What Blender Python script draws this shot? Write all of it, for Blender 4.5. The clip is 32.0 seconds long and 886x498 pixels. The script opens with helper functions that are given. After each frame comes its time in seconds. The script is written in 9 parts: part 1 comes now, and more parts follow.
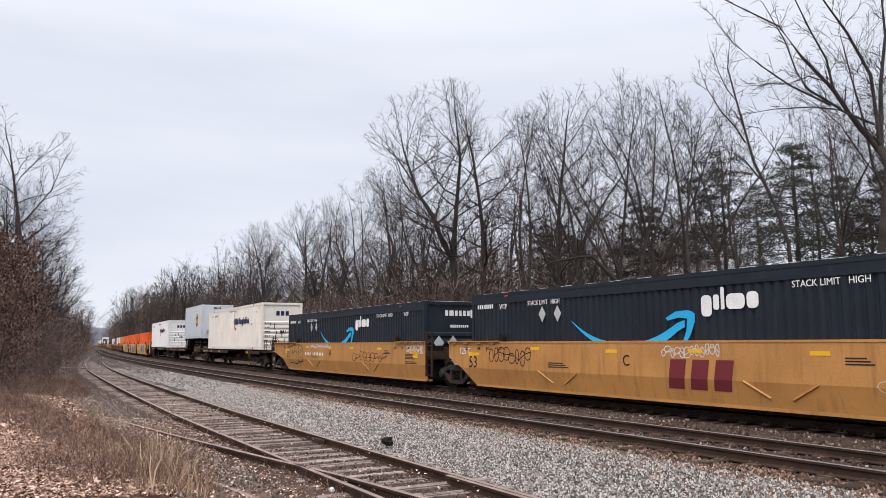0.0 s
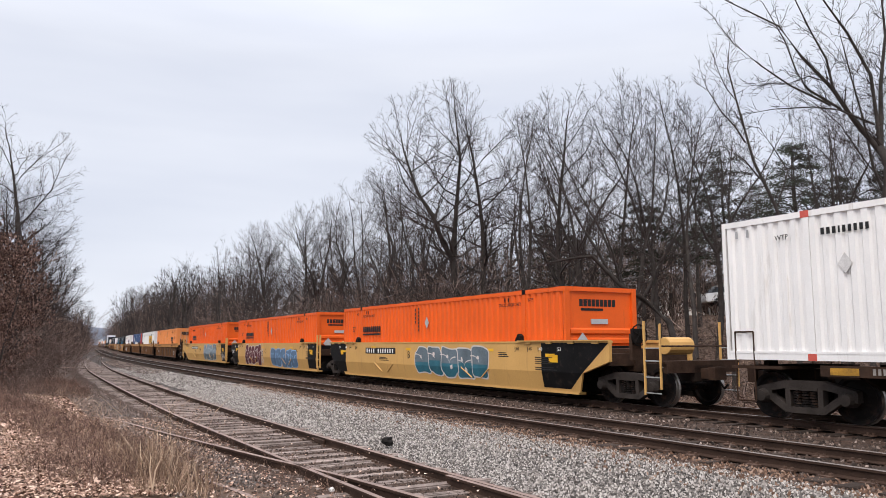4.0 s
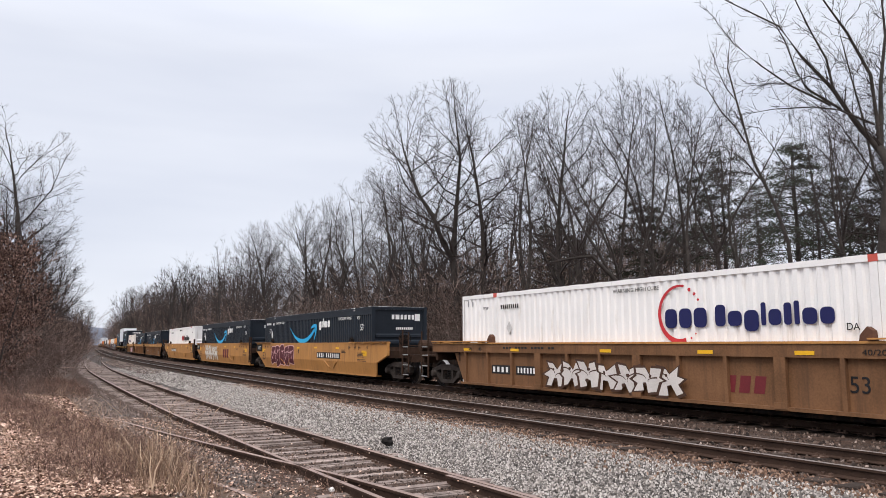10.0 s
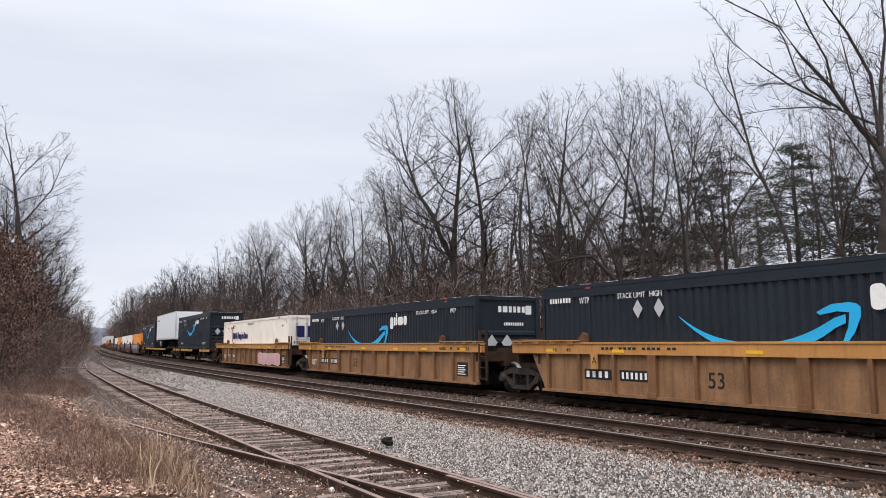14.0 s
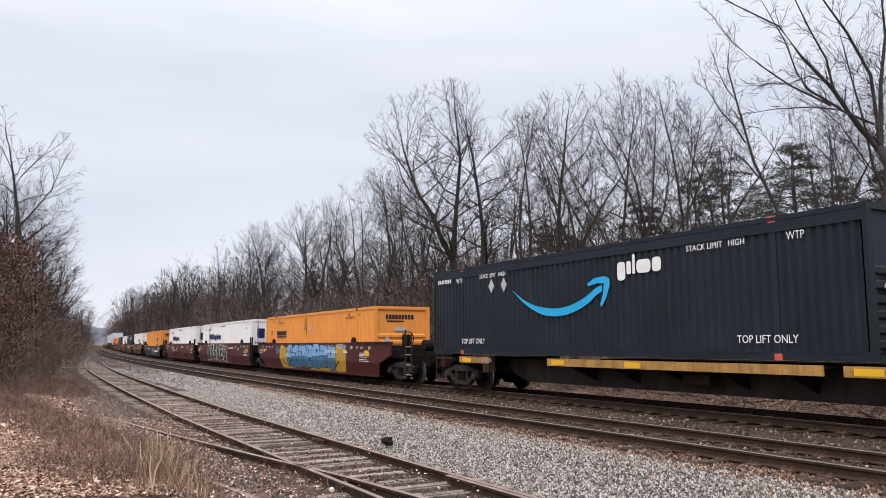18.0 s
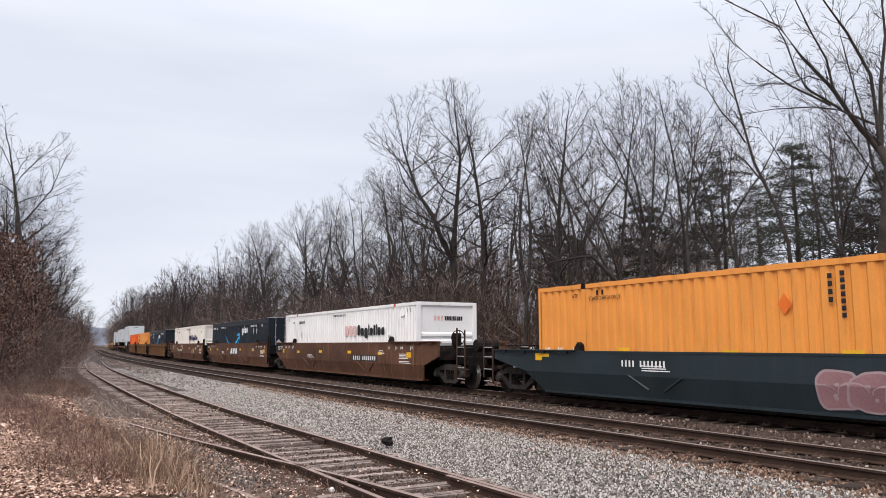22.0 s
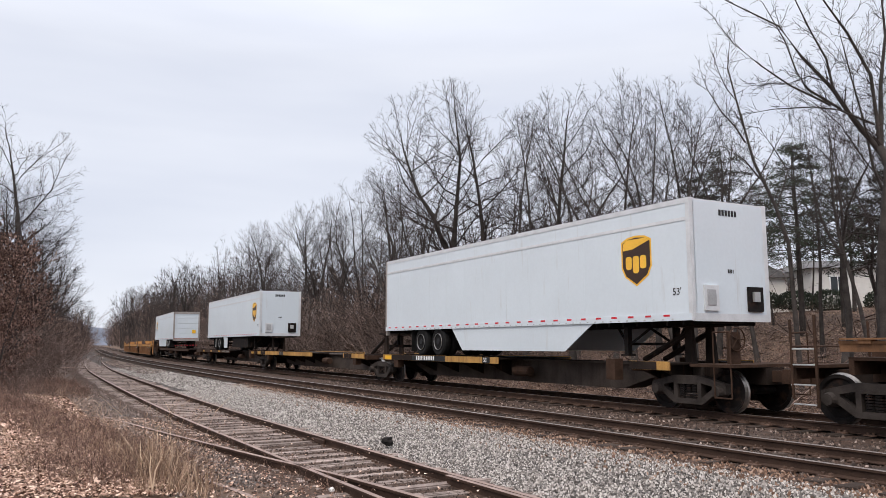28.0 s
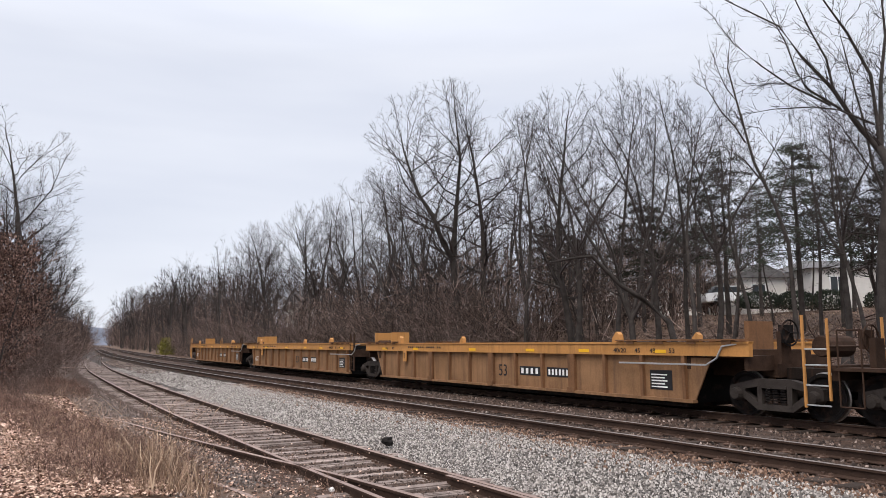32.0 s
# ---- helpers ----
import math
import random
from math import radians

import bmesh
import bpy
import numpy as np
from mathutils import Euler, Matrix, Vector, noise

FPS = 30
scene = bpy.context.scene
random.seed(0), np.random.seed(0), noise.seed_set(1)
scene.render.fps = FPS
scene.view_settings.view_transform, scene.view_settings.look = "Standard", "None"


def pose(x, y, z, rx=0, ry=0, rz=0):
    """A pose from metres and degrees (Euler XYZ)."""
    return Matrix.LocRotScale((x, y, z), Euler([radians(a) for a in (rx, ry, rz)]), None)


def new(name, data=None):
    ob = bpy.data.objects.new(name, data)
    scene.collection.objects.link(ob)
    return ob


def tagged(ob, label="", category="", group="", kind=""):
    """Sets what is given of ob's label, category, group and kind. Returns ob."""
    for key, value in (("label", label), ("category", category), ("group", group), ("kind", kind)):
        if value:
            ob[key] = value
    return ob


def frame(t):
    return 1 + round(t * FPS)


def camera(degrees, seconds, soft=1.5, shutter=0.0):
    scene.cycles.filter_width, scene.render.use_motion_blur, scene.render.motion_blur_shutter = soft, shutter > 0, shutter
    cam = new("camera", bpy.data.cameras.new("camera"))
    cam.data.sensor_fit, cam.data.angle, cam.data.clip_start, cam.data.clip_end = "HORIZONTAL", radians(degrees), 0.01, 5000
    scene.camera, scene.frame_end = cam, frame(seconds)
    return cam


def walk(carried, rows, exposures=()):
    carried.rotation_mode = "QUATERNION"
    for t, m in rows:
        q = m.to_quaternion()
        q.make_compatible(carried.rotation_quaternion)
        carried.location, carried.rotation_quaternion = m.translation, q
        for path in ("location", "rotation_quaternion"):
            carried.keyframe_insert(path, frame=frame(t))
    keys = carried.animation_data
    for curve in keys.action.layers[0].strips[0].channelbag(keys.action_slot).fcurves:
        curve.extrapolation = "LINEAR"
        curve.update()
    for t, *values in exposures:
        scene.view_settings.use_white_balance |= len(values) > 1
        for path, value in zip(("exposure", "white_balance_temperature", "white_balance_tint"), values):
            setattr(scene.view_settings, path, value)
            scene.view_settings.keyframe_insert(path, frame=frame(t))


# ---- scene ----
# The camera stands still; z = 0 is the top of the rails under the train.
cam = camera(59.72, 32.0, soft=0.4, shutter=0.0)
EYE = pose(0, 0, 1.521, 96.99, 0, 0) @ pose(0, 0, 0, 0, 0, -0.13)
walk(cam, [(0, EYE), (32, EYE)])

# ---- world and light: an overcast winter sky, brighter overhead ----
SUN_AZ, SUN_EL = radians(205), radians(56)
world = bpy.data.worlds.new("world")
scene.world = world
world.use_nodes = True


def wire_world():
    nt = world.node_tree
    nt.nodes.clear()
    N, L = nt.nodes.new, nt.links.new
    sky = N("ShaderNodeTexSky")
    sky.sky_type, sky.sun_disc = "NISHITA", False
    sky.sun_elevation, sky.sun_rotation = SUN_EL, SUN_AZ
    low = N("ShaderNodeVectorMath")
    low.operation = "SCALE"
    low.inputs["Scale"].default_value = 0.1
    L(sky.outputs["Color"], low.inputs[0])
    tc = N("ShaderNodeTexCoord")
    sep = N("ShaderNodeSeparateXYZ")
    L(tc.outputs["Generated"], sep.inputs[0])
    mp = N("ShaderNodeMapping")
    mp.inputs["Scale"].default_value = (1.2, 1.6, 7.0)
    mp.inputs["Rotation"].default_value = (0.12, 0.1, 0)
    L(tc.outputs["Generated"], mp.inputs["Vector"])
    no = N("ShaderNodeTexNoise")
    no.inputs["Scale"].default_value, no.inputs["Detail"].default_value = 1.5, 4.0
    no.inputs["Roughness"].default_value = 0.45
    L(mp.outputs[0], no.inputs["Vector"])
    ramp = N("ShaderNodeValToRGB")
    ramp.color_ramp.elements[0].position, ramp.color_ramp.elements[1].position = 0.3, 0.72
    ramp.color_ramp.elements[0].color = (0.63, 0.665, 0.77, 1)
    ramp.color_ramp.elements[1].color = (0.785, 0.81, 0.89, 1)
    L(no.outputs["Fac"], ramp.inputs[0])
    up = N("ShaderNodeMapRange")
    for k, val in (("From Min", 0.35), ("From Max", 1.0), ("To Min", 1.0), ("To Max", 2.3)):
        up.inputs[k].default_value = val
    L(sep.outputs["Z"], up.inputs["Value"])
    gl = N("ShaderNodeVectorMath")
    gl.operation = "SCALE"
    L(ramp.outputs["Color"], gl.inputs[0])
    L(up.outputs[0], gl.inputs["Scale"])
    mix = N("ShaderNodeMix")
    mix.data_type = "RGBA"
    mix.inputs["Factor"].default_value = 0.92
    L(low.outputs[0], mix.inputs["A"])
    L(gl.outputs[0], mix.inputs["B"])
    bg = N("ShaderNodeBackground")
    L(mix.outputs["Result"], bg.inputs["Color"])
    out = N("ShaderNodeOutputWorld")
    L(bg.outputs[0], out.inputs["Surface"])


wire_world()
sun = new("sun", bpy.data.lights.new("sun", "SUN"))
sun.data.energy, sun.data.angle, sun.data.color = 2.3, radians(35), (1.0, 0.9, 0.8)
sun.location = (0, 0, 60)
sun.rotation_euler = Euler((radians(90) - SUN_EL, 0, -SUN_AZ + radians(180)))
scene.view_settings.exposure = 0.2

# ---- the line: one curved centre line, its arc length growing away from the eye ----
KN = [-800, -60, 0, 60, 130, 200, 300, 450, 900, 3200]
KAP = [0.0, 0.000825, 0.000825, 0.000737, 0.000317, 0.0, -0.000033, 0.000036, 0.000041, 0.0]
_S = np.arange(-800, 3201, 1.0)
_K = np.interp(_S, KN, KAP)
_PSI = np.concatenate([[0], np.cumsum((_K[1:] + _K[:-1]) / 2)])
_PSI += -0.5225 - _PSI[800]
_M = (_PSI[1:] + _PSI[:-1]) / 2
_X = np.concatenate([[0], np.cumsum(np.sin(_M))])
_Y = np.concatenate([[0], np.cumsum(np.cos(_M))])
_X += 8.971 - _X[800]
_Y += 14.0 - _Y[800]


def heading(s):
    return float(np.interp(s, _S, _PSI))


def along(s, off=0.0):
    """The plan's point at arc length s, off metres to the right of the line (away from the eye)."""
    a = heading(s)
    return float(np.interp(s, _S, _X)) + off * math.cos(a), float(np.interp(s, _S, _Y)) - off * math.sin(a)


def track_pose(s, half=8.5, z=0.0):
    """The pose of a vehicle that stands on both ends of a chord: x forward, y away from the eye."""
    x0, y0 = along(s + half)
    x1, y1 = along(s - half)
    return pose((x0 + x1) / 2, (y0 + y1) / 2, z) @ Matrix.Rotation(math.atan2(y1 - y0, x1 - x0), 4, "Z")


SPEED = 22.851


# ---- materials ----
MATS = {}


def mat(name, col, rough=0.6, metal=0.0, var=0.12, scale=1.2, fine=25.0, bump=0.15, dirt=None, dirt_amt=0.0, streak=0.0, alpha_rand=0.0, spec=0.3):
    """A painted or raw surface: two scales of tone, relief, and dirt in patches or streaks that run down."""
    if name in MATS:
        return MATS[name]
    m = bpy.data.materials.new(name)
    m.use_nodes = True
    nt = m.node_tree
    N, L = nt.nodes.new, nt.links.new
    b = nt.nodes["Principled BSDF"]
    b.inputs["Roughness"].default_value, b.inputs["Metallic"].default_value = rough, metal
    b.inputs["Specular IOR Level"].default_value = spec
    tc = N("ShaderNodeTexCoord")
    oi = N("ShaderNodeObjectInfo")
    shift = N("ShaderNodeVectorMath")
    shift.operation = "SCALE"
    comb = N("ShaderNodeCombineXYZ")
    for i in range(3):
        L(oi.outputs["Random"], comb.inputs[i])
    L(comb.outputs[0], shift.inputs[0])
    shift.inputs["Scale"].default_value = 37.0
    co = N("ShaderNodeVectorMath")
    L(tc.outputs["Object"], co.inputs[0])
    L(shift.outputs[0], co.inputs[1])
    n1 = N("ShaderNodeTexNoise")
    n1.inputs["Scale"].default_value, n1.inputs["Detail"].default_value = scale, 5.0
    L(co.outputs[0], n1.inputs["Vector"])
    n2 = N("ShaderNodeTexNoise")
    n2.inputs["Scale"].default_value, n2.inputs["Detail"].default_value = fine, 3.0
    L(co.outputs[0], n2.inputs["Vector"])
    add = N("ShaderNodeMath")
    add.operation = "MULTIPLY_ADD"
    L(n2.outputs["Fac"], add.inputs[0])
    add.inputs[1].default_value = 0.5
    L(n1.outputs["Fac"], add.inputs[2])
    mr = N("ShaderNodeMapRange")
    for k, val in (("From Min", 0.45), ("From Max", 1.05), ("To Min", 1 - var * 1.6), ("To Max", 1 + var)):
        mr.inputs[k].default_value = val
    L(add.outputs[0], mr.inputs["Value"])
    sc = N("ShaderNodeVectorMath")
    sc.operation = "SCALE"
    sc.inputs[0].default_value = col
    L(mr.outputs[0], sc.inputs["Scale"])
    last = sc.outputs[0]
    if alpha_rand:
        rr = N("ShaderNodeMapRange")
        rr.inputs["To Min"].default_value, rr.inputs["To Max"].default_value = 1 - alpha_rand, 1 + alpha_rand
        L(oi.outputs["Random"], rr.inputs["Value"])
        s2 = N("ShaderNodeVectorMath")
        s2.operation = "SCALE"
        L(last, s2.inputs[0])
        L(rr.outputs[0], s2.inputs["Scale"])
        last = s2.outputs[0]
    if dirt:
        mp = N("ShaderNodeMapping")
        mp.inputs["Scale"].default_value = (1.6, 1.6, 0.16 if streak else 1.6)
        L(co.outputs[0], mp.inputs["Vector"])
        n3 = N("ShaderNodeTexNoise")
        n3.inputs["Scale"].default_value, n3.inputs["Detail"].default_value = 3.0, 7.0
        n3.inputs["Roughness"].default_value = 0.65
        L(mp.outputs[0], n3.inputs["Vector"])
        m3 = N("ShaderNodeMapRange")
        for k, val in (("From Min", 0.62 - dirt_amt * 0.35), ("From Max", 0.85 - dirt_amt * 0.2), ("To Min", 0.0), ("To Max", 0.85)):
            m3.inputs[k].default_value = val
        L(n3.outputs["Fac"], m3.inputs["Value"])
        mx = N("ShaderNodeMix")
        mx.data_type = "RGBA"
        mx.inputs["B"].default_value = (*dirt, 1)
        L(last, mx.inputs["A"])
        L(m3.outputs[0], mx.inputs["Factor"])
        last = mx.outputs["Result"]
    L(last, b.inputs["Base Color"])
    if bump:
        bp = N("ShaderNodeBump")
        bp.inputs["Strength"].default_value, bp.inputs["Distance"].default_value = bump, 0.02
        L(add.outputs[0], bp.inputs["Height"])
        L(bp.outputs[0], b.inputs["Normal"])
    MATS[name] = m
    return m


RUST = (0.075, 0.04, 0.026)
GRIME = (0.05, 0.04, 0.033)
M_NAVY = mat("navy_paint", (0.015, 0.0205, 0.029), 0.5, 0, 0.2, 0.8, 30, 0.05, (0.04, 0.042, 0.045), 0.12, 1, spec=0.2)
M_WHITE = mat("white_paint", (0.83, 0.82, 0.81), 0.45, 0, 0.05, 0.7, 30, 0.04, (0.42, 0.37, 0.31), 0.1, 1)
M_CREAM = mat("cream_white_paint", (0.80, 0.755, 0.69), 0.5, 0, 0.05, 0.7, 30, 0.04, (0.40, 0.30, 0.22), 0.14, 1)
M_ORANGE = mat("orange_paint", (0.78, 0.115, 0.011), 0.5, 0, 0.08, 0.7, 30, 0.04, (0.32, 0.07, 0.02), 0.1, 1)
M_PEACH = mat("faded_orange_paint", (0.77, 0.28, 0.085), 0.55, 0, 0.08, 0.7, 30, 0.04, (0.33, 0.12, 0.05), 0.16, 1)
M_AMBER = mat("amber_orange_paint", (0.77, 0.30, 0.06), 0.5, 0, 0.08, 0.7, 30, 0.04, (0.34, 0.14, 0.04), 0.12, 1)
M_BLUE = mat("blue_paint", (0.03, 0.075, 0.19), 0.5, 0, 0.12, 0.7, 30, 0.04, (0.08, 0.09, 0.11), 0.12, 1)
M_RED = mat("salmon_red_paint", (0.55, 0.10, 0.075), 0.5)
M_TRAILER = mat("white_trailer_panel", (0.585, 0.64, 0.68), 0.32, 0, 0.04, 0.5, 12, 0.03, (0.45, 0.44, 0.42), 0.08, 1)
M_TRAILER2 = mat("bright_white_trailer_panel", (0.78, 0.82, 0.86), 0.28, 0, 0.03, 0.5, 12, 0.03)
M_ALU = mat("aluminium", (0.62, 0.63, 0.64), 0.45, 0.25, 0.1, 3, 40, 0.1)
M_ALUW = mat("weathered_aluminium", (0.33, 0.3, 0.28), 0.55, 0.2, 0.2, 3, 40, 0.1)
M_ZINC = mat("galvanised_steel", (0.45, 0.45, 0.45), 0.5, 0.6, 0.15)
M_YELL = mat("yellow_car_paint", (0.47, 0.225, 0.068), 0.6, 0, 0.14, 0.9, 25, 0.08, (0.22, 0.11, 0.04), 0.3, 1)
M_YELLF = mat("fresh_yellow_car_paint", (0.60, 0.35, 0.115), 0.5, 0, 0.08, 0.9, 25, 0.05, (0.32, 0.18, 0.07), 0.12, 1)
M_YELLD = mat("dirty_yellow_car_paint", (0.26, 0.145, 0.075), 0.7, 0, 0.25, 1.1, 25, 0.12, (0.1, 0.06, 0.04), 0.48, 1, spec=0.12)
M_BRDIRT = mat("grimy_brown_car_side", (0.115, 0.067, 0.047), 0.75, 0, 0.25, 1.1, 25, 0.12, (0.055, 0.036, 0.028), 0.35, 1, spec=0.12)
M_TANB = mat("rust_brown_car_side", (0.19, 0.098, 0.05), 0.7, 0, 0.25, 1.1, 25, 0.12, (0.085, 0.048, 0.03), 0.35, 1, spec=0.12)
M_BROWN = mat("weathered_brown_car_paint", (0.118, 0.058, 0.037), 0.65, 0, 0.28, 1.0, 22, 0.1, (0.33, 0.17, 0.07), 0.2, 1, spec=0.12)
M_OXIDE = mat("oxide_red_car_paint", (0.075, 0.016, 0.016), 0.45, 0, 0.15, 0.9, 25, 0.05, (0.045, 0.016, 0.014), 0.2, 1)
M_DBLUE = mat("dark_blue_car_paint", (0.018, 0.028, 0.034), 0.42, 0, 0.2, 0.9, 25, 0.05, (0.03, 0.035, 0.035), 0.25, 1)
M_BLACK = mat("black_car_paint", (0.007, 0.007, 0.0075), 0.5, 0, 0.3, 2, 30, 0.1, (0.06, 0.045, 0.035), 0.2, spec=0.12)
M_GRIME = mat("grimy_cast_steel", (0.013, 0.011, 0.0105), 0.8, 0.1, 0.35, 4, 40, 0.3, RUST, 0.3, spec=0.12)
M_FRAME = mat("dusty_cast_steel", (0.045, 0.037, 0.033), 0.8, 0.1, 0.3, 4, 40, 0.3, (0.02, 0.016, 0.014), 0.3, spec=0.15)
M_RUSTY = mat("rusty_steel", (0.055, 0.032, 0.022), 0.85, 0.1, 0.35, 4, 40, 0.3, (0.035, 0.024, 0.019), 0.35, spec=0.12)
M_SPINE = mat("dark_rusty_girder", (0.024, 0.017, 0.014), 0.8, 0.1, 0.35, 2, 30, 0.2, (0.085, 0.045, 0.028), 0.25, 1, spec=0.12)
M_GIRD = mat("grey_brown_girder", (0.06, 0.047, 0.04), 0.75, 0.1, 0.3, 2, 30, 0.2, (0.03, 0.02, 0.016), 0.35, 1, spec=0.15)
M_PLATE = mat("rusty_tie_plate", (0.1, 0.06, 0.043), 0.85, 0, 0.35, 6, 40, 0.3, (0.05, 0.03, 0.02), 0.3)
M_TREAD = mat("polished_wheel_tread", (0.32, 0.30, 0.28), 0.35, 0.9, 0.15, 5, 50, 0.05)
M_TYRE = mat("black_rubber", (0.014, 0.014, 0.014), 0.85, 0, 0.3, 6, 50, 0.2, spec=0.12)
M_RIM = mat("painted_steel_rim", (0.035, 0.035, 0.038), 0.5, 0.5, spec=0.12)
M_RIMW = mat("white_steel_rim", (0.55, 0.53, 0.5), 0.5, 0.1)
M_SIGN_W = mat("white_lettering", (0.78, 0.78, 0.77), 0.55, 0, 0.1, 3, 20, 0, (0.35, 0.33, 0.3), 0.05)
M_FADED = mat("faded_white_lettering", (0.27, 0.25, 0.23), 0.7, 0, 0.3, 6, 30, 0)
M_DECKY = mat("worn_yellow_deck_edge", (0.42, 0.235, 0.075), 0.7, 0, 0.3, 1.3, 25, 0.1, (0.12, 0.065, 0.04), 0.4, 1, spec=0.12)
M_DULLY = mat("dull_yellow_reflector", (0.42, 0.22, 0.03), 0.6, 0, 0.3, 5, 30, 0, (0.12, 0.07, 0.03), 0.3)
M_SIGN_K = mat("black_lettering", (0.015, 0.015, 0.016), 0.55, 0, 0.2)
M_SIGN_N = mat("navy_lettering", (0.012, 0.014, 0.085), 0.5, 0, 0.1)
M_SIGN_R = mat("red_lettering", (0.52, 0.035, 0.045), 0.5, 0, 0.15)
M_PINK = mat("faded_red_lettering", (0.75, 0.47, 0.43), 0.55, 0, 0.15, 6)
M_SIGN_B = mat("bright_blue_lettering", (0.02, 0.385, 0.72), 0.5, 0, 0.06)
M_SIGN_Y = mat("yellow_reflector", (0.78, 0.43, 0.02), 0.45, 0, 0.08)
M_SIGN_G = mat("grey_placard", (0.5, 0.51, 0.52), 0.4, 0.2, 0.12)
M_GOLD = mat("gold_lettering", (0.80, 0.45, 0.05), 0.45)
M_LBROWN = mat("dark_brown_lettering", (0.045, 0.024, 0.016), 0.45)
M_MAROON = mat("maroon_lettering", (0.16, 0.022, 0.028), 0.6, 0, 0.15)
M_TAPE = mat("red_reflective_tape", (0.55, 0.02, 0.035), 0.35)
M_RAIL = mat("rusty_rail", (0.058, 0.036, 0.027), 0.75, 0.2, 0.3, 3, 40, 0.2, (0.05, 0.03, 0.022), 0.3, spec=0.12)
M_RAILTOP = mat("shiny_rail_head", (0.27, 0.225, 0.2), 0.42, 0.7, 0.12, 3, 60, 0.05)
M_RAILOLD = mat("dull_rail_head", (0.30, 0.215, 0.18), 0.6, 0.4, 0.25, 4, 60, 0.2)
M_TIE = mat("weathered_timber_sleeper", (0.3, 0.24, 0.212), 0.9, 0, 0.35, 3, 45, 0.5, (0.06, 0.042, 0.034), 0.3, 0, 0.3, spec=0.12)
M_TIED = mat("creosoted_sleeper", (0.045, 0.033, 0.027), 0.9, 0, 0.35, 3, 45, 0.5, None, 0, 0, 0.3, spec=0.12)
M_BARK = mat("grey_brown_bark", (0.058, 0.05, 0.046), 0.95, 0, 0.35, 2.5, 30, 0.6, None, 0, 0, 0.2, spec=0.12)
M_TWIG = mat("brown_twig", (0.044, 0.034, 0.032), 0.95, 0, 0.3, 3, 30, 0.0, None, 0, 0, 0.25, spec=0.12)
M_NEEDLE = mat("dark_green_needle", (0.036, 0.044, 0.03), 0.9, 0, 0.4, 3, 20, 0.0, None, 0, 0, 0.2, spec=0.12)


# ---- mesh helpers ----
def box(bm, x0, x1, y0, y1, z0, z1):
    v = [bm.verts.new(c) for c in ((x0, y0, z0), (x1, y0, z0), (x1, y1, z0), (x0, y1, z0), (x0, y0, z1), (x1, y0, z1), (x1, y1, z1), (x0, y1, z1))]
    for f in ((3, 2, 1, 0), (4, 5, 6, 7), (0, 1, 5, 4), (1, 2, 6, 5), (2, 3, 7, 6), (3, 0, 4, 7)):
        bm.faces.new([v[i] for i in f])


def prism(bm, pts, y0, y1):
    """A polygon in the x-z plane, counter-clockwise seen from -y, drawn out from y0 to y1."""
    a = [bm.verts.new((x, y0, z)) for x, z in pts]
    b = [bm.verts.new((x, y1, z)) for x, z in pts]
    bm.faces.new(a)
    bm.faces.new(b[::-1])
    n = len(pts)
    for i in range(n):
        j = (i + 1) % n
        bm.faces.new((a[j], a[i], b[i], b[j]))


def rod(bm, p0, p1, r, n=6):
    p0, p1 = Vector(p0), Vector(p1)
    q = (p1 - p0).to_track_quat("Z", "Y")
    ring = [q @ Vector((r * math.cos(2 * math.pi * i / n), r * math.sin(2 * math.pi * i / n), 0)) for i in range(n)]
    a, b = [bm.verts.new(p0 + c) for c in ring], [bm.verts.new(p1 + c) for c in ring]
    bm.faces.new(a[::-1])
    bm.faces.new(b)
    for i in range(n):
        j = (i + 1) % n
        bm.faces.new((a[i], a[j], b[j], b[i]))


def lathe(bm, profile, n=24, centre=(0, 0, 0)):
    """A profile of (radius, y) turned about the y axis."""
    rings = []
    for r, y in profile:
        rings.append([bm.verts.new((centre[0] + r * math.cos(2 * math.pi * i / n), centre[1] + y, centre[2] + r * math.sin(2 * math.pi * i / n))) for i in range(n)])
    for a, b in zip(rings, rings[1:]):
        for i in range(n):
            j = (i + 1) % n
            bm.faces.new((a[i], a[j], b[j], b[i]))
    bm.faces.new(rings[0][::-1])
    bm.faces.new(rings[-1])


def hoop(bm, r0, r1, y0, y1, n=20):
    """An open ring about the y axis."""
    prof = ((r0, y0), (r1, y0), (r1, y1), (r0, y1))
    rings = [[bm.verts.new((r * math.cos(2 * math.pi * i / n), y, r * math.sin(2 * math.pi * i / n))) for i in range(n)] for r, y in prof]
    for k in range(4):
        a, b = rings[k], rings[(k + 1) % 4]
        for i in range(n):
            j = (i + 1) % n
            bm.faces.new((a[i], a[j], b[j], b[i]))


def mesh_of(name, bm, material):
    bmesh.ops.recalc_face_normals(bm, faces=bm.faces)
    me = bpy.data.meshes.new(name)
    bm.to_mesh(me)
    bm.free()
    me.materials.append(material)
    return me


def put(name, me, parent, m=None, label=""):
    ob = new(name, me)
    ob.parent = parent
    if m is not None:
        ob.matrix_basis = m
    if label:
        ob["label"] = label
    return ob


def part(name, bm, material, parent, label=""):
    return put(name, mesh_of(name, bm, material), parent, None, label)


def boxpart(name, dims, material, parent, label=""):
    bm = bmesh.new()
    box(bm, *dims)
    return part(name, bm, material, parent, label)


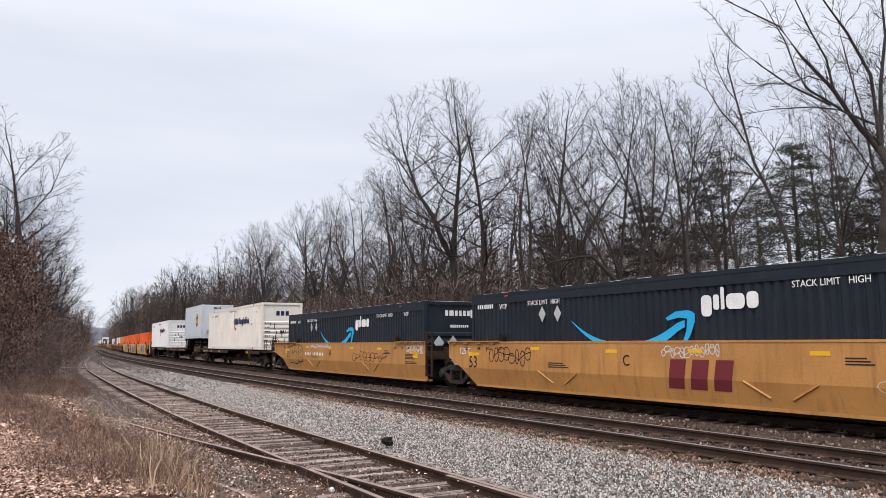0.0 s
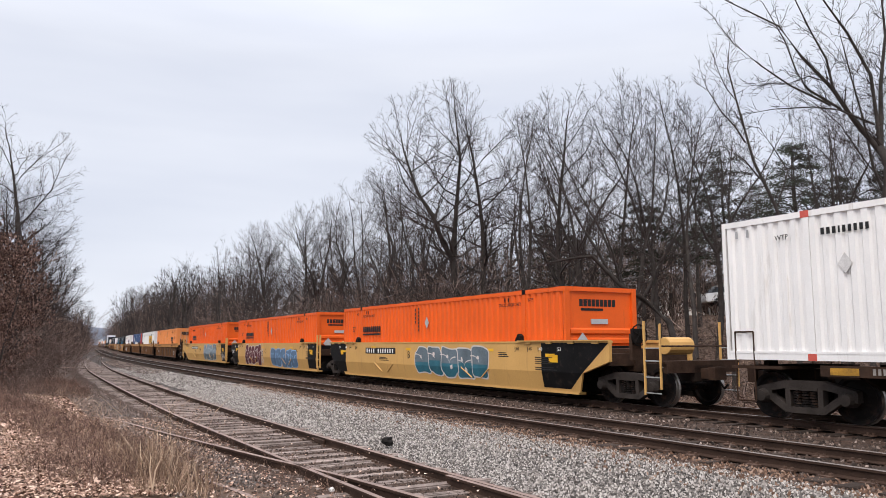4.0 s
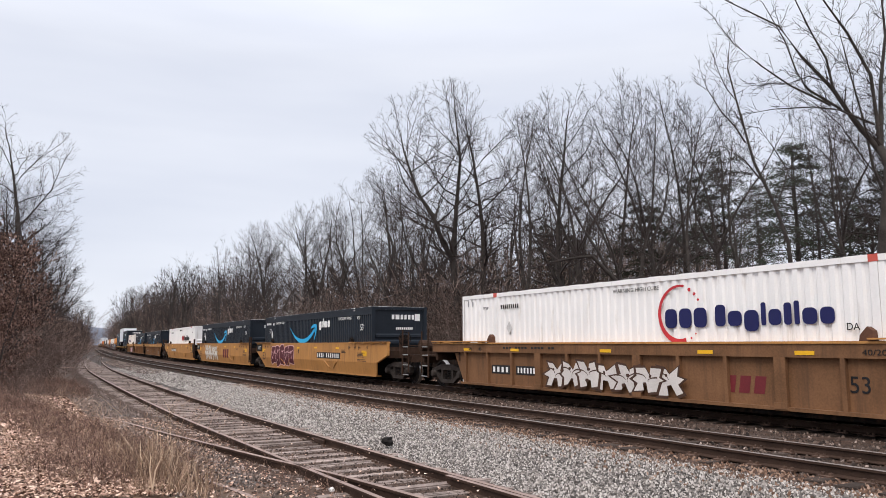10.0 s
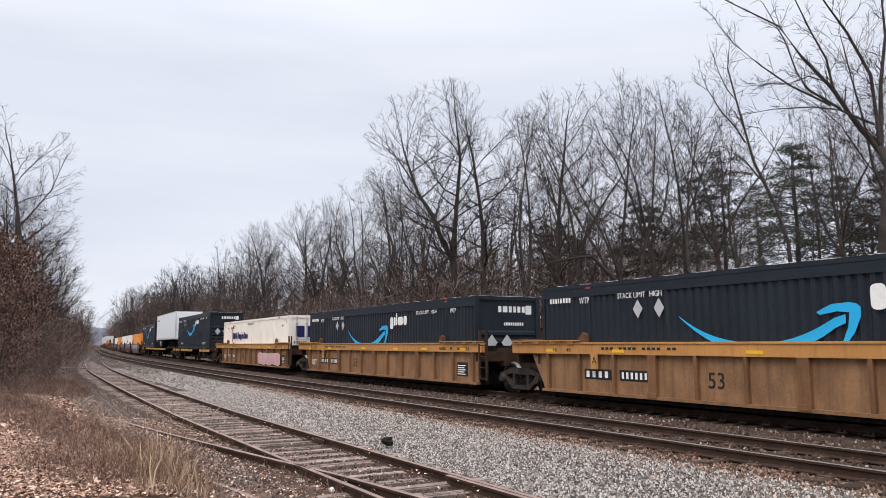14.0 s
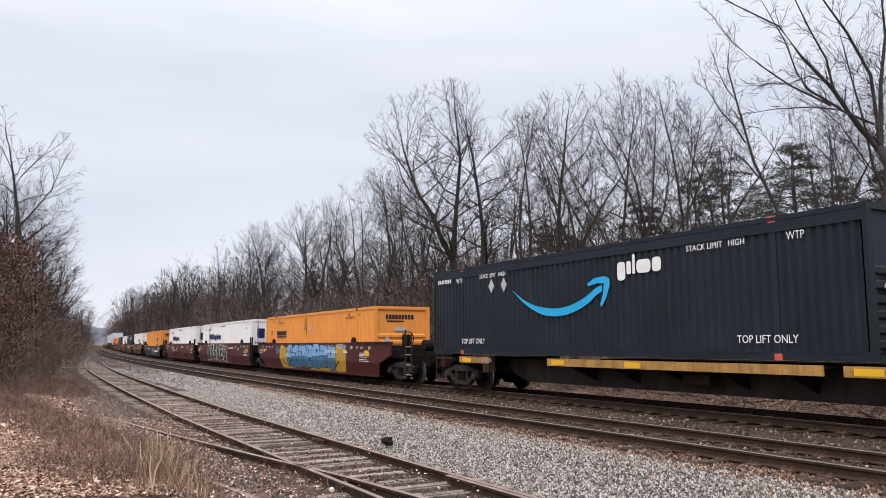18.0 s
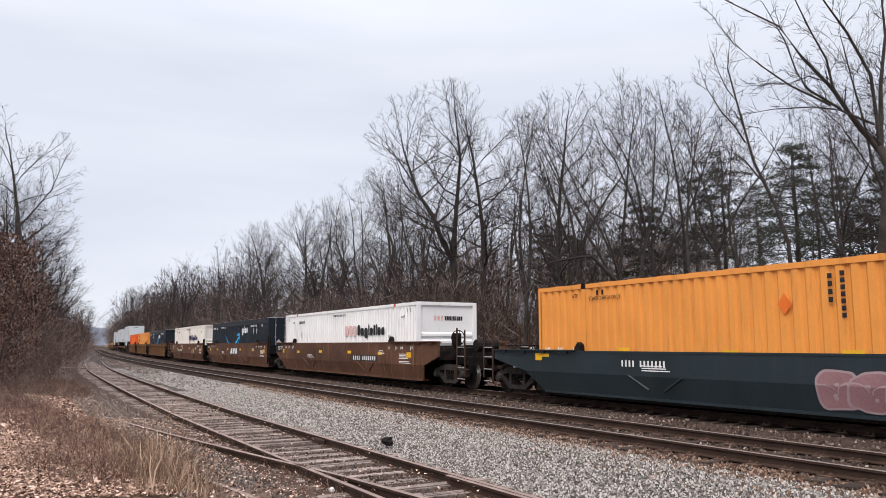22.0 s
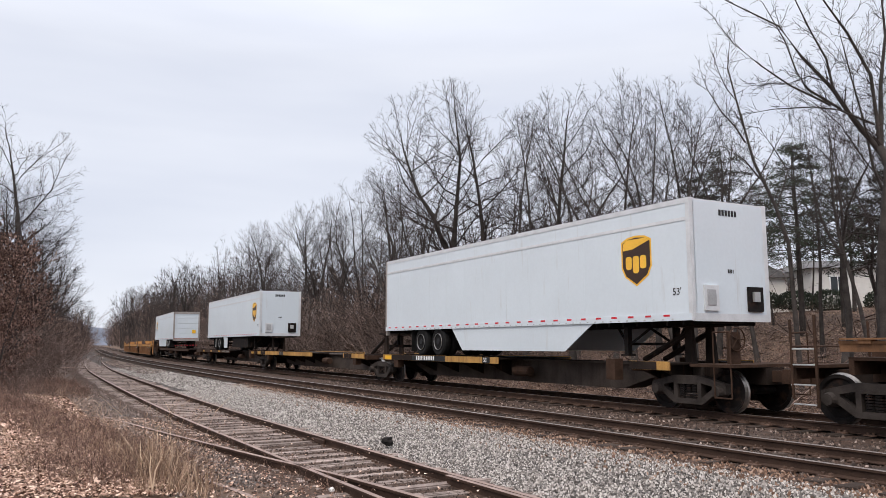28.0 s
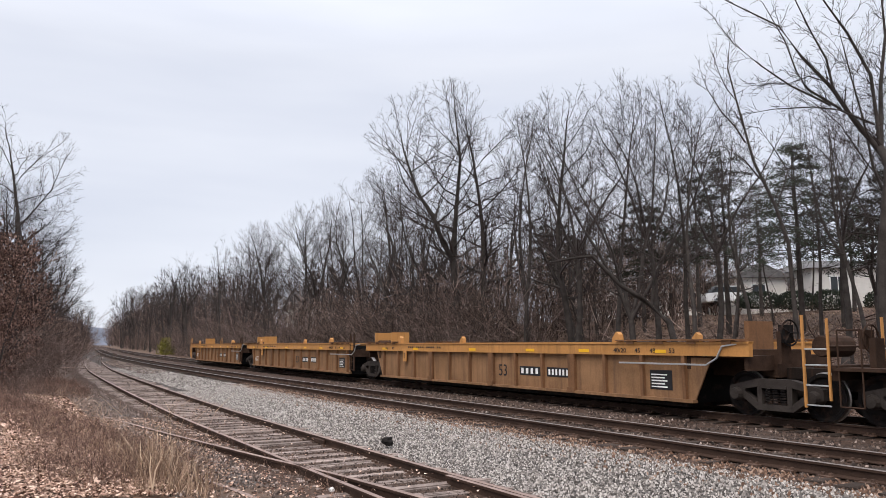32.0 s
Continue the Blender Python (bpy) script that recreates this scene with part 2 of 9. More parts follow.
def flat(name, polys, material, parent, y, label="", flip=False):
    """A painted mark: flat polygons in the x-z plane on a side, 2 mm thick."""
    bm = bmesh.new()
    for pts in polys:
        prism(bm, pts, y - 0.002, y)
    bmesh.ops.remove_doubles(bm, verts=bm.verts, dist=1e-5)
    ob = part(name, bm, material, parent, label)
    if len(polys) > 1 and name == "stencil_mark":
        ob["kind"] = "stuff"
    return ob


def rect(x0, x1, z0, z1):
    return [(x0, z0), (x1, z0), (x1, z1), (x0, z1)]


_TEXT = {}


def text_mesh(body, material):
    key = (body, material.name)
    if key not in _TEXT:
        cu = bpy.data.curves.new("lettering", "FONT")
        cu.body, cu.size, cu.align_x = body, 1.0, "LEFT"
        cu.resolution_u = 3
        cu.extrude = 0.004
        tmp = bpy.data.objects.new("tmp", cu)
        scene.collection.objects.link(tmp)
        bpy.context.view_layer.update()
        me = bpy.data.meshes.new_from_object(tmp.evaluated_get(bpy.context.evaluated_depsgraph_get()))
        bpy.data.objects.remove(tmp)
        me.materials.clear()
        me.materials.append(material)
        xs = [v.co.x for v in me.vertices]
        _TEXT[key] = me, max(xs)
    return _TEXT[key]


def lettering(body, x, z, high, material, parent, y, wide=None, name="lettering"):
    """Readable writing on a side that faces the eye: x, z of its lower left, capital height, width."""
    me, w = text_mesh(body, material)
    k = high / 0.69
    kx = wide / w if wide else k
    m = Matrix.Translation((x, y - 0.003, z)) @ Matrix.Rotation(radians(90), 4, "X") @ Matrix.Diagonal((kx, k, 0.5, 1))
    return put(name, me, parent, m)


def bars(x, z, widths, high, material, parent, y, gap=0.35, name="stencil_mark"):
    """Writing that is not spelt out: a row of bars of its size."""
    polys = []
    for w in widths:
        polys.append(rect(x, x + w * high, z, z + high))
        x += (w + gap) * high
    return flat(name, polys, material, parent, y)


def end_bars(yz, widths, high, material, parent, x, gap=0.3):
    """The same on an end wall that faces forward: starts at y, z and runs towards +y."""
    y, z = yz
    bm = bmesh.new()
    for w in widths:
        box(bm, x, x + 0.003, y, y + w * high, z, z + high)
        y += (w + gap) * high
    ob = part("stencil_mark", bm, material, parent)
    if len(widths) > 1:
        ob["kind"] = "stuff"
    return ob


MOVERS = []


def mover(name, q, label, category, group, half=8.5, z=0.0):
    ob = new(name)
    ob.empty_display_size = 0.5
    tagged(ob, label, category, group)
    MOVERS.append((ob, q, half, z))
    return ob


# ---- ground: one sheet in the line's own coordinates ----
PROFILE_OFF = [-700, -120, -60, -30, -20, -16, -13.6, -12.6, -11.6, -11.3, -10.9, -9.1, -8.7, -7.6, -6.6, -5.6, 2.0, 3.4, 6.5, 9, 14, 20, 30, 45, 80, 160, 700]
PROFILE_Z = [14, 4.5, 2.6, 1.1, 0.35, 0.02, -0.12, -0.2, -0.26, -0.335, -0.345, -0.345, -0.34, -0.30, -0.22, -0.2, -0.2, -0.34, -0.75, -0.6, 0.35, 1.6, 3.3, 4.3, 5.0, 7.5, 18]


def ground_z(s, off):
    z = float(np.interp(off, PROFILE_OFF, PROFILE_Z))
    rough = min(1.0, max(0.0, (abs(off + 5) - 8) / 8))
    x, y = along(s, off)
    return z + rough * (0.22 * noise.noise((x * 0.12, y * 0.12, 0)) + 0.07 * noise.noise((x * 0.6, y * 0.6, 5)))


def ground_material():
    m = bpy.data.materials.new("ground_gravel_soil_leaves")
    m.use_nodes = True
    nt = m.node_tree
    N, L = nt.nodes.new, nt.links.new
    b = nt.nodes["Principled BSDF"]
    b.inputs["Roughness"].default_value = 0.95
    b.inputs["Specular IOR Level"].default_value = 0.2
    tc = N("ShaderNodeTexCoord")

    def noise_node(scale, detail=6.0):
        n = N("ShaderNodeTexNoise")
        n.inputs["Scale"].default_value, n.inputs["Detail"].default_value = scale, detail
        L(tc.outputs["Object"], n.inputs["Vector"])
        return n

    def ramp(src, stops):
        r = N("ShaderNodeValToRGB")
        els = r.color_ramp.elements
        while len(els) < len(stops):
            els.new(0.5)
        for e, (pos, c) in zip(els, stops):
            e.position, e.color = pos, (*c, 1)
        L(src, r.inputs[0])
        return r.outputs[0]

    vor = N("ShaderNodeTexVoronoi")
    vor.inputs["Scale"].default_value = 22.0
    L(tc.outputs["Object"], vor.inputs["Vector"])
    wn = N("ShaderNodeSeparateColor")
    L(vor.outputs["Color"], wn.inputs[0])
    gravel = ramp(wn.outputs[0], [(0.0, (0.014, 0.012, 0.010)), (0.5, (0.05, 0.044, 0.04)), (1.0, (0.17, 0.155, 0.145))])
    leaf = N("ShaderNodeTexVoronoi")
    leaf.inputs["Scale"].default_value = 11.0
    L(tc.outputs["Object"], leaf.inputs["Vector"])
    ln = N("ShaderNodeSeparateColor")
    L(leaf.outputs["Color"], ln.inputs[0])
    litter = ramp(ln.outputs[1], [(0.0, (0.04, 0.024, 0.017)), (0.55, (0.13, 0.08, 0.056)), (1.0, (0.3, 0.195, 0.135))])
    soil = ramp(noise_node(4.0).outputs["Fac"], [(0.3, (0.07, 0.045, 0.033)), (0.7, (0.18, 0.122, 0.09))])
    zone = N("ShaderNodeAttribute")
    zone.attribute_name = "zone"
    sp = N("ShaderNodeSeparateXYZ")
    L(zone.outputs["Vector"], sp.inputs[0])
    wob = noise_node(1.3)

    def mask(src, lo, hi):
        ad = N("ShaderNodeMath")
        ad.operation = "MULTIPLY_ADD"
        L(wob.outputs["Fac"], ad.inputs[0])
        ad.inputs[1].default_value = 0.9
        L(src, ad.inputs[2])
        mr = N("ShaderNodeMapRange")
        mr.inputs["From Min"].default_value, mr.inputs["From Max"].default_value = lo + 0.45, hi + 0.45
        L(ad.outputs[0], mr.inputs["Value"])
        return mr.outputs[0]

    def mixc(a, c, f):
        x = N("ShaderNodeMix")
        x.data_type = "RGBA"
        L(a, x.inputs["A"])
        L(c, x.inputs["B"])
        L(f, x.inputs["Factor"])
        return x.outputs["Result"]

    # rust-stained track bed, its colour darkened further for shade under the train
    rust_shade = ramp(noise_node(9.0).outputs["Fac"], [(0.3, (0.028, 0.018, 0.013)), (0.7, (0.095, 0.058, 0.043))])
    c = mixc(soil, litter, mask(sp.outputs["X"], 0.35, 0.65))
    c = mixc(c, gravel, mask(sp.outputs["Y"], 0.4, 0.6))
    c = mixc(c, rust_shade, mask(sp.outputs["Z"], 0.4, 0.75))
    L(c, b.inputs["Base Color"])
    bp = N("ShaderNodeBump")
    bp.inputs["Strength"].default_value, bp.inputs["Distance"].default_value = 0.9, 0.03
    L(vor.outputs["Distance"], bp.inputs["Height"])
    L(bp.outputs[0], b.inputs["Normal"])
    return m


def build_ground():
    ss = list(np.concatenate([np.arange(-780, -60, 40), np.arange(-60, -12, 6), np.arange(-12, 60, 0.75), np.arange(60, 160, 3), np.arange(160, 600, 20), np.arange(600, 3200, 200)]))
    oo = list(np.concatenate([[-700, -400, -200, -120, -80, -60, -45, -35, -28, -24], np.arange(-21, -5.5, 0.5), [-4.6, -3.4, -2.2, -1, 0, 1, 2, 2.7, 3.4, 4.4, 5.5, 6.5, 8, 9, 11, 14, 17, 20, 25, 30, 37, 45, 60, 80, 120, 160, 300, 700]]))
    verts, faces, zone = [], [], []
    for s in ss:
        for o in oo:
            x, y = along(s, o)
            verts.append((x, y, ground_z(s, o)))
            leaf = 0.42 if o > 6 else (1.0 if o < -13.2 else 0.0)
            if -15.5 < o <= -12.2:
                leaf = 0.55
            grav = 1.0 if -11.0 < o < 3.0 else (0.5 if -12.4 < o <= -11 else 0.0)
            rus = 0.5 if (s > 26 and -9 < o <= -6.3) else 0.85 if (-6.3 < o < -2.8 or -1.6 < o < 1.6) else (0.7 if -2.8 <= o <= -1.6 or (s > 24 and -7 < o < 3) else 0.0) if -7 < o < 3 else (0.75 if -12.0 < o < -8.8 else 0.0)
            zone.append((leaf, grav, rus))
    n = len(oo)
    for i in range(len(ss) - 1):
        for j in range(n - 1):
            a = i * n + j
            faces.append((a, a + 1, a + n + 1, a + n))
    me = bpy.data.meshes.new("ground")
    me.from_pydata(verts, [], faces)
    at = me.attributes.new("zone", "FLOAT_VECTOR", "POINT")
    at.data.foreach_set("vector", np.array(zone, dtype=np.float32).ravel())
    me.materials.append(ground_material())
    me.polygons.foreach_set("use_smooth", [True] * len(faces))
    me.update()
    if me.polygons[0].normal.z < 0:
        me.flip_normals()
    tagged(new("ground", me), "grey gravel bed, brown soil and leaf litter of the railway cutting", "ground", "", "structure")


build_ground()

# ---- tracks ----
SIDING_Z = -0.2


def siding_off(s):
    return float(np.interp(s, [-60, 12, 30, 50, 75, 105, 135, 170], [-10.15, -10.13, -9.8, -9.45, -8.6, -7.2, -5.7, -4.59]))


def spur_off(s):
    """The spur that leaves the siding at the frog and is lost in the grass."""
    return float(np.interp(s, [-14, -8, 0, 2.5, 3.5, 8, 14, 24, 34], [-10.15, -10.35, -11.2, -11.5, -11.72, -12.49, -13.43, -14.6, -15.5]))


RAIL = [(-0.07, -0.16), (0.07, -0.16), (0.07, -0.145), (0.012, -0.125), (0.012, -0.045), (0.037, -0.035), (0.037, -0.004), (0.03, 0.0), (-0.03, 0.0), (-0.037, -0.004), (-0.037, -0.035), (-0.012, -0.045), (-0.012, -0.125), (-0.07, -0.145)]


def rail(name, off, z, stations, head, parent, label=""):
    """One rail swept along the line; off is a function of s. Its worn head is a strip of its own material."""
    verts, faces, mats = [], [], []
    k = len(RAIL)
    for s in stations:
        o = off(s)
        for a, h in RAIL:
            x, y = along(s, o + a)
            verts.append((x, y, z + h))
    for i in range(len(stations) - 1):
        for j in range(k):
            a, b2 = i * k + j, i * k + (j + 1) % k
            faces.append((a, b2, b2 + k, a + k))
            mats.append(1 if j in (6, 7, 8) else 0)
    faces.append(tuple(range(k))[::-1])
    faces.append(tuple(range((len(stations) - 1) * k, len(stations) * k)))
    mats += [0, 0]
    me = bpy.data.meshes.new(name)
    me.from_pydata(verts, [], faces)
    me.materials.append(M_RAIL)
    me.materials.append(head)
    me.polygons.foreach_set("material_index", mats)
    me.update()
    return put(name, me, parent, None, label)


LONG = list(np.arange(-780, -30, 15.0)) + list(np.arange(-30, 180, 3.0)) + list(np.arange(180, 901, 15.0))
NEAR_OFF = -4.59


def block_mesh(name, lx, ly, lz, material, bev=0.02, jag=0.0, seed=0):
    rnd = random.Random(seed)
    bm = bmesh.new()
    box(bm, -lx / 2, lx / 2, -ly / 2, ly / 2, -lz, 0)
    if bev:
        bmesh.ops.bevel(bm, geom=list(bm.edges), offset=bev, segments=1, affect="EDGES")
    for v in bm.verts:
        v.co += Vector((rnd.uniform(-jag, jag), rnd.uniform(-jag, jag), rnd.uniform(-jag, jag)))
    return mesh_of(name, bm, material)


def split_sleeper(name, length, material, seed):
    """An old sleeper split along its grain: three strips with open cracks, on one core."""
    rnd = random.Random(seed)
    bm = bmesh.new()
    ys = [-0.105, -0.105 + 0.21 * rnd.uniform(0.25, 0.4), -0.105 + 0.21 * rnd.uniform(0.6, 0.75), 0.105]
    for a, b in zip(ys, ys[1:]):
        l0, l1 = -length / 2 + rnd.uniform(-0.05, 0.06), length / 2 + rnd.uniform(-0.06, 0.05)
        z = rnd.uniform(-0.012, 0.006)
        box(bm, l0, l1, a + 0.003, b - 0.003, -0.18, z)
    for v in bm.verts:
        v.co += Vector((rnd.uniform(-0.02, 0.02), rnd.uniform(-0.005, 0.005), rnd.uniform(-0.008, 0.008)))
    return mesh_of(name, bm, material)


def place_on(s, off, z, turn=0.0):
    x, y = along(s, off)
    return pose(x, y, z) @ Matrix.Rotation(-heading(s) + turn, 4, "Z")


def build_track(name, label, off, z, stations, head, tie_mat, tie_top, tie_range, far_range, step, tie_len=2.6):
    tr = tagged(new(name), label, "railway track", "railway tracks", "structure")
    for side in (-0.755, 0.755):
        rail("rail", lambda s, d=side: off(s) + d, z, stations, head, tr)
    ties = [split_sleeper("sleeper", tie_len, tie_mat, i) if tie_mat is M_TIE else block_mesh("sleeper", tie_len, 0.23, 0.18, tie_mat, 0.015, 0.012, i) for i in range(7)]
    rnd = random.Random(len(name))
    s, n = tie_range[0], 0
    bm = bmesh.new()
    box(bm, -0.18, 0.18, -0.1, 0.1, -0.025, 0)
    for sx in (-0.1, 0.1):
        for sy in (-0.055, 0.055):
            box(bm, sx - 0.02, sx + 0.02, sy - 0.018, sy + 0.018, 0, 0.035)
    plate = mesh_of("tie_plate", bm, M_PLATE)
    while s < tie_range[1]:
        d = (off(s + 0.5) - off(s - 0.5))
        ob = put("sleeper", ties[n * 5 % 7], tr, place_on(s + rnd.uniform(-0.06, 0.06), off(s) + rnd.uniform(-0.08, 0.08), z + tie_top + rnd.uniform(-0.012, 0.012), -d + rnd.uniform(-0.02, 0.02)))
        if s < tie_range[0] + 46:
            for side in (-0.755, 0.755):
                put("tie_plate", plate, tr, place_on(s, off(s) + side, z - 0.142, -d))
        s += step
        n += 1
    if far_range:
        bm = bmesh.new()
        s = far_range[0]
        while s < far_range[1]:
            m = place_on(s, off(s), z + tie_top)
            vs = [bm.verts.new(m @ Vector(c)) for c in ((-1.3, -0.11, 0), (1.3, -0.11, 0), (1.3, 0.11, 0), (-1.3, 0.11, 0), (-1.3, -0.11, -0.15), (1.3, -0.11, -0.15), (1.3, 0.11, -0.15), (-1.3, 0.11, -0.15))]
            for f in ((0, 1, 2, 3), (4, 5, 1, 0), (6, 7, 3, 2)):
                bm.faces.new([vs[i] for i in f])
            s += 0.6
        part("far_sleepers", bm, tie_mat, tr)["kind"] = "stuff"
    return tr


JOINT = 6.3


def build_tracks():
    build_track("track_far", "main track with polished rails under the train", lambda s: 0.0, 0.0, LONG, M_RAILTOP, M_TIED, -0.168, (-9, 70), (70, 260), 0.55)
    build_track("track_near", "empty main track with brown rusty rails beside the train", lambda s: NEAR_OFF, -0.02, LONG, M_RAILTOP, M_TIED, -0.168, (-9, 60), (60, 260), 0.55)
    sid = list(np.arange(-30, 172, 2.0))
    t = build_track("track_siding", "weathered siding with rusty rails and grey timber sleepers", siding_off, SIDING_Z, sid, M_RAILOLD, M_TIE, -0.125, (-12, 62), (62, 140), 0.56)
    # frog and guard rails of the turnout
    rail("guard_rail", lambda s: siding_off(s) + 0.755 - 0.1, SIDING_Z, list(np.arange(-5.0, 1.8, 0.4)), M_RAILOLD, t)
    bar = block_mesh("joint_bar", 0.05, 0.62, 0.09, M_RAIL, 0.012, 0.0, 1)
    for s0 in (JOINT, JOINT + 5.8, JOINT - 6.1, JOINT + 17.7):
        for side in (0.755 - 0.045, 0.755 + 0.045) if s0 != JOINT + 5.8 else (-0.8, -0.71):
            put("joint_bar", bar, t, place_on(s0, siding_off(s0) + side, SIDING_Z - 0.04))
    sp = tagged(new("track_spur"), "overgrown spur track that leaves the siding, half buried", "railway track", "railway tracks", "structure")
    rail("rail", lambda s: spur_off(s) + 0.755, SIDING_Z, list(np.arange(-10, 17, 1.0)), M_RAILOLD, sp)
    rail("rail", lambda s: spur_off(s) - 0.755, SIDING_Z - 0.01, list(np.arange(-10, 13, 1.0)), M_RAILOLD, sp)
    m = block_mesh("sleeper", 2.6, 0.22, 0.18, M_TIE, 0.015, 0.012, 9)
    for i in range(24):
        s = -9 + i * 0.62
        put("sleeper", m, sp, place_on(s, spur_off(s), SIDING_Z - 0.14, 0.12))


build_tracks()


# ---- bare trees ----
def tube_into(V, F, pts, radii, n):
    base = len(V)
    for i, (p, r) in enumerate(zip(pts, radii)):
        d = (pts[min(i + 1, len(pts) - 1)] - pts[max(i - 1, 0)])
        d.normalize()
        a = d.orthogonal().normalized()
        b = d.cross(a)
        for k in range(n):
            t = 2 * math.pi * k / n
            V.append(p + (a * math.cos(t) + b * math.sin(t)) * r)
    for i in range(len(pts) - 1):
        for k in range(n):
            j = (k + 1) % n
            F.append((base + i * n + k, base + i * n + j, base + (i + 1) * n + j, base + (i + 1) * n + k))


def ribbon(V, F, pts, w, rnd):
    """The finest twigs: a bent blade that runs out to a point."""
    d = pts[-1] - pts[0]
    a = d.orthogonal().normalized()
    a.rotate(Matrix.Rotation(rnd.uniform(0, 3.14), 3, d.normalized()))
    base = len(V)
    for i, p in enumerate(pts):
        k = w * (1 - 0.85 * i / (len(pts) - 1))
        V.append(p - a * k)
        V.append(p + a * k)
    for i in range(len(pts) - 1):
        c = base + 2 * i
        F.append((c, c + 1, c + 3, c + 2))


def bend(rnd, p, d, length, seg, wob, up):
    pts = [p.copy()]
    for i in range(seg):
        d = (d + Vector((rnd.gauss(0, wob), rnd.gauss(0, wob), rnd.gauss(0, wob * 0.7) + up))).normalized()
        p = p + d * (length / seg)
        pts.append(p.copy())
    return pts, d


def turned(rnd, d, ang):
    side = d.orthogonal().normalized()
    side.rotate(Matrix.Rotation(rnd.uniform(0, 6.283), 3, d))
    return (d * math.cos(ang) + side * math.sin(ang)).normalized()


def tree_meshes(out, bark=None):
    res = []
    for (V, F), m, nm in zip(out, (bark or M_BARK, M_TWIG), ("trunk", "crown")):
        me = bpy.data.meshes.new(nm)
        me.from_pydata([tuple(v) for v in V], [], F)
        me.materials.append(m)
        me.polygons.foreach_set("use_smooth", [nm == "trunk"] * len(F))
        me.update()
        res.append(me)
    return res


def room(hull, p, d):
    """How far one can go from p along d inside an upright ellipsoid (centre height, radius, half height)."""
    zc, w, h = hull
    px, py, pz, dx, dy, dz = p.x / w, p.y / w, (p.z - zc) / h, d.x / w, d.y / w, d.z / h
    a, b, c = dx * dx + dy * dy + dz * dz, px * dx + py * dy + pz * dz, px * px + py * py + pz * pz - 1
    q = b * b - a * c
    return (-b + math.sqrt(q)) / a if q > 0 else 0.0


def limb(rnd, p, d, length, r, level, out, fine, hull=None):
    """A limb that curves up towards the light, with branches all along it, theirs in turn, and fine twigs."""
    if hull:
        length = min(length, room(hull, p, (d + Vector((0, 0, 0.25))).normalized()) * rnd.uniform(0.85, 1.12) + 0.2)
    if level >= 3:
        pts, d2 = bend(rnd, p, d, length, 2 if level == 3 and fine > 0 else 1, 0.1, 0.05)
        ribbon(*out[1], pts, ((0.0095, 0.0075), (0.015, 0.011), (0.026, 0), (0.055, 0))[2 - fine][level - 3], rnd)
    else:
        seg = (7, 6, 4)[level] if fine > 0 else 3
        pts, d2 = bend(rnd, p, d, length, seg, (0.1, 0.19, 0.18)[level], (0.06, 0.09, 0.06)[level])
        if level == 2 and fine < 1:
            ribbon(*out[1], pts, max(0.02, r * 0.8), rnd)
        else:
            tube_into(*out[0 if level < 2 else 1], pts, [max(0.007, r * (1 - 0.88 * i / seg)) for i in range(seg + 1)], (7, 5, 3)[level] if fine > 0 else 3)
    if level >= (4 if fine > 0 else 3):
        return
    n = len(pts) - 1
    gap = ((0.6, 0.36, 0.2, 0.18), (0.8, 0.55, 0.36, 0.4), (1.0, 0.6, 0.33, 1), (1.1, 0.8, 0.42, 1))[2 - fine][level]
    first = 0.16 if level else 0.0
    count = max(2, int(length * (1 - first) / gap))
    side = rnd.uniform(0, 6.28)
    for k in range(count):
        u = first + (1 - first) * (k + rnd.random()) / count
        i = min(n - 1, int(u * n))
        q = pts[i].lerp(pts[i + 1], u * n - i)
        ax = (pts[i + 1] - pts[i]).normalized()
        nd = ax.orthogonal().normalized()
        nd.rotate(Matrix.Rotation(side, 3, ax))
        side += 2.4 + rnd.uniform(-0.6, 0.6)
        ang = rnd.uniform(0.45, 0.95)
        l = length * (0.42 * (1 - u) + 0.16) * rnd.uniform(0.55, 1.2)
        limb(rnd, q, ax * math.cos(ang) + nd * math.sin(ang), max(l, (0, 0.7, 0.4, 0.22)[level]), max(0.008, r * (1 - 0.85 * u) * 0.58), level + 1, out, fine, hull if level < 2 else None)


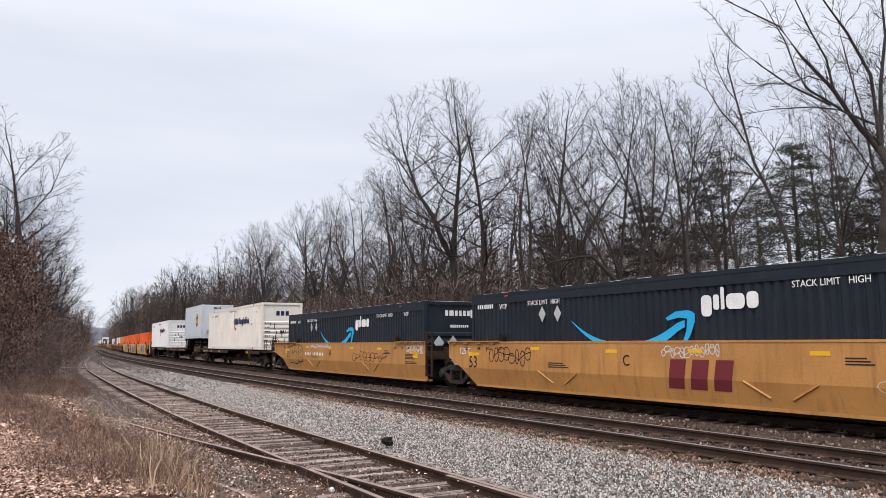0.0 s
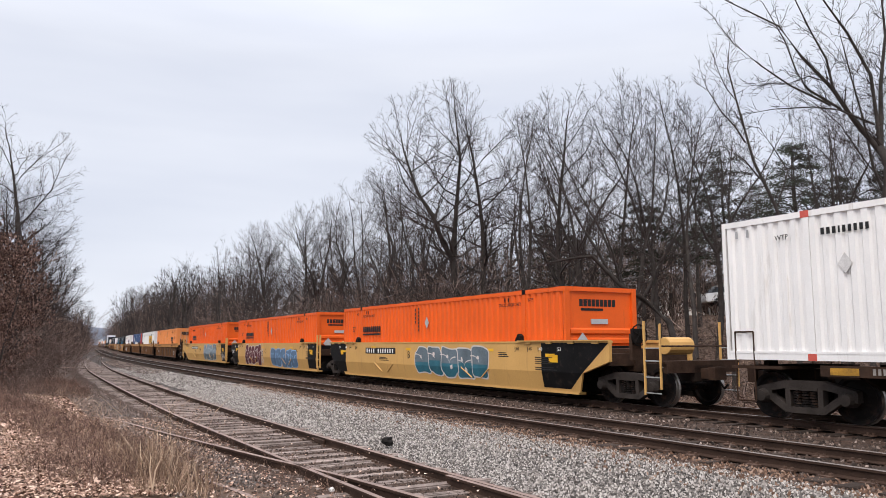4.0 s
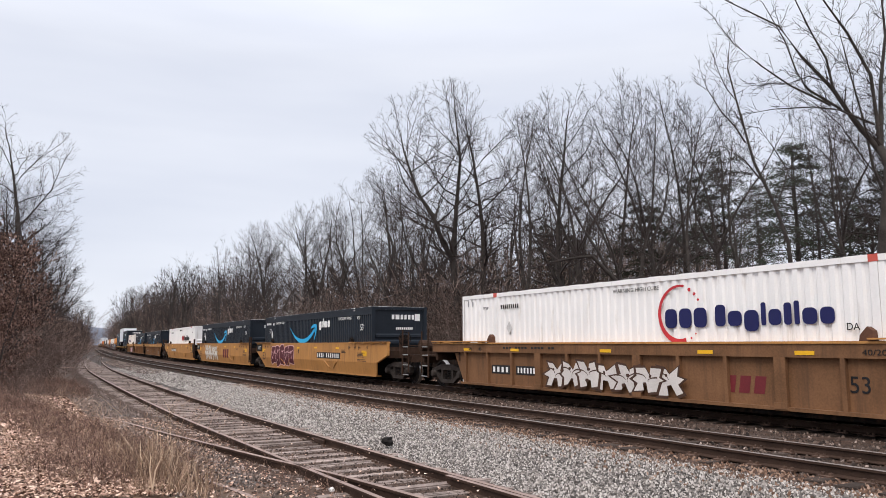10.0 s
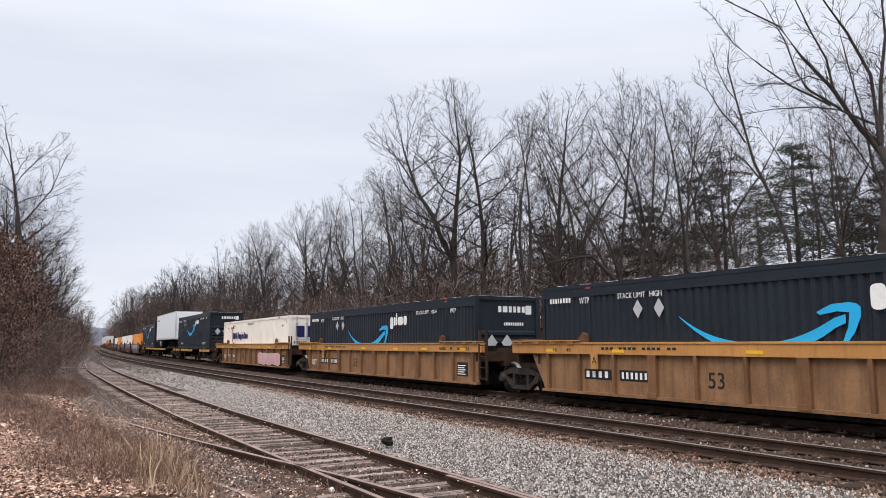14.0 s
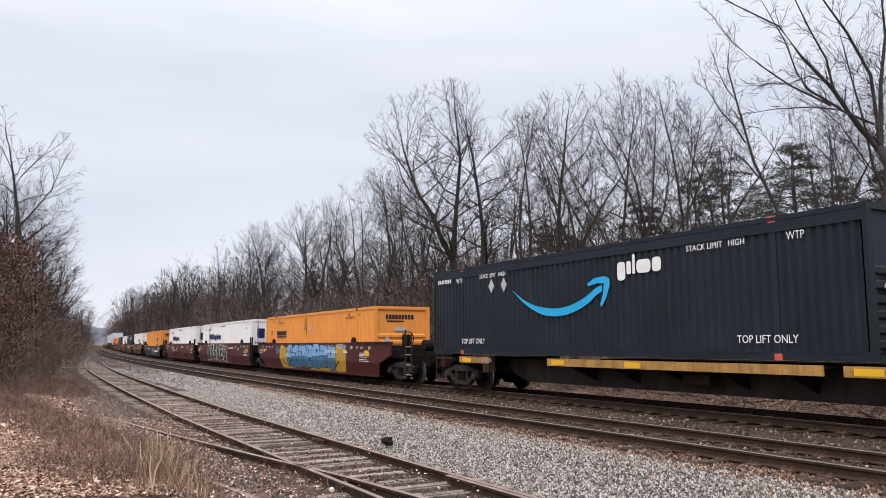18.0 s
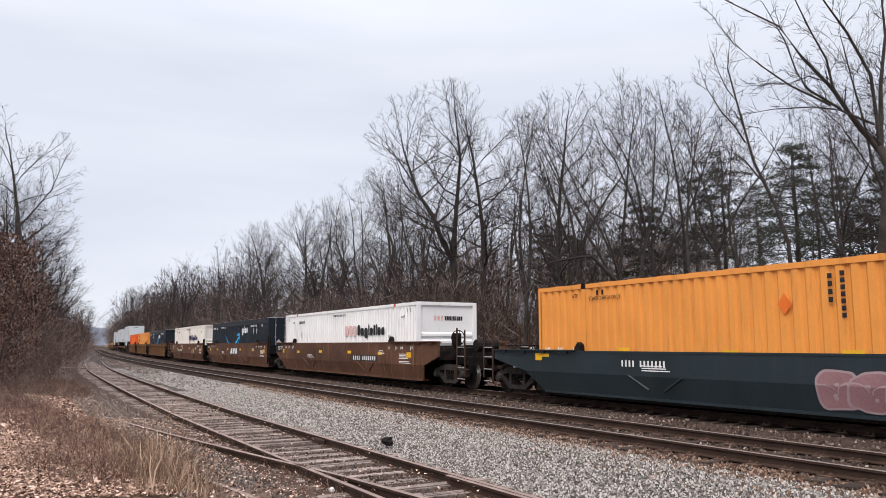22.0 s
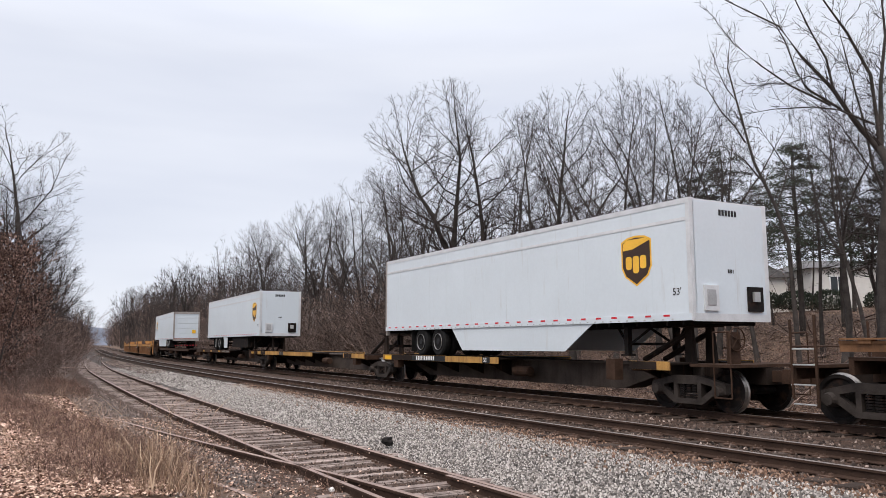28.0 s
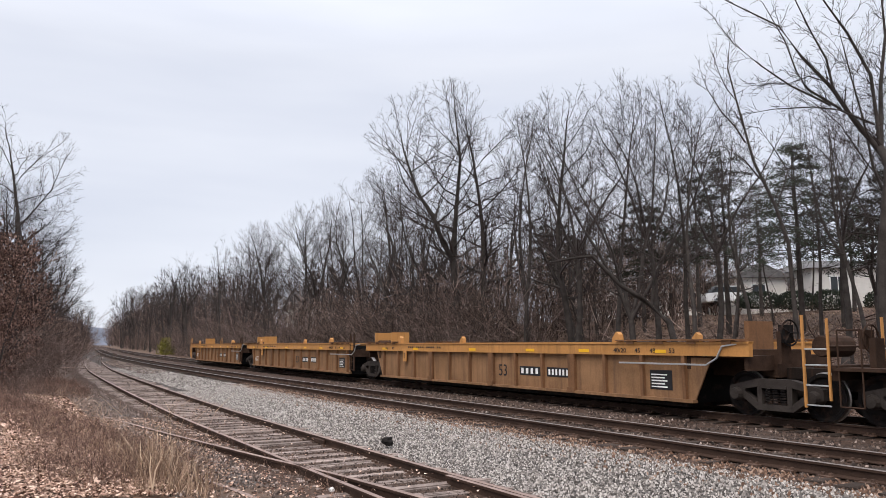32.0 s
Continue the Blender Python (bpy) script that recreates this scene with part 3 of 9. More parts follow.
def bare_tree(seed, height, r, fine=2, low=0.3, tilt=0.05, width=0.24, fork=1.0, stems=1, piece=False):
    """A bare tree: a straight trunk, forked into some stems at a part of its height, and limbs that leave it
    steeper the higher they are, within one rounded crown."""
    rnd = random.Random(seed)
    out = [([], []), ([], [])]
    hull = (height * (0.52 + low * 0.42), height * width, height * (0.49 - low * 0.42))
    d = Vector((rnd.gauss(0, tilt), rnd.gauss(0, tilt), 1)).normalized()
    top = 0.9 if stems == 1 else fork
    seg = 7 if stems == 1 else 4
    pts, d = bend(rnd, Vector((0, 0, -0.3)), d, height * top, seg, 0.075, 0.1)
    lines = [(pts, [r * (1.3 if i == 0 else (1 - i / seg * (0.85 if stems == 1 else 0.25))) for i in range(seg + 1)])]
    turn = rnd.uniform(-0.3, 0.3)
    for k in range(stems if stems > 1 else 0):
        a = rnd.uniform(0.25, 0.55)
        nd = Vector((math.cos(turn) * math.sin(a), math.sin(turn) * math.sin(a), math.cos(a)))
        turn += 6.283 / stems + rnd.uniform(-0.5, 0.5)
        sp, e = bend(rnd, pts[-1], nd, height * (0.93 - fork) * rnd.uniform(0.85, 1.02), 6, 0.14, 0.1)
        r1 = r * 0.75 * (0.95 if stems == 2 else 0.72)
        lines.append((sp, [r1 * (1 - i / 6 * 0.86) for i in range(7)]))
    for pts, radii in lines:
        tube_into(*out[0], pts, radii, 8 if fine > 0 else 5)
        n = len(pts) - 1
        step = ((0.55, 0.7, 0.8, 1.0)[2 - fine]) * (1 if stems < 3 else 1.5)
        z = max(pts[0].z, height * low)
        while z < pts[-1].z:
            i = next(j for j in range(n) if pts[j + 1].z >= z)
            f = (z - pts[i].z) / max(0.01, pts[i + 1].z - pts[i].z)
            q = pts[i].lerp(pts[i + 1], f)
            u = (z / height - low) / (1 - low)
            a = (1.4 - 0.85 * u) * rnd.uniform(0.75, 1.15)
            nd = Vector((math.cos(turn) * math.sin(a), math.sin(turn) * math.sin(a), math.cos(a)))
            turn += 2.4 + rnd.uniform(-0.5, 0.5)
            rr = radii[i] + (radii[i + 1] - radii[i]) * f
            limb(rnd, q, nd, height * rnd.uniform(0.16, 0.42), rr * rnd.uniform(0.36, 0.62), 1, out, fine, hull)
            z += step * rnd.uniform(0.5, 1.4)
        limb(rnd, pts[-1], (pts[-1] - pts[-2]).normalized(), height * 0.1, radii[-1], 2, out, fine)
    zs = sorted(v.z for v in out[1][0])
    k = height / zs[int(len(zs) * 0.997)]
    for V, F in out:
        for v in V:
            v *= k
    if piece:
        (V, F), (W, G) = out
        n = len(V)
        return np.array([tuple(v) for v in V + W]), np.array(F + [tuple(i + n for i in g) for g in G], dtype=np.int64), 0
    return tree_meshes(out)


def guided_tree(seed, limbs, fine=2):
    """A tree whose main limbs follow given bends: each (points, first radius, last radius)."""
    rnd = random.Random(seed)
    out = [([], []), ([], [])]
    for pts, r0, r1 in limbs:
        pts = [Vector(p) for p in pts]
        n = len(pts) - 1
        tube_into(*out[0], pts, [r0 + (r1 - r0) * i / n for i in range(n + 1)], 7)
        for i in range(n):
            d = (pts[i + 1] - pts[i]).normalized()
            if pts[i].z < 1.8:
                continue
            rr = r0 + (r1 - r0) * i / n
            for k in range(4):
                limb(rnd, pts[i].lerp(pts[i + 1], rnd.random()), turned(rnd, d, rnd.uniform(0.4, 0.9)), rnd.uniform(0.4, 1.25) * (1 - 0.45 * i / n), min(0.025, rr * 0.4), 2, out, fine)
        limb(rnd, pts[-1], (pts[-1] - pts[-2]).normalized(), 0.8, r1, 2, out, fine)
    return tree_meshes(out)


def plant(meshes, s, off, scale, turn, label, group="bare trees", lean=(0, 0), name="tree", parts=("trunk", "crown"), cat="tree"):
    x, y = along(s, off)
    t = tagged(new(name), label, cat, group)
    t.matrix_basis = pose(x, y, ground_z(s, off) - 0.05, lean[0], lean[1], turn)
    t.scale = (scale, scale, scale)
    for me, nm in zip(meshes, parts):
        put(nm, me, t)
    return t


def pine(seed, height):
    """A tall white pine: bare lower trunk, flat whorls of drooping limbs with needle tufts."""
    rnd = random.Random(seed)
    V, F = [], []
    NV, NF = [], []
    n = 7
    pts = [Vector((rnd.gauss(0, 0.05), rnd.gauss(0, 0.05), -0.3 + height * i / n)) for i in range(n + 1)]
    tube_into(V, F, pts, [0.2 * (1 - i / n * 0.9) for i in range(n + 1)], 7)
    z = height * 0.4
    while z < height * 0.98:
        u = (z - height * 0.4) / (height * 0.6)
        reach = (0.3 * height) * (1 - u) ** 0.75 * rnd.uniform(0.6, 1.1) + 0.3
        for k in range(rnd.randint(3, 5)):
            a = rnd.uniform(0, 6.283)
            d = Vector((math.cos(a), math.sin(a), rnd.uniform(0.0, 0.3)))
            p0 = Vector((0, 0, z))
            bp = [p0 + d * reach * f + Vector((0, 0, -0.25 * reach * f * f + rnd.gauss(0, 0.08))) for f in (0, 0.35, 0.7, 1.0)]
            tube_into(V, F, bp, [0.045, 0.03, 0.018, 0.008], 3)
            for f in range(int(20 + 18 * reach)):
                t = rnd.uniform(0.25, 1.05)
                i = min(2, int(t * 3))
                c = bp[i].lerp(bp[i + 1], min(1, t * 3 - i)) + Vector((rnd.gauss(0, 0.22), rnd.gauss(0, 0.22), rnd.gauss(0.03, 0.1)))
                for q in range(2):
                    e = Vector((rnd.gauss(0, 1), rnd.gauss(0, 1), rnd.gauss(0.3, 0.6))).normalized() * rnd.uniform(0.12, 0.26)
                    w = e.orthogonal().normalized() * 0.035
                    b = len(NV)
                    NV.extend((c - w, c + w, c + e))
                    NF.append((b, b + 1, b + 2))
        z += rnd.uniform(0.45, 0.8)
    res = []
    for vv, ff, m, nm in ((V, F, M_BARK, "trunk"), (NV, NF, M_NEEDLE, "crown")):
        me = bpy.data.meshes.new(nm)
        me.from_pydata([tuple(v) for v in vv], [], ff)
        me.materials.append(m)
        me.update()
        res.append(me)
    return res


def mesh_from(name, V, F, material, smooth=False):
    me = bpy.data.meshes.new(name)
    me.from_pydata(V, [], F)
    me.materials.append(material)
    if smooth:
        me.polygons.foreach_set("use_smooth", [True] * len(F))
    me.update()
    return me


def scatter(name, pieces, places, materials, label, category, group=""):
    """One object of kind stuff: pieces (vertex array, face list) set down at places (which, x, y, z, turn, scale, tilt)."""
    VV, FF, MI, base = [], [], [], 0
    for k, x, y, z, turn, sc, tilt in places:
        v, f, mi = pieces[k]
        c, s = math.cos(turn), math.sin(turn)
        ct, st = math.cos(tilt), math.sin(tilt)
        p = v * sc
        q = np.stack([p[:, 0], p[:, 1] * ct - p[:, 2] * st, p[:, 1] * st + p[:, 2] * ct], 1)
        VV.append(np.stack([q[:, 0] * c - q[:, 1] * s + x, q[:, 0] * s + q[:, 1] * c + y, q[:, 2] + z], 1))
        FF.append(f + base)
        MI.append(np.full(len(f), mi))
        base += len(v)
    V, F, MI = np.concatenate(VV), np.concatenate(FF), np.concatenate(MI)
    me = bpy.data.meshes.new(name)
    n, k = F.shape
    me.vertices.add(len(V))
    me.vertices.foreach_set("co", V.astype(np.float32).ravel())
    me.loops.add(n * k)
    me.loops.foreach_set("vertex_index", F.astype(np.int32).ravel())
    me.polygons.add(n)
    me.polygons.foreach_set("loop_start", np.arange(0, n * k, k, dtype=np.int32))
    me.polygons.foreach_set("loop_total", np.full(n, k, dtype=np.int32))
    for m in materials:
        me.materials.append(m)
    me.polygons.foreach_set("material_index", MI.astype(np.int32))
    me.update(calc_edges=True)
    me.validate()
    return tagged(new(name, me), label, category, group, "stuff")


def brush_piece(seed, stems, high, wide, mi, side=4, r=0.012, thin=False, arch=0.38):
    """A clump of thin arching stems with side twigs, quads only."""
    rnd = random.Random(seed)
    V, F = [], []
    for i in range(stems):
        a, d = rnd.uniform(0, 6.283), wide * math.sqrt(rnd.random())
        p = Vector((d * math.cos(a), d * math.sin(a), -0.1))
        di = Vector((rnd.gauss(0, 0.3), rnd.gauss(0, 0.3), 1)).normalized()
        l = high * rnd.uniform(0.45, 1.0)
        pts, di = bend(rnd, p, di, l, 2, arch, -0.08)
        if thin:
            ribbon(V, F, pts, r, rnd)
        else:
            tube_into(V, F, pts, [r, r * 0.65, r * 0.25], 3)
        for k in range(side):
            t = rnd.uniform(0.3, 0.98) * 2
            j = min(1, int(t))
            q = pts[j].lerp(pts[j + 1], t - j)
            d2 = (di + Vector((rnd.gauss(0, 0.7), rnd.gauss(0, 0.7), rnd.gauss(0.1, 0.5)))).normalized()
            ribbon(V, F, [q, q + d2 * l * rnd.uniform(0.15, 0.4)], r * 0.55, rnd)
    return np.array([tuple(v) for v in V]), np.array(F, dtype=np.int64), mi


def leaf_piece(seed, size, mi, curl=0.35):
    rnd = random.Random(seed)
    w = size * 0.32
    m1, m2 = rnd.uniform(-0.28, 0.1) * size, rnd.uniform(-0.1, 0.28) * size
    V = np.array([(-size / 2, 0, rnd.uniform(0, curl) * size * 0.4), (m1, -w * rnd.uniform(0.6, 1.2), 0.0), (size / 2, rnd.uniform(-0.2, 0.2) * size, rnd.uniform(0, curl) * size * 0.6), (m2, w * rnd.uniform(0.6, 1.2), rnd.uniform(0, curl) * size * 0.5)])
    return V, np.array([[0, 1, 2, 3]]), mi


def stone_piece(seed, mi):
    """A broken stone bedded in the ground: crooked, sharp, with one high edge, open below."""
    rnd = random.Random(seed)
    a0, long = rnd.uniform(0, 6), rnd.uniform(0.6, 0.85)
    lo, hi = [], []
    for i in range(4):
        a = a0 + i * 1.571 + rnd.uniform(-0.5, 0.5)
        k = rnd.uniform(0.85, 1.4)
        lo.append(Vector((k * math.cos(a), k * math.sin(a) * long, -0.9)))
        k *= rnd.uniform(0.25, 0.75)
        hi.append(Vector((k * math.cos(a) + rnd.uniform(-0.2, 0.2), k * math.sin(a) * long, rnd.uniform(0.05, 0.95))))
    V = np.array([tuple(v) for v in lo + hi])
    return V, np.array([[4, 5, 6, 7], [0, 1, 5, 4], [1, 2, 6, 5], [2, 3, 7, 6], [3, 0, 4, 7]]), mi


def island_mat(name, stops, rough=0.9, spec=0.25):
    """Pieces that differ from one another in tone."""
    m = bpy.data.materials.new(name)
    m.use_nodes = True
    nt = m.node_tree
    N, L = nt.nodes.new, nt.links.new
    b = nt.nodes["Principled BSDF"]
    b.inputs["Roughness"].default_value = rough
    b.inputs["Specular IOR Level"].default_value = spec
    g = N("ShaderNodeNewGeometry")
    r = N("ShaderNodeValToRGB")
    els = r.color_ramp.elements
    while len(els) < len(stops):
        els.new(0.5)
    for e, (pos, c) in zip(els, stops):
        e.position, e.color = pos, (*c, 1)
    L(g.outputs["Random Per Island"], r.inputs[0])
    tc = N("ShaderNodeTexCoord")
    n = N("ShaderNodeTexNoise")
    n.inputs["Scale"].default_value, n.inputs["Detail"].default_value = 40.0, 3.0
    L(tc.outputs["Object"], n.inputs["Vector"])
    mr = N("ShaderNodeMapRange")
    mr.inputs["To Min"].default_value, mr.inputs["To Max"].default_value = 0.6, 1.35
    L(n.outputs["Fac"], mr.inputs["Value"])
    sc = N("ShaderNodeVectorMath")
    sc.operation = "SCALE"
    L(r.outputs[0], sc.inputs[0])
    L(mr.outputs[0], sc.inputs["Scale"])
    L(sc.outputs[0], b.inputs["Base Color"])
    return m


M_STONES = island_mat("mixed_grey_stone", [(0.0, (0.05, 0.043, 0.038)), (0.3, (0.165, 0.148, 0.135)), (0.65, (0.33, 0.3, 0.277)), (1.0, (0.5, 0.465, 0.43))])
M_RUSTSTONE = island_mat("rust_stained_stone", [(0.0, (0.014, 0.010, 0.008)), (0.5, (0.052, 0.036, 0.029)), (0.9, (0.15, 0.11, 0.09)), (1.0, (0.34, 0.27, 0.235))])
M_BROWNSTONE = island_mat("brown_dusty_stone", [(0.0, (0.03, 0.021, 0.017)), (0.5, (0.1, 0.074, 0.062)), (0.9, (0.24, 0.185, 0.16)), (1.0, (0.45, 0.37, 0.33))])
M_REDSTONE = island_mat("rust_brown_stone", [(0.0, (0.05, 0.028, 0.018)), (0.5, (0.15, 0.085, 0.056)), (1.0, (0.32, 0.22, 0.165))])
M_LEAVES = island_mat("fallen_leaves", [(0.0, (0.06, 0.03, 0.022)), (0.3, (0.26, 0.155, 0.113)), (0.7, (0.56, 0.375, 0.285)), (1.0, (0.8, 0.6, 0.48))])
M_BANKLEAF = island_mat("weathered_bank_leaves", [(0.0, (0.045, 0.03, 0.023)), (0.5, (0.18, 0.12, 0.09)), (1.0, (0.46, 0.33, 0.25))])
M_OAKLEAF = island_mat("clinging_dead_leaves", [(0.0, (0.03, 0.017, 0.014)), (0.5, (0.105, 0.06, 0.047)), (1.0, (0.32, 0.205, 0.165))])
M_STRAW = island_mat("dry_grass", [(0.0, (0.14, 0.085, 0.06)), (0.5, (0.31, 0.205, 0.14)), (1.0, (0.56, 0.42, 0.3))])
M_WEED = island_mat("dead_weed_stem", [(0.0, (0.04, 0.022, 0.018)), (0.5, (0.125, 0.072, 0.056)), (1.0, (0.34, 0.22, 0.165))])
M_BRUSH = island_mat("grey_brown_brush", [(0.0, (0.02, 0.015, 0.013)), (0.5, (0.074, 0.052, 0.044)), (0.85, (0.18, 0.128, 0.108)), (1.0, (0.36, 0.27, 0.23))])
M_VERGE = island_mat("red_brown_verge_brush", [(0.0, (0.028, 0.018, 0.015)), (0.5, (0.1, 0.066, 0.055)), (0.85, (0.2, 0.14, 0.115)), (1.0, (0.42, 0.31, 0.26))])
M_FORSY = island_mat("yellow_green_leaf", [(0.0, (0.09, 0.085, 0.012)), (1.0, (0.24, 0.22, 0.04))])
M_HEDGE = island_mat("dark_hedge_leaf", [(0.0, (0.008, 0.011, 0.008)), (1.0, (0.035, 0.045, 0.028))])


def on_ground(s, off):
    x, y = along(s, off)
    return x, y, ground_z(s, off)


def build_trees():
    rnd = random.Random(4)
    near = [bare_tree(10, 17.0, 0.24, 2, 0.26, 0.03, 0.25), bare_tree(11, 17.0, 0.24, 2, 0.26, 0.02, 0.33, 0.4, 2), bare_tree(12, 17.0, 0.16, 2, 0.36, 0.05, 0.19),
            bare_tree(13, 17.0, 0.21, 2, 0.26, 0.04, 0.25, 0.2, 4), bare_tree(14, 17.0, 0.19, 2, 0.34, 0.05, 0.21, 0.4, 3), bare_tree(15, 17.0, 0.22, 2, 0.14, 0.04, 0.34)]
    mid = [bare_tree(30 + i, 15.0, 0.17, 1, (0.26, 0.3, 0.34, 0.24)[i], 0.05, (0.24, 0.2, 0.18, 0.27)[i], (1, 0.45, 1, 0.25)[i], (1, 2, 1, 3)[i]) for i in range(4)]
    far = [bare_tree(60 + i, 15.0, 0.2, -1, 0.2, 0.05, (0.3, 0.26, 0.33)[i], (1, 0.4, 1)[i], (1, 2, 1)[i]) for i in range(3)]
    slim = [bare_tree(40 + i, 12.0, 0.09, 1, 0.45, 0.09, 0.14) for i in range(3)]
    pines = [pine(50 + i, 13.0) for i in range(3)]
    lab = "tall bare winter tree with grey-brown bark and fine twigs"
    # the large trees at the foot of the bank: s, off, height, which, turn, lean
    big = [(37.0, 11.5, 19.6, 1, 0, 0, -4), (35.5, 12.5, 19.2, 0, 250, 0, 0), (32.6, 14, 16.8, 2, 260, 0, -2), (30.0, 12, 16.2, 2, 60, 0, 4), (27.8, 14, 16.2, 4, 95, 0, 0), (24.8, 11.5, 15.5, 0, 10, 0, 1),
           (23.3, 13, 15.3, 2, 200, 0, -3), (20.6, 12, 14.9, 3, 300, 0, 0), (24.2, 17, 15.5, 4, 150, 0, 3), (19.0, 14, 14.2, 2, 40, 0, -2), (16.8, 12, 13.5, 2, 240, 0, -5), (19.1, 16, 13.5, 4, 75, 0, 0),
           (15.9, 15, 12.0, 2, 280, 0, -6), (12.2, 9, 9.6, 2, 75, 0, 0), (11.5, 15, 11.8, 4, 30, 0, -4), (7.8, 14, 14.5, 3, 30, 0, -4), (5.2, 12, 15.5, 0, 210, 0, -6), (10.6, 17, 13, 2, 160, 0, -3), (3.4, 15, 16, 2, 60, 0, 0), (13.7, 16.5, 10.6, 2, 20, 0, 3), (9.8, 14, 11.0, 2, 310, 0, -4), (13.2, 20, 11.5, 3, 200, 0, 0),
           (55.6, 12, 16.7, 3, 15, 0, 0), (53.5, 13, 16.4, 2, 100, 0, 0), (57.6, 16, 18.0, 4, 220, 0, 0), (42, 10, 12.5, 2, 120, 0, 4), (46, 13.5, 16.5, 4, 350, 0, -3), (67.5, 14, 16.7, 4, 70, 0, 0), (65.7, 11, 16.0, 1, 30, 0, 0),
           (77.2, 12, 18.0, 0, 180, 0, 0), (86.4, 11, 16.8, 1, 265, 0, 0), (98, 12, 18.2, 3, 40, 0, 0)]
    for s, off, h, k, turn, lx, ly in big:
        plant(near[k], s, off, h / 17.0, turn, lab, "trees at the foot of the bank", (lx, ly))
    # the old tree whose limbs sweep over the bank, and the leaning stem beside it: bends as (across, height)
    def swept(seed, *bends):
        r2 = random.Random(seed)
        return [([(x, r2.gauss(0, 0.06 * i), z) for i, (x, z) in enumerate(line)], r0 * 0.75, r1 * 0.8) for line, r0, r1 in bends]

    old = swept(5, ([(-0.05, -0.3), (-0.02, 2.4), (0.17, 4.9), (0.35, 7.7), (0.3, 8.4)], 0.22, 0.17),
                ([(0.3, 8.3), (-0.58, 9.6), (-1.08, 10.4), (-1.94, 11.6), (-2.8, 12.5), (-4.4, 13.5)], 0.12, 0.02),
                ([(-1.08, 10.4), (-1.26, 11.4), (-1.7, 12.4), (-2.4, 13.7)], 0.06, 0.02),
                ([(-0.85, 9.7), (-1.9, 10.4), (-2.25, 11.0), (-2.6, 12.0), (-3.0, 13.6)], 0.06, 0.015),
                ([(-1.2, 9.85), (-2.5, 10.5), (-3.4, 11.2), (-4.3, 11.9), (-4.8, 12.6)], 0.05, 0.012))
    old += swept(6, ([(0.2, 9.2), (-1.0, 9.66), (-1.8, 9.76), (-3.1, 9.72), (-3.9, 9.65)], 0.045, 0.01),
                 ([(-1.2, 10.6), (-1.9, 10.8), (-2.5, 10.6), (-3.2, 10.5), (-3.8, 10.6)], 0.03, 0.008),
                 ([(0.35, 8.4), (0.25, 10.9), (-0.5, 12.3), (-1.2, 13.2), (-1.7, 13.8)], 0.09, 0.02),
                 ([(0.35, 8.3), (0.5, 10.5), (0.85, 12.3), (0.75, 13.9)], 0.11, 0.03))
    plant(guided_tree(91, old), 6.7, 9.5, 1.0, 0, "old bare tree with long limbs sweeping over the bank", "trees at the foot of the bank")
    stem = swept(7, ([(0.1, -0.3), (0.0, 2.8), (-0.13, 5.6), (-0.58, 7.1), (-1.36, 8.7), (-1.74, 10.7), (-1.94, 12.6), (-1.92, 13.4)], 0.14, 0.014),
                 ([(-1.85, 11.2), (-2.2, 11.7), (-2.45, 12.4), (-2.6, 13.0)], 0.03, 0.01),
                 ([(-1.07, 8.1), (-1.57, 8.8), (-2.2, 9.3), (-3.05, 9.5)], 0.05, 0.012),
                 ([(-1.55, 9.5), (-1.95, 10.1), (-2.46, 10.7), (-2.95, 11.6), (-3.05, 12.1)], 0.05, 0.01),
                 ([(-0.5, 6.9), (0.03, 8.4), (-0.47, 9.2), (-0.97, 10.1), (-1.55, 10.2)], 0.045, 0.012))
    plant(guided_tree(92, stem), 10.9, 11.0, 1.0, 0, "slender bare tree that leans over the bank", "trees at the foot of the bank")
    s = 2.0
    while s < 100:
        for off in (10.5 + rnd.uniform(-2, 2), 16 + rnd.uniform(-2.5, 2.5), 21 + rnd.uniform(-2, 3), 27 + rnd.uniform(-3, 3), 36 + rnd.uniform(-5, 5)):
            if s < 36 and rnd.random() < (0.8 if s < 16 else 0.6 if off < 24 else 0.6):
                continue
            plant(rnd.choice(slim + mid[2:3] if s < 26 else mid + slim), s + rnd.uniform(-2, 2), off, rnd.uniform(0.6, 0.95), rnd.uniform(0, 360), "slender bare winter tree among the brush", "trees of the wood", (rnd.gauss(0, 4), rnd.gauss(0, 4)))
        s += 4.0 if s < 60 else 5.0
    while s < 460:
        for off in (9.5 + rnd.uniform(-1.5, 2), 16 + rnd.uniform(-3, 3), 26 + rnd.uniform(-4, 4)):
            k = np.interp(s, [100, 160, 230, 300, 400], [1.1, 1.2, 1.3, 1.5, 1.85]) * rnd.uniform(0.85, 1.12)
            plant(rnd.choice(mid if s < 150 else far), s + rnd.uniform(-3, 3), off, float(k), rnd.uniform(0, 360), "bare winter tree in the distant wood", "trees of the distant wood")
        s += 7 if s < 200 else 12
    for i in range(22):
        plant(mid[i % 4], rnd.uniform(38, 76), rnd.uniform(15, 42), rnd.uniform(0.75, 1.0), rnd.uniform(0, 360), "slender bare winter tree among the brush", "trees of the wood")
    for s, off, h, k in PINES:
        plant(pines[k], s, off, h / 13.0, rnd.uniform(0, 360), "dark green white pine behind the bare trees", "pines of the wood", name="pine_tree")
    # the verge across the siding
    for s, off, h, k in VERGE_TREES:
        plant(near[k], s, off, h / 17.0, rnd.uniform(0, 360), "bare winter tree leaning over the overgrown verge", "trees of the verge", (0, rnd.uniform(-1, 3)))
    s = 66
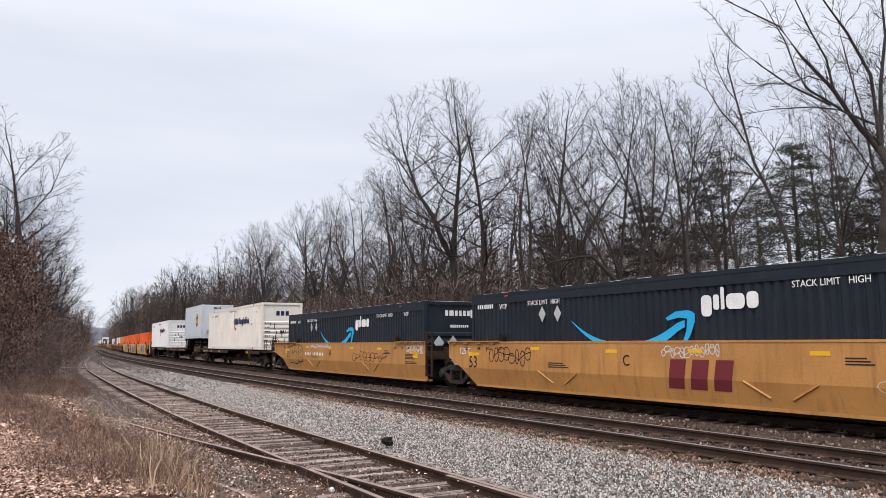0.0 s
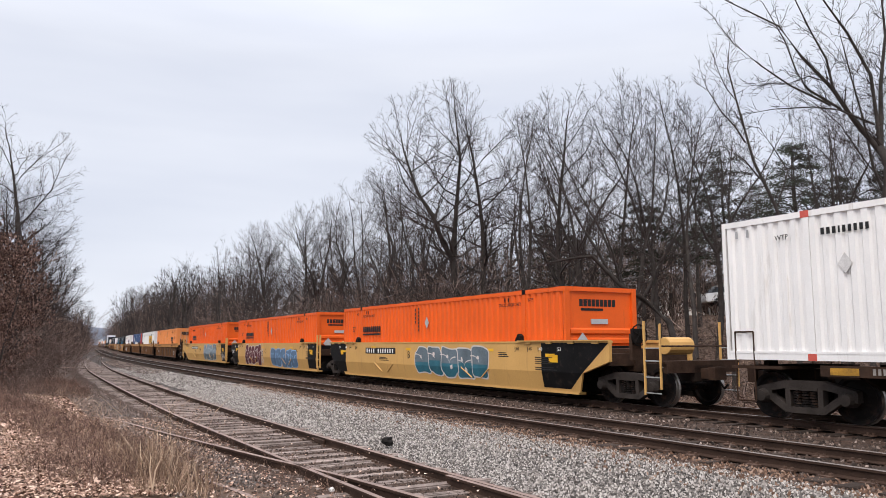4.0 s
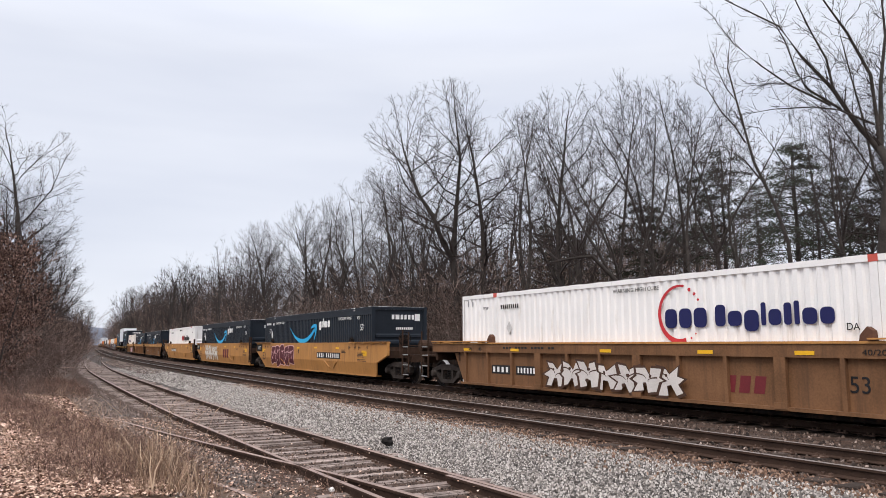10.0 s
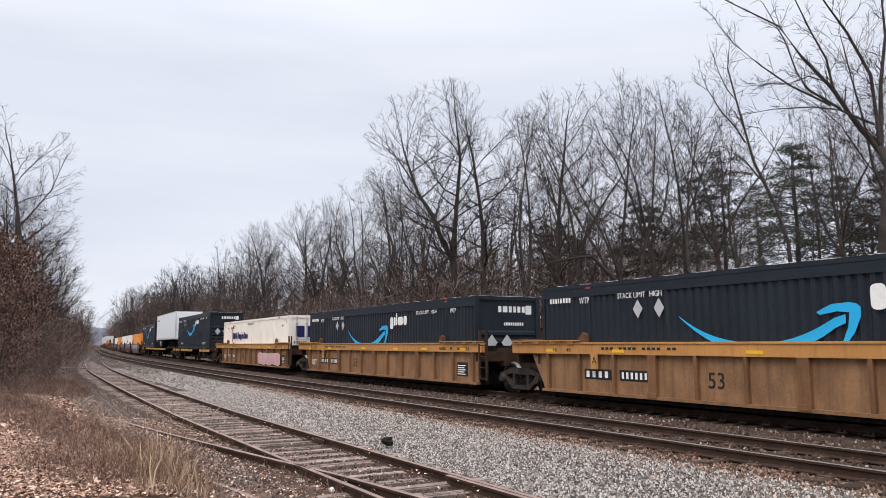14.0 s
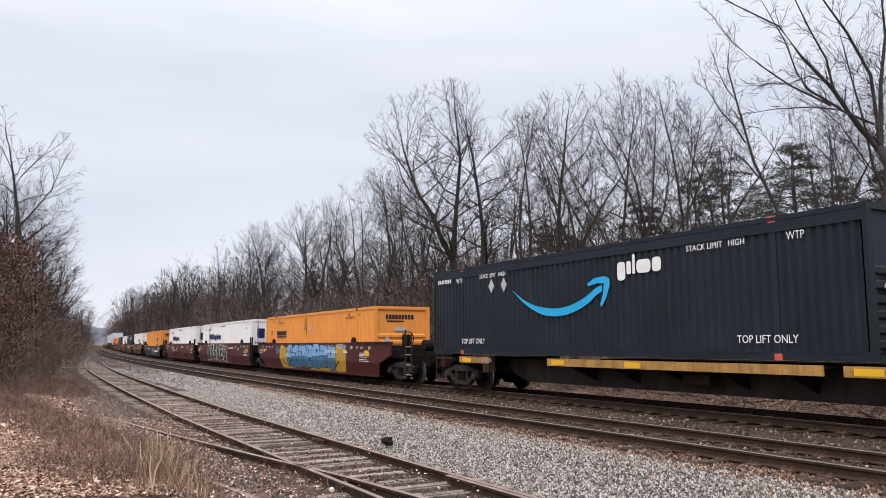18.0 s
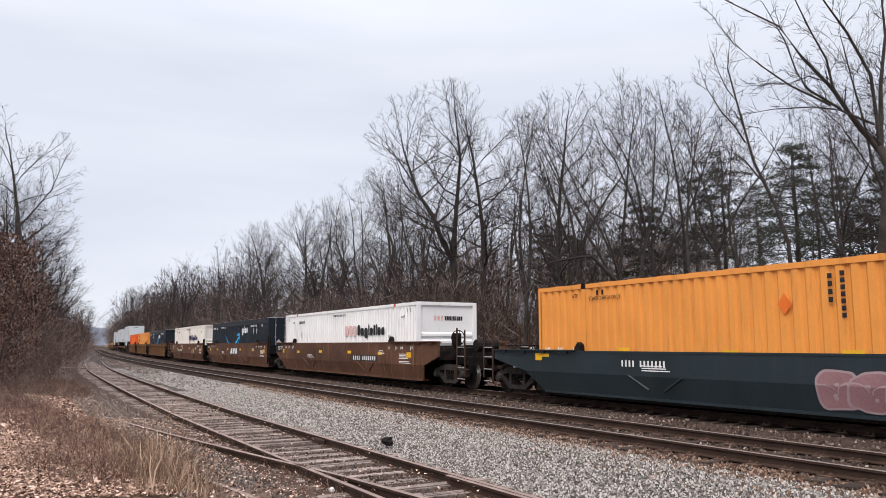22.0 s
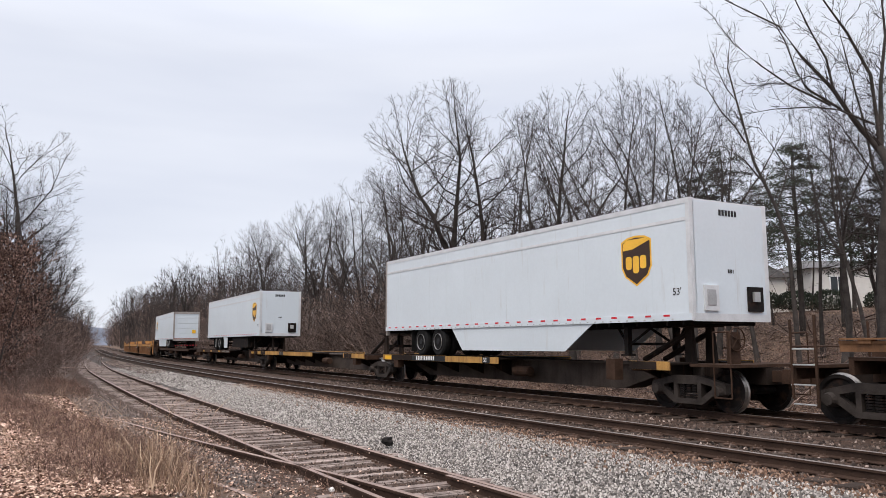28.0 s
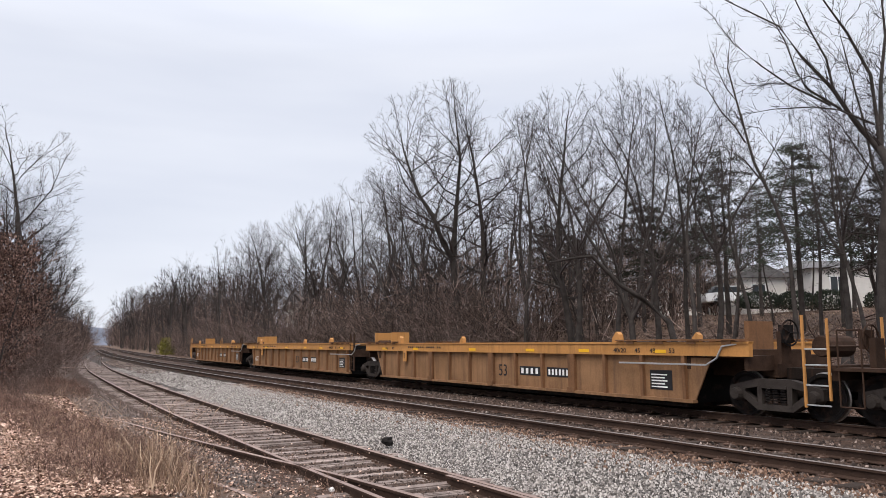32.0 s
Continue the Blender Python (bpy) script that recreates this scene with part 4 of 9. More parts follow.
    while s < 430:
        for off in (siding_off(min(s, 168)) - 4.2 + rnd.uniform(-1, 0.6), siding_off(min(s, 168)) - 6.5 + rnd.uniform(-1.5, 1), -17 + rnd.uniform(-2, 2)):
            plant(rnd.choice(mid if s < 150 else far), s + rnd.uniform(-3, 3), off, rnd.uniform(0.5, 0.75), rnd.uniform(0, 360), "bare winter tree on the far verge", "trees of the verge")
        s += 7 if s < 200 else 20


VERGE_TREES = ((40, -14.9, 14.8, 0), (48, -14.0, 12.5, 5), (33, -14.6, 9.5, 5), (60, -13.2, 13.0, 5), (74, -12.6, 13, 5), (55, -13.0, 10.5, 5), (90, -13.5, 13, 5), (44, -16, 13.5, 4))
PINES = ((23.6, 22, 11.6, 0), (32.9, 24, 10.2, 1), (18.7, 22, 10.8, 2), (48.2, 26, 9.8, 0), (29.6, 26, 10.6, 2), (27.8, 30, 9.4, 1), (14, 24, 10, 0), (38, 30, 9.5, 1), (42, 24, 9, 2), (21, 25, 11, 1), (18.3, 25, 8.6, 1), (21.0, 30, 8.6, 2), (12.6, 21, 8.8, 1))
build_trees()


def build_brush():
    rnd = random.Random(11)
    low = [brush_piece(70 + i, 18, 1.5, 0.9, 0, 5, 0.007, True) for i in range(3)]
    high = [brush_piece(80 + i, 14, 4.4, 1.9, 0, 16, 0.011, True, 0.6) for i in range(3)]
    pl = []
    s = -4.0
    while s < 150:
        near = s < 31
        for k in range(5 if s < 80 else 3):
            off = rnd.uniform(7.5, 11.5) if k < 3 else rnd.uniform(11, 24)
            x, y, z = on_ground(s + rnd.uniform(-1, 1), off)
            if near:
                if rnd.random() < 0.75:
                    pl.append((rnd.randint(0, 2), x, y, z, rnd.uniform(0, 6.28), rnd.uniform(0.5, 1.1), rnd.gauss(0, 0.1)))
            else:
                pl.append((3 + rnd.randint(0, 2), x, y, z, rnd.uniform(0, 6.28), rnd.uniform(0.7, 1.5) * (1.25 if s > 28 else 0.8), rnd.gauss(0, 0.08)))
                if k % 2:
                    pl.append((rnd.randint(0, 2), x + 1, y - 1, z, rnd.uniform(0, 6.28), rnd.uniform(0.8, 1.6), 0))
        s += 1.3 if s < 80 else 2.6
    while s < 420:
        for off in (10.5 + rnd.uniform(-1, 1), 14 + rnd.uniform(-2, 2)):
            x, y, z = on_ground(s, off)
            pl.append((3 + rnd.randint(0, 2), x, y, z, rnd.uniform(0, 6.28), rnd.uniform(1.2, 2.2), 0))
        s += 5
    for i in range(190):
        x, y, z = on_ground(rnd.uniform(-4, 34), rnd.uniform(11, 38))
        pl.append((rnd.randint(0, 2), x, y, z, rnd.uniform(0, 6.28), rnd.uniform(0.5, 1.0), rnd.gauss(0, 0.1)))
    tangle = [brush_piece(90 + i, 14, 3.6, 1.9, 0, 16, 0.0085, True, 0.75) for i in range(4)]
    s = 7.0
    while s < 62:
        for k in range(2 if s < 30 else 5):
            x, y, z = on_ground(s + rnd.uniform(-1, 1), rnd.uniform(7.6, 10.5) if k < 3 else rnd.uniform(10, 16))
            pl.append((6 + rnd.randrange(4), x, y, z, rnd.uniform(0, 6.28), rnd.uniform(0.6, 1.35) * (0.6 if s < 30 else 1.05), rnd.gauss(0, 0.15)))
        s += 1.5
    fill = [bare_tree(96 + i, 6.8, 0.05, 0, 0.08, 0.05, 0.4, 0.06, 4, True) for i in range(3)]
    s = 34.0
    while s < 330:
        for off in (13, 16, 21, 28, 38):
            x, y, z = on_ground(s + rnd.uniform(-3, 3), off + rnd.uniform(-3, 3))
            pl.append((10 + rnd.randrange(3), x, y, z, rnd.uniform(0, 6.28), rnd.uniform(0.9, 1.3 if s < 45 else 1.6), rnd.gauss(0, 0.05)))
        s += 4.0
        if s > 110:
            break
    for i in range(205):
        a, off = (rnd.uniform(36, 52), rnd.uniform(17, 44)) if i < 110 else (rnd.uniform(33, 68), rnd.uniform(8.5, 14))
        x, y, z = on_ground(a, off)
        pl.append((10 + rnd.randrange(3), x, y, z, rnd.uniform(0, 6.28), rnd.uniform(0.95, 1.4) if i < 110 else rnd.uniform(0.75, 1.25), rnd.gauss(0, 0.05)))
    distant = [bare_tree(106 + i, 10.5, 0.1, -1, 0.06, 0.05, 0.42, 0.06, 4, True) for i in range(3)]
    while s < 440:
        for off in (13.5, 18, 24, 33):
            x, y, z = on_ground(s + rnd.uniform(-3, 3), off + rnd.uniform(-2, 3))
            pl.append((13 + rnd.randrange(3), x, y, z, rnd.uniform(0, 6.28), rnd.uniform(0.9, 1.35) * (1 if s < 230 else 1.5), rnd.gauss(0, 0.05)))
        s += 6.0
    while s < 1000:
        for off in (12, 20):
            x, y, z = on_ground(s + rnd.uniform(-4, 4), off + rnd.uniform(-3, 3))
            pl.append((13 + rnd.randrange(3), x, y, z, rnd.uniform(0, 6.28), rnd.uniform(1.7, 2.4), 0))
        s += 12.0
    red = [brush_piece(130 + i, 9, 1.0, 0.75, 1, 7, 0.0065, True, 0.6) for i in range(4)]
    for i in range(560):
        x, y, z = on_ground(rnd.uniform(-3, 36), 7 + 13 * rnd.random() ** 1.4)
        pl.append((16 + rnd.randrange(4), x, y, z, rnd.uniform(0, 6.28), rnd.uniform(0.5, 1.3), rnd.gauss(0, 0.2)))
    scatter("undergrowth", low + high + tangle + fill + distant + red, pl, [M_BRUSH, M_VERGE], "tangled grey-brown leafless brush under the trees of the bank", "brush")
    pl = []
    s = 14.0
    while s < 130:
        for k in range(2 if s < 24 else (3 if s < 60 else 4)):
            off = -12.6 - abs(rnd.gauss(0, 1.6)) if s > 30 else -13.6 - abs(rnd.gauss(0, 0.9))
            x, y, z = on_ground(s + rnd.uniform(-1, 1), off)
            tall = s > 26
            pl.append(((3 if tall and k % 2 else 0) + rnd.randint(0, 2), x, y, z, rnd.uniform(0, 6.28), rnd.uniform(0.6, 1.15) if tall else rnd.uniform(0.45, 0.8), rnd.gauss(0, 0.1)))
        s += 1.0 if s < 60 else 2.2
    while s < 420:
        x, y, z = on_ground(s, siding_off(min(s, 168)) - 4.2 + rnd.uniform(-3, 0.6))
        pl.append((3 + rnd.randint(0, 2), x, y, z, rnd.uniform(0, 6.28), rnd.uniform(0.9, 1.6), 0))
        x, y, z = on_ground(s, siding_off(min(s, 168)) - 8 + rnd.uniform(-3, 0.6))
        pl.append((6 + rnd.randint(0, 2), x, y, z, rnd.uniform(0, 6.28), rnd.uniform(0.5, 0.95), 0))
        s += 4.5
    s = 60.0
    while s < 420:
        x, y, z = on_ground(s, siding_off(min(s, 168)) - rnd.uniform(2.3, 6))
        pl.append((6 + rnd.randint(0, 2), x, y, z, rnd.uniform(0, 6.28), rnd.uniform(0.25, 0.6), rnd.gauss(0, 0.1)))
        s += 3.5 if s < 170 else 8
    bushy = [bare_tree(116 + i, 6.0, 0.045, 0, 0.05, 0.06, 0.42, 0.06, 4, True) for i in range(2)]
    for i in range(60):
        a = 30 + 90 * rnd.random() ** 1.3
        x, y, z = on_ground(a, siding_off(a) - (4.6 if a < 60 else 3.6) - abs(rnd.gauss(0, 1.2)))
        pl.append((9 + rnd.randrange(2), x, y, z, rnd.uniform(0, 6.28), rnd.uniform(0.55, 1.15), rnd.gauss(0, 0.08)))
    scatter("verge_brush", low + high + distant + bushy, pl, [M_VERGE], "dense leafless brush along the verge beside the siding", "brush")


build_brush()


def build_oak():
    """The saplings that keep their dead leaves."""
    rnd = random.Random(77)
    meshes = bare_tree(78, 10.0, 0.11, 2, 0.1, 0.04, 0.7)
    tw = meshes[1].vertices
    n = len(tw)
    VV, FF = [], []
    for k in range(15000):
        p = tw[rnd.randrange(n)].co + Vector((rnd.gauss(0, 0.12), rnd.gauss(0, 0.12), rnd.gauss(-0.05, 0.12)))
        if p.z > 9.4 * rnd.uniform(0.75, 1) or rnd.random() < 0.15 + 0.6 * noise.noise(p * 0.9):
            continue
        v, f, _ = leaf_piece(k, 0.14, 0)
        e = Euler((rnd.uniform(0, 6), rnd.uniform(0, 6), rnd.uniform(0, 6))).to_matrix()
        b = len(VV)
        VV.extend(tuple(p + e @ Vector(c)) for c in v)
        FF.append((b, b + 1, b + 2, b + 3))
    leaves = mesh_from("leaves", VV, FF, M_OAKLEAF)
    for s, off, h in OAKS:
        t = plant(meshes, s, off, h / 10.0, rnd.uniform(0, 360), "young oak that keeps its rust-brown dead leaves", "oaks of the verge", name="oak_tree")
        put("leaves", leaves, t)["kind"] = "stuff"


OAKS = ((26, -15.2, 6.8), (31, -15.6, 8.6), (21, -14.9, 4.6))
build_oak()


def build_ground_cover():
    rnd = random.Random(21)
    stones = [stone_piece(i, 0) for i in range(14)]
    pl = []

    def strew(n, s0, s1, o0, o1, size, k0=0, power=1.0, sink=0.3):
        for i in range(n):
            s = s0 + (s1 - s0) * rnd.random() ** power
            o = rnd.uniform(o0, o1)
            x, y = along(s, o)
            r = size * rnd.uniform(0.55, 1.35)
            pl.append((k0 + rnd.randrange(14), x, y, float(np.interp(o, PROFILE_OFF, PROFILE_Z)) + r * sink, rnd.uniform(0, 6.28), r, rnd.uniform(-0.5, 0.5)))

    strew(26000, -4, 9, -8.9, -6.0, 0.0175, 0, 1, 0.5)
    strew(17000, 9, 24, -8.9, -6.0, 0.0235, 0, 1, 0.5)
    strew(7000, 24, 56, -8.3, -5.9, 0.034, 0, 1.5)
    scatter("ballast_stones", stones, pl, [M_STONES], "loose crushed grey ballast stones beside the tracks", "ballast")
    pl = []
    strew(6500, -4, 12, -11.0, -9.0, 0.019, 0, 1, 0.4)
    strew(2200, 12, 40, -10.6, -9.0, 0.028, 0, 1, 0.4)
    strew(4500, -4, 22, -5.3, -3.9, 0.024, 0, 1, 0.7)
    strew(3500, -4, 26, -2.9, -1.1, 0.03)
    strew(2500, -4, 26, -6.1, -5.3, 0.024)
    strew(2200, -4, 30, -0.65, 0.65, 0.034, 0, 1, 0.8)
    strew(2500, -4, 30, 1.0, 3.4, 0.04)
    scatter("stained_ballast", stones, pl, [M_RUSTSTONE], "rust-stained ballast stones between the rails", "ballast")
    pl = []
    strew(1200, -4, 40, -11.0, -9.0, 0.02, 0, 1, 0.4)
    strew(2200, 42, 80, -7.6, -5.9, 0.05, 0, 1, 0.4)
    strew(3800, 2, 30, -12.8, -10.9, 0.028)
    strew(2200, 0, 8, -13.0, -11.2, 0.022)
    scatter("siding_gravel", stones, pl, [M_BROWNSTONE], "brown dusty gravel beside the siding", "gravel")
    pl = []
    strew(2600, -4, 9, -6.35, -5.45, 0.024, 0, 1, 0.4)
    strew(1800, 9, 26, -6.35, -5.45, 0.03, 0, 1, 0.4)
    strew(700, -4, 20, -7.2, -6.2, 0.024, 0, 1, 0.6)
    scatter("rusty_ballast", stones, pl, [M_REDSTONE], "rust-brown ballast stones along the near rail", "ballast")
    leaves = [leaf_piece(100 + i, 0.10, 0, 1.0) for i in range(6)]
    pl = []

    def drop(n, s0, s1, o0, o1, size, lift=0.012):
        for i in range(n):
            s, o = rnd.uniform(s0, s1), rnd.uniform(o0, o1)
            x, y, z = on_ground(s, o)
            pl.append((rnd.randrange(6), x, y, z + lift + rnd.uniform(0, 0.03), rnd.uniform(0, 6.28), size * rnd.uniform(0.6, 1.3), rnd.gauss(0, 0.6)))

    drop(30000, 1.5, 9, -16.6, -12.9, 0.52)
    drop(8000, 9, 20, -16.4, -12.9, 1.0)
    drop(3000, 0, 12, -12.8, -10.8, 0.45)
    drop(350, 0, 14, -11.0, -9.2, 0.45, 0.1)
    scatter("leaf_litter", leaves, pl, [M_LEAVES], "dry tan fallen leaves on the verge", "leaves")
    pl = []
    drop(26000, -2, 34, 6.0, 34, 1.05)
    drop(4000, 34, 80, 6.5, 14, 2.2)
    scatter("bank_leaves", leaves, pl, [M_BANKLEAF], "brown fallen leaves on the wooded bank", "leaves")
    # sticks and broken twigs on the bank
    sticks = [brush_piece(260 + i, 1 + i % 2, 2.2, 0.3, 0, 3, 0.03, False, 0.2) for i in range(6)]
    pl = []
    for i in range(420):
        x, y, z = on_ground(rnd.uniform(-2, 34), 7 + 18 * rnd.random() ** 1.3)
        pl.append((rnd.randrange(6), x, y, z + 0.12, rnd.uniform(0, 6.28), rnd.uniform(0.5, 1.5), rnd.choice((-1.4, 1.4)) + rnd.gauss(0, 0.2)))
    scatter("fallen_sticks", sticks, pl, [M_VERGE], "dead sticks and broken twigs strewn over the bank", "sticks")
    # dry grass and weeds by the eye
    def blades(seed, n, high, wide, mi, w=0.006):
        r2 = random.Random(seed)
        V, F = [], []
        for i in range(n):
            a, d = r2.uniform(0, 6.283), wide * math.sqrt(r2.random())
            p = Vector((d * math.cos(a), d * math.sin(a), -0.03))
            di = Vector((r2.gauss(0, 0.35), r2.gauss(0, 0.35), 1)).normalized()
            l = high * r2.uniform(0.4, 1)
            sd = Vector((r2.gauss(0, 1), r2.gauss(0, 1), 0)).normalized() * w
            q = p + di * l * 0.6
            di2 = (di + Vector((r2.gauss(0, 0.45), r2.gauss(0, 0.45), -0.25))).normalized()
            e = q + di2 * l * 0.4
            b = len(V)
            V += [p - sd, p + sd, q + sd * 0.8, q - sd * 0.8, e + sd * 0.2, e - sd * 0.2]
            F += [(b, b + 1, b + 2, b + 3), (b + 3, b + 2, b + 4, b + 5)]
        return np.array([tuple(v) for v in V]), np.array(F, dtype=np.int64), mi

    gr = [blades(200 + i, 20, 0.45, 0.22, 0, 0.006) for i in range(4)] + [brush_piece(220 + i, 8, 0.62, 0.28, 1, 5, 0.005, True) for i in range(4)] + [brush_piece(240 + i, 3, 0.95, 0.15, 0, 3, 0.0045, True) for i in range(2)]
    pl = []
    for i in range(70):
        s = rnd.uniform(1.5, 6)
        x, y, z = on_ground(s, spur_off(s) - (1.0 if s < 3.5 else 0.5) - abs(rnd.gauss(0, 0.5)))
        pl.append((rnd.randrange(4), x, y, z, rnd.uniform(0, 6.28), rnd.uniform(0.35, 0.9), 0))
    for i in range(46):
        s, o = rnd.uniform(1.6, 4.4), rnd.uniform(-13.2, -12.55)
        x, y, z = on_ground(s, o)
        pl.append((rnd.randrange(4) if i % 2 else 8 + rnd.randrange(2), x, y, z, rnd.uniform(0, 6.28), rnd.uniform(0.9, 1.5), 0))
    for i in range(1900):
        s = rnd.uniform(2.2, 32)
        o = spur_off(s) - (0.15 if s > 4.5 else 0.95) - rnd.uniform(0, 1.5) ** 1.2 if s < 20 else rnd.uniform(-15.2, -12.0)
        x, y, z = on_ground(s, o)
        pl.append((4 + rnd.randrange(4), x, y, z, rnd.uniform(0, 6.28), rnd.uniform(0.45, 1.0) * min(1.0, 0.55 + (spur_off(s) - o) * 0.5 if s < 20 else 1.0), rnd.gauss(0, 0.15)))
    for i in range(260):
        s, o = rnd.uniform(1.8, 10), rnd.uniform(-15.8, -12.9)
        x, y, z = on_ground(s, o)
        pl.append((8 + rnd.randrange(2), x, y, z + 0.06, rnd.uniform(0, 6.28), rnd.uniform(0.25, 0.6), rnd.choice((-1.3, 1.3)) + rnd.gauss(0, 0.2)))
    for i in range(60):
        s, o = rnd.uniform(3, 20), rnd.uniform(-14.4, -12.6)
        x, y, z = on_ground(s, o)
        pl.append((8 + rnd.randrange(2), x, y, z, rnd.uniform(0, 6.28), rnd.uniform(0.5, 1.0), rnd.gauss(0, 0.15)))
    for i in range(50):
        s, o = rnd.uniform(-2, 8), rnd.uniform(-11.6, -10.8)
        x, y, z = on_ground(s, o)
        pl.append((4 + rnd.randrange(4), x, y, z, rnd.uniform(0, 6.28), rnd.uniform(0.3, 0.8), rnd.gauss(0, 0.2)))
    for i in range(1100):
        s, o = rnd.uniform(-2, 45), rnd.uniform(6.2, 19)
        x, y, z = on_ground(s, o)
        pl.append((4 + rnd.randrange(4), x, y, z, rnd.uniform(0, 6.28), rnd.uniform(0.7, 1.6), rnd.gauss(0, 0.2)))
    scatter("dry_grass", gr, pl, [M_STRAW, M_WEED], "dry straw-coloured grass and dead weed stems on the verge", "grass")


build_ground_cover()


# ---- what lies behind the wood ----
M_SIDING = mat("cream_house_siding", (0.62, 0.60, 0.57), 0.7, 0, 0.06, 2, 20, 0.1)
M_SHINGLE = mat("grey_roof_shingle", (0.13, 0.125, 0.125), 0.9, 0, 0.25, 4, 40, 0.4)
M_GLASS = mat("dark_window_glass", (0.03, 0.035, 0.04), 0.08)
M_TRIM = mat("white_house_trim", (0.75, 0.75, 0.74), 0.5)


def house(x0, x1, y, deep, z0, high, roof, label, windows, gable=False):
    h = tagged(new("house"), label, "house", "houses behind the wood")
    bm = bmesh.new()
    box(bm, x0, x1, y, y + deep, z0 - 1, z0 + high)
    part("wall", bm, M_SIDING, h)
    n = int(high / 0.22)
    bm = bmesh.new()
    for i in range(n):
        box(bm, x0 - 0.01, x1 + 0.01, y - 0.025, y, z0 + i * 0.22, z0 + i * 0.22 + 0.19)
    part("clapboard_siding", bm, M_SIDING, h)["kind"] = "stuff"
    bm = bmesh.new()
    zt = z0 + high
    if gable:
        prism(bm, [(x0 - 0.4, zt), (x1 + 0.4, zt), ((x0 + x1) / 2, zt + roof)], y - 0.4, y + deep + 0.4)
    else:
        v = [bm.verts.new(c) for c in ((x0 - 0.4, y - 0.4, zt), (x1 + 0.4, y - 0.4, zt), (x1 + 0.4, y + deep + 0.4, zt), (x0 - 0.4, y + deep + 0.4, zt), (x0 + 1.5, y + deep / 2, zt + roof), (x1 - 1.5, y + deep / 2, zt + roof))]
        for f in ((0, 1, 5, 4), (2, 3, 4, 5), (1, 2, 5), (3, 0, 4), (3, 2, 1, 0)):
            bm.faces.new([v[i] for i in f])
    part("roof", bm, M_SHINGLE, h)
    for wx, wz, ww, wh in windows:
        w = boxpart("window", (wx, wx + ww, y - 0.06, y - 0.03, z0 + wz, z0 + wz + wh), M_TRIM, h)
        boxpart("pane", (wx + 0.08, wx + ww / 2 - 0.03, y - 0.075, y - 0.061, z0 + wz + 0.08, z0 + wz + wh - 0.08), M_GLASS, w)
        boxpart("pane", (wx + ww / 2 + 0.03, wx + ww - 0.08, y - 0.075, y - 0.061, z0 + wz + 0.08, z0 + wz + wh - 0.08), M_GLASS, w)
    return h


